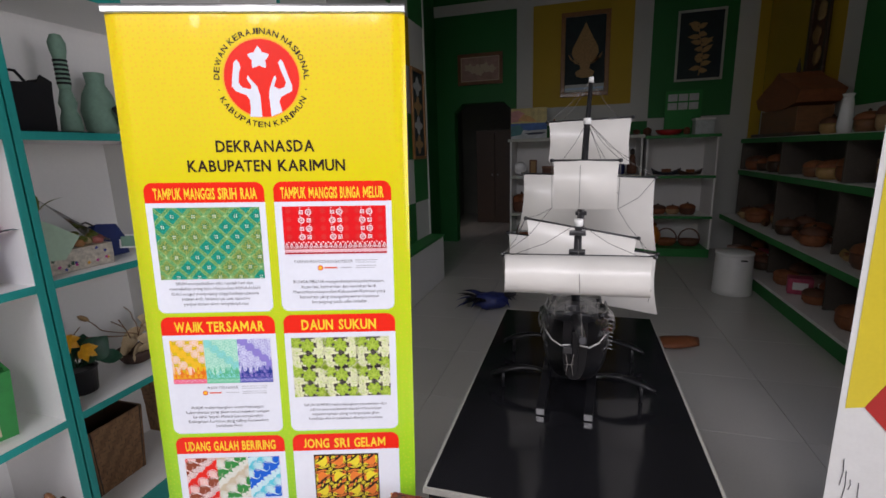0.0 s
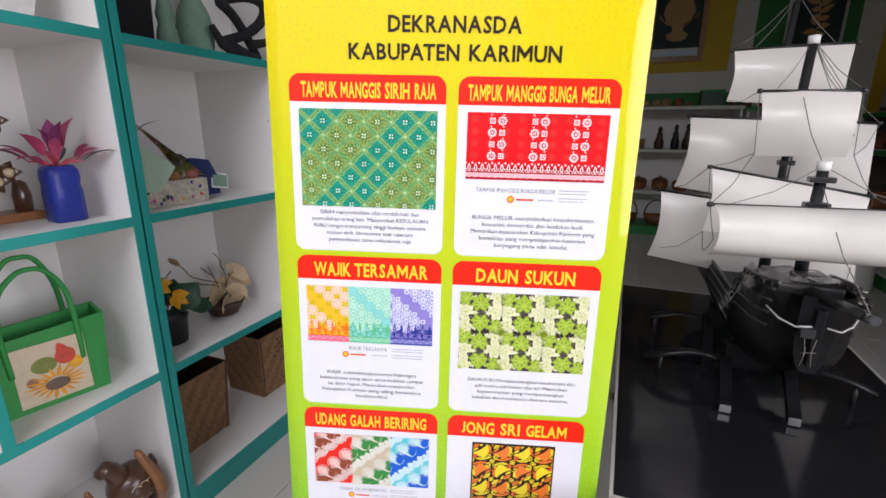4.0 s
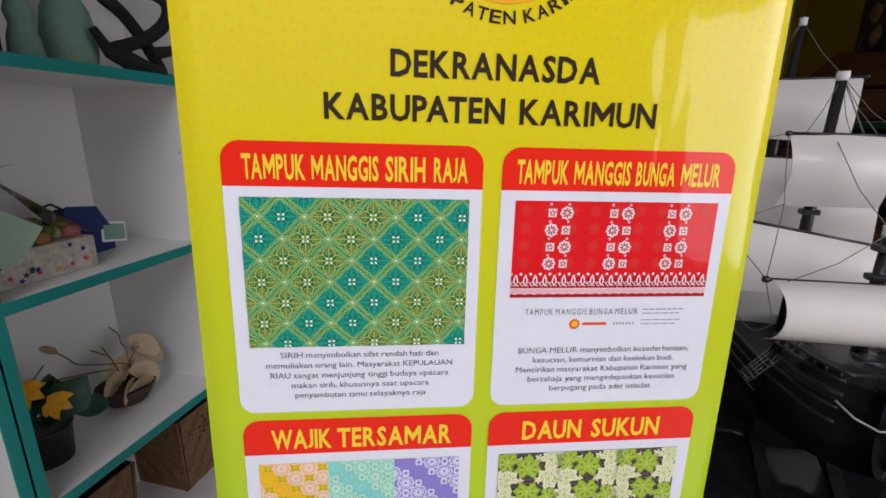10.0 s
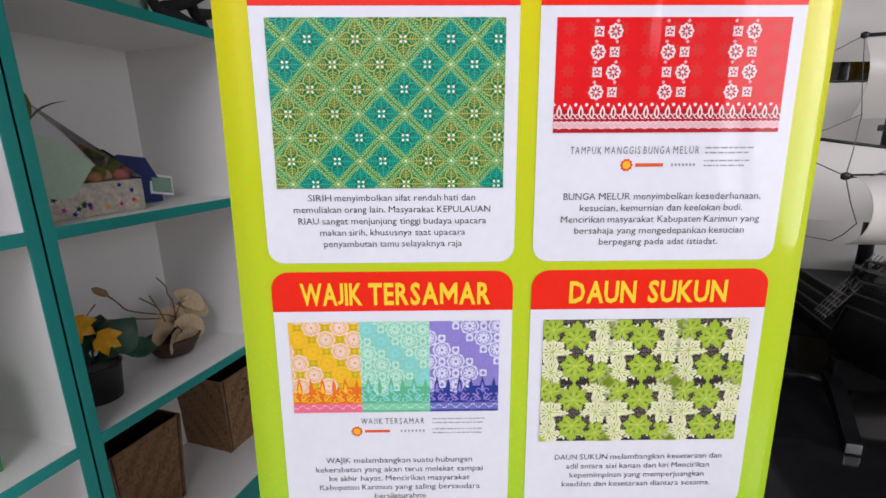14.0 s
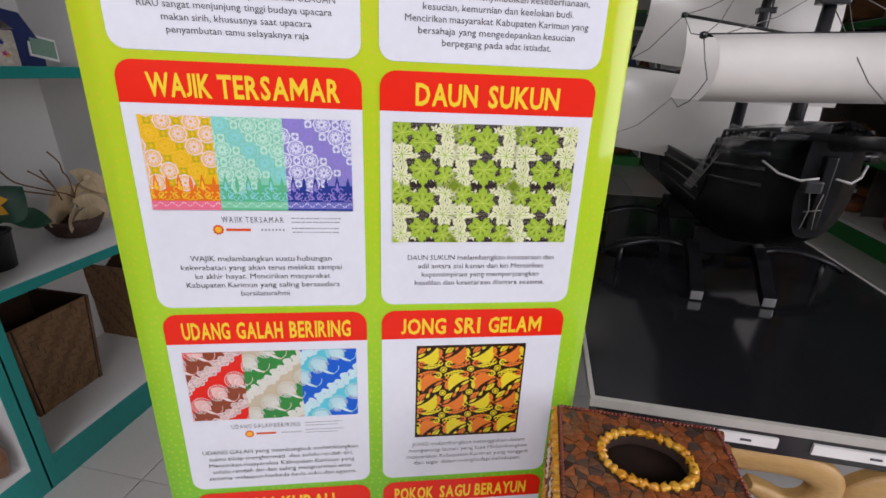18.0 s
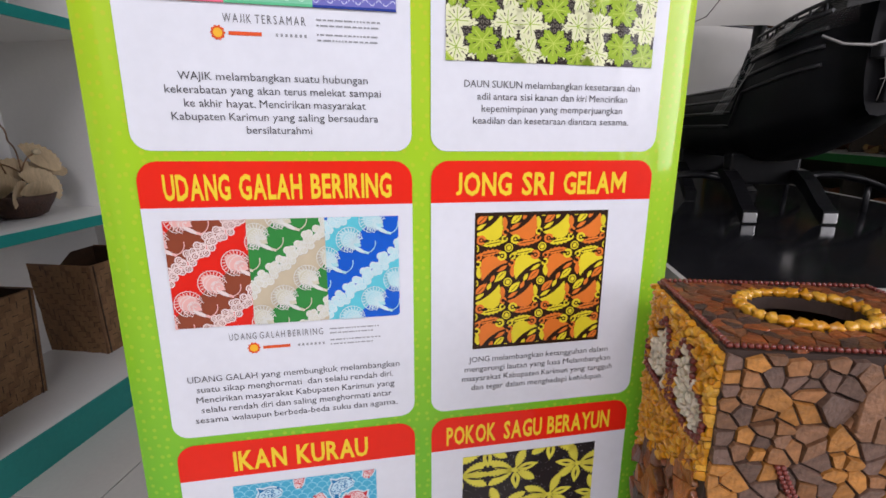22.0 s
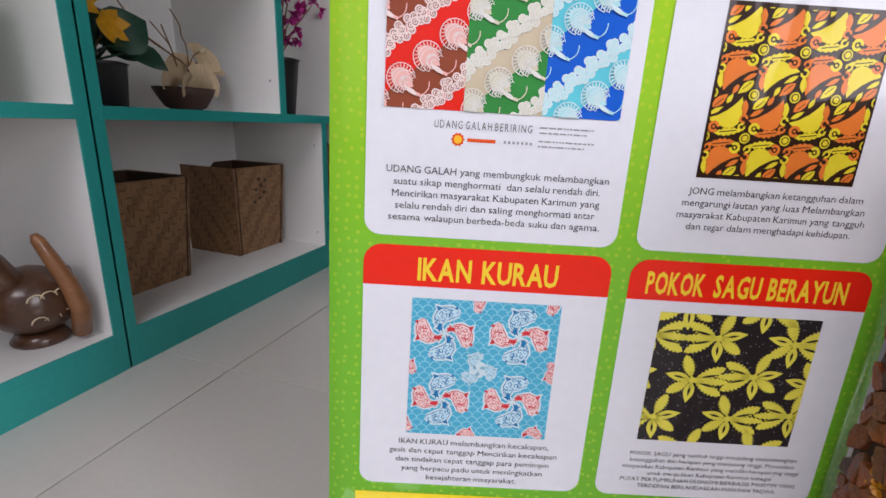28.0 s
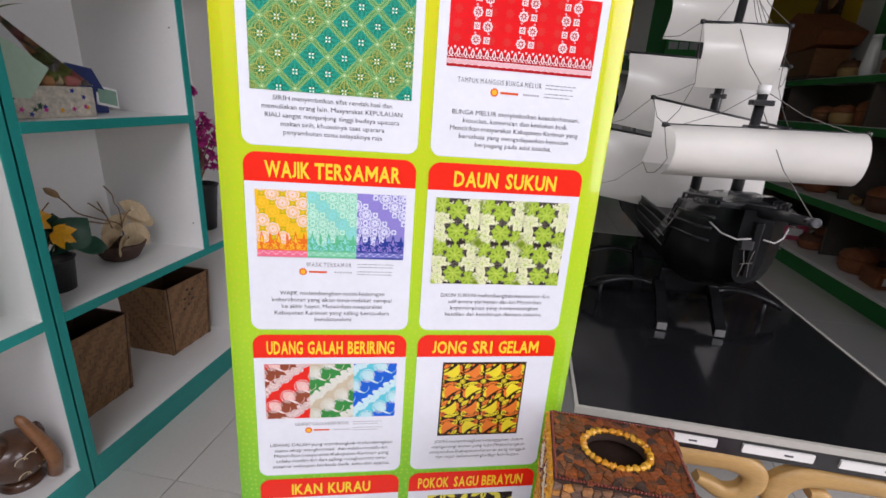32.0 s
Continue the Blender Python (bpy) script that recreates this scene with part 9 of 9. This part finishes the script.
def mosaic(origin, eu, ev, en, lu, lv, step, thick, name, mats, skip=None, singles=True, seed=1, gap=0.0011, parent=None, kind="",
           tall=1.0, drop=0.14, tilt=0.22, dome=0.86):
    """Broken pieces laid on a face: each an irregular chip with its own outline, edges, height and tilt."""
    rng = random.Random(seed)
    nu, nv = max(1, round(lu / step)), max(1, round(lv / (step * tall)))
    su, sv = lu / nu, lv / nv
    site = {}
    for i in range(-1, nu + 1):
        for j in range(-1, nv + 1):
            if rng.random() < drop and 0 < i < nu - 1 and 0 < j < nv - 1:
                continue
            k = 0.46 if 0 <= i < nu and 0 <= j < nv else 0.1
            site[i, j] = ((i + 0.5 + rng.uniform(-k, k)) * su, (j + 0.5 + rng.uniform(-k, k)) * sv)
    joined = None if singles else bmesh.new()
    o, eu, ev, en = Vector(origin), Vector(eu), Vector(ev), Vector(en)
    for (i, j), (sx, sy) in site.items():
        if not (0 <= i < nu and 0 <= j < nv):
            continue
        mi = skip(sx, sy) if skip else -1
        if mi is None:
            continue
        if mi < 0:
            mi = rng.randrange(len(mats))
        q = [(0, 0), (lu, 0), (lu, lv), (0, lv)]
        for di in range(-2, 3):
            for dj in range(-2, 3):
                n = site.get((i + di, j + dj)) if di or dj else None
                if n is None or not q:
                    continue
                dx, dy = n[0] - sx, n[1] - sy
                d = math.hypot(dx, dy)
                q = cut(q, (sx + n[0]) / 2 - dx / d * gap / 2, (sy + n[1]) / 2 - dy / d * gap / 2, dx, dy)
        q = [v for k, v in enumerate(q) if math.hypot(v[0] - q[k - 1][0], v[1] - q[k - 1][1]) > step * 0.05]
        if len(q) < 3:
            continue
        cx, cy = sum(v[0] for v in q) / len(q), sum(v[1] for v in q) / len(q)
        bm = joined if joined is not None else bmesh.new()
        c = o + eu * cx + ev * cy
        base = Vector((0, 0, 0)) if singles else c
        h = thick * rng.uniform(0.55, 1.5)
        tu, tv = rng.uniform(-tilt, tilt), rng.uniform(-tilt, tilt)
        low, mid, top = [], [], []
        for v in q:
            d = eu * (v[0] - cx) + ev * (v[1] - cy)
            lean = en * ((v[0] - cx) * tu + (v[1] - cy) * tv)
            low.append(bm.verts.new(base + d))
            mid.append(bm.verts.new(base + d * 0.97 + en * h * 0.72 + lean))
            top.append(bm.verts.new(base + d * dome + en * h + lean))
        m = len(q)
        for k in range(m):
            f1 = bm.faces.new((low[k], low[(k + 1) % m], mid[(k + 1) % m], mid[k]))
            f2 = bm.faces.new((mid[k], mid[(k + 1) % m], top[(k + 1) % m], top[k]))
            f1.material_index = f2.material_index = 0 if singles else mi
        bm.faces.new(top).material_index = 0 if singles else mi
        if singles:
            bm.normal_update()
            if bm.faces[-1:] and sum((f.normal.dot(en) for f in list(bm.faces)[-1:]), 0.0) < 0:
                bmesh.ops.reverse_faces(bm, faces=bm.faces)
            part(name, bm, mats[mi], parent or BOX, at=Matrix.Translation(c))
    if joined is not None:
        bmesh.ops.recalc_face_normals(joined, faces=joined.faces)
        ob = part(name, joined, mats, parent or BOX)
        if kind:
            tagged(ob, kind=kind)
        return ob


# front face: bark shards; two red bead stems and a red-edged shell petal low down
PETALS = [(Vector((0.104, 0.397)), Vector((0.112, 0.215)), 0.027), (Vector((0.020, 0.308)), Vector((0.078, 0.314)), 0.021)]


def in_petal(u, v, grow=0.0):
    for a, b, w in PETALS:
        d = b - a
        t = (Vector((u, v)) - a).dot(d) / d.length_squared
        if 0 < t < 1 and (Vector((u, v)) - a - d * t).length < w * math.sin(math.pi * t) ** 0.8 + grow:
            return True
    return False


CHIP = [surface("chip_" + n, c, 0.5, var=0.45, scale=70, bump=0.6, bscale=240, each=0.25, coat=0.1) for n, c in (
    ("taupe", (0.135, 0.078, 0.056)), ("brown", (0.190, 0.092, 0.046)), ("ochre", (0.40, 0.170, 0.036)), ("tan", (0.27, 0.120, 0.045)))]
FRONT = [CHIP[0], CHIP[1], CHIP[2], CHIP[0], CHIP[3], CHIP[1], CHIP[2]]
mosaic((BX0, BY0, 0.24), (1, 0, 0), (0, 0, 1), (0, -1, 0), BX1 - BX0, BZ - 0.241, 0.0138, 0.0036, "bark_chip", FRONT,
       skip=lambda u, v: None if in_petal(u, v + 0.24, 0.004) else -1, seed=3, drop=0.14, gap=0.0017, dome=0.93, tilt=0.2)
mosaic((BX0, BY0, 0.0), (1, 0, 0), (0, 0, 1), (0, -1, 0), BX1 - BX0, 0.24, 0.0152, 0.0042, "bark_rest", FRONT,
       skip=lambda u, v: None if in_petal(u, v, 0.005) else -1, seed=4, singles=False, kind="stuff")
mosaic((BX0 + 0.015, BY0, 0.26), (1, 0, 0), (0, 0, 1), (0, -1, 0), 0.165, 0.11, 0.0056, 0.005, "shell_mosaic", [SHELL],
       skip=lambda u, v: 0 if in_petal(u + 0.015, v + 0.26, 0.0015) else None, seed=5, singles=False, kind="stuff", dome=0.6)

bead_mesh = None


def bead(p, r=0.0042, parent=None, name="bead"):
    global bead_mesh
    if bead_mesh is None:
        bead_mesh = mesh_from(add_blob(bmesh.new(), (0, 0, 0), 0.0042, sub=1), "bead", BEAD, True)
    ob = new(name, bead_mesh)
    ob.parent = parent or BOX
    ob.matrix_basis = Matrix.Translation(p) @ Matrix.Diagonal((r / 0.0042, r / 0.0042, r / 0.0042, 1))


def bead_line(pts, step=0.0066, r=0.0036):
    pts = [Vector(p) for p in pts]
    carry = 0.0
    for a, b in zip(pts, pts[1:]):
        d = (b - a).length
        s = carry
        while s < d:
            bead(a.lerp(b, s / d), r)
            s += step
        carry = s - d


rim = [k / 18 for k in range(19)]
for a, b, w in PETALS:
    across = Vector((-(b - a).y, (b - a).x)).normalized()
    for sg in (-1, 1):
        for off in (0.002, 0.0064):
            line = [a + (b - a) * t + across * sg * (off + w * math.sin(math.pi * t) ** 0.8) for t in rim]
            bead_line([(BX0 + p.x, BY0 - 0.004, p.y) for p in line], 0.0048, 0.0026)
for du in (-0.0021, 0.0021):
    bead_line([(BX0 + u + du, BY0 - 0.005, v) for u, v in ((0.050, 0.471), (0.055, 0.460), (0.064, 0.443), (0.067, 0.424), (0.064, 0.400), (0.063, 0.375), (0.062, 0.345))], 0.0046, 0.0025)
    bead_line([(BX0 + u + du, BY0 - 0.005, v) for u, v in ((0.142, 0.445), (0.148, 0.41), (0.153, 0.36), (0.150, 0.30), (0.156, 0.22))], 0.0046, 0.0025)

# side face: amber chips above tall bark shards, with two cream petals in dark red and an amber stem
PETAL_A = [(0.048, 0.537), (0.030, 0.521), (0.012, 0.499), (0.014, 0.477), (0.067, 0.477), (0.060, 0.513), (0.056, 0.530)]
PETAL_B = [(0.100, 0.540), (0.114, 0.531), (0.115, 0.517), (0.139, 0.507), (0.144, 0.491), (0.141, 0.482), (0.122, 0.478), (0.090, 0.480), (0.089, 0.509), (0.094, 0.530)]
# amber leaves of the flower low on the side
SPRIG = [((0.071, 0.294), (0.074, 0.240), 0.010), ((0.028, 0.238), (0.062, 0.200), 0.009), ((0.092, 0.226), (0.078, 0.170), 0.010), ((0.050, 0.196), (0.058, 0.140), 0.010)]


def near_poly(poly, u, v):
    """Inside: below zero; outside: the distance."""
    inside, best = False, 9.0
    for k, (x1, y1) in enumerate(poly):
        x0, y0 = poly[k - 1]
        if (y0 > v) != (y1 > v) and u < (x1 - x0) * (v - y0) / (y1 - y0) + x0:
            inside = not inside
        t = max(0, min(1, ((u - x0) * (x1 - x0) + (v - y0) * (y1 - y0)) / ((x1 - x0) ** 2 + (y1 - y0) ** 2)))
        best = min(best, math.hypot(u - x0 - t * (x1 - x0), v - y0 - t * (y1 - y0)))
    return -best if inside else best


def side(u, v):
    """u from the back edge to the front, v height."""
    d = min(near_poly(PETAL_A, u, v), near_poly(PETAL_B, u, v))
    if d < 0:
        return 2
    if d < 0.0055:
        return 9
    if v > 0.363 + 0.55 * u:
        return 0 if noise.noise(Vector((u * 160, v * 160, 0))) < 0.1 else 1
    return None


def low_stem(u, v):
    for a, b, w in SPRIG:
        a, b = Vector(a), Vector(b)
        t = (Vector((u, v)) - a).dot(b - a) / (b - a).length_squared
        if 0 < t < 1 and (Vector((u, v)) - a.lerp(b, t)).length < w * math.sin(math.pi * t) ** 0.6:
            return True
    return False


mosaic((BX0, BY1, 0.33), (0, -1, 0), (0, 0, 1), (-1, 0, 0), BY1 - BY0, BZ - 0.332, 0.0066, 0.0048, "shell_mosaic", [AMBER, AMBER2, SHELL],
       skip=lambda u, v: None if side(u, v + 0.33) == 9 else side(u, v + 0.33), seed=7, singles=False, kind="stuff", gap=0.0006, dome=0.55, tilt=0.3)
mosaic((BX0, BY1, 0.0), (0, -1, 0), (0, 0, 1), (-1, 0, 0), BY1 - BY0, 0.46, 0.0128, 0.0055, "bark_shard", [BARK[3], BARK[0], BARK[1], BARK[3], BARK[2], BARK[0]],
       skip=lambda u, v: None if v > 0.371 + 0.55 * u or low_stem(u, v) else -1, seed=8, tall=1.9, tilt=0.3, drop=0.2, dome=0.9)
mosaic((BX0, BY1, 0.0), (0, -1, 0), (0, 0, 1), (-1, 0, 0), BY1 - BY0, 0.31, 0.0066, 0.006, "shell_mosaic", [AMBER, BARK[2], AMBER],
       skip=lambda u, v: -1 if low_stem(u, v) else None, seed=9, singles=False, kind="stuff", dome=0.55)
for line in ([(0.004, 0.498), (0.006, 0.472), (0.040, 0.471), (0.070, 0.472), (0.087, 0.474), (0.122, 0.472), (0.146, 0.477), (0.149, 0.495), (0.145, 0.511), (0.133, 0.513), (0.121, 0.518), (0.120, 0.532), (0.112, 0.541), (0.099, 0.546), (0.089, 0.535)],
             [(0.072, 0.478), (0.067, 0.505), (0.064, 0.522), (0.058, 0.537), (0.048, 0.543), (0.038, 0.534)],
             [(0.078, 0.476), (0.075, 0.500), (0.074, 0.518)], [(0.083, 0.480), (0.083, 0.500), (0.084, 0.520), (0.088, 0.534)],
             [(0.072, 0.316), (0.072, 0.294)], [(0.076, 0.312), (0.083, 0.284), (0.084, 0.250), (0.076, 0.215), (0.070, 0.180)], [(0.064, 0.288), (0.064, 0.250), (0.070, 0.220)]):
    bead_line([(BX0 - 0.004, BY1 - u, v) for u, v in line], 0.0066, 0.0037)
# the two hidden faces stay plain bark in one sheet
mosaic((BX1, BY0, 0.0), (0, 1, 0), (0, 0, 1), (1, 0, 0), BY1 - BY0, BZ, 0.019, 0.004, "bark_rest", BARK, seed=10, singles=False, kind="stuff")
mosaic((BX1, BY1, 0.0), (-1, 0, 0), (0, 0, 1), (0, 1, 0), BX1 - BX0, BZ, 0.022, 0.004, "bark_rest", BARK, seed=11, singles=False, kind="stuff")


# lid: thin bark slips, a ring of amber stones, a border of red beads
def lid(u, v):
    x, y = BX0 + u, BY0 + v
    k = ((x - HC[0]) / (HRX + 0.010)) ** 2 + ((y - HC[1]) / (HRY + 0.010)) ** 2
    return None if k < 1.05 or min(u, v, BX1 - BX0 - u, BY1 - BY0 - v) < 0.005 else -1


mosaic((BX0, BY0, BZ), (1, 0, 0), (0, 1, 0), (0, 0, 1), BX1 - BX0, BY1 - BY0, 0.017, 0.0022, "bark_slip", [BARK[0], BARK[3], BARK[3], BARK[1]], skip=lid, seed=12, gap=0.0004, tall=0.45, tilt=0.05, dome=0.96)
e = 0.003
bead_line([(BX0 + e, BY0 + e, BZ + 0.003), (BX1 - e, BY0 + e, BZ + 0.003), (BX1 - e, BY1 - e, BZ + 0.003), (BX0 + e, BY1 - e, BZ + 0.003), (BX0 + e, BY0 + e, BZ + 0.003)], 0.0050, 0.0026)
rng = random.Random(21)
for k in range(28):
    a = 2 * math.pi * k / 28
    bm = add_blob(bmesh.new(), (0, 0, 0), 0.0060, (1.05, 0.85, 0.8), 0, 0.9, 2, k)
    part("amber_stone", bm, AMBER2 if rng.random() < 0.5 else AMBER, BOX,
         at=Matrix.Translation((HC[0] + (HRX + 0.005) * math.cos(a), HC[1] + (HRY + 0.005) * math.sin(a), BZ + 0.003)) @ pose(0, 0, 0, 0, 0, math.degrees(a) + 90))

# ---- polished floor tiles ----
S, J = 0.6, 0.0025
tile_mesh = mesh_from(box(J / 2, S - J / 2, J / 2, S - J / 2, -0.012, 0.0, 0.0012), "tile", TILE)
floor_ob = bpy.data.objects["floor"]
for i in range(-2, 7):
    for j in range(-4, 16):
        x, y = -1.03 + S * i, 1.17 + S * j
        if -2.8 < x < 2.9 and y + S > YF and y < YB + 3.2:
            t = new("tile", tile_mesh)
            t.parent = floor_ob
            t.location = (x, y, 0)
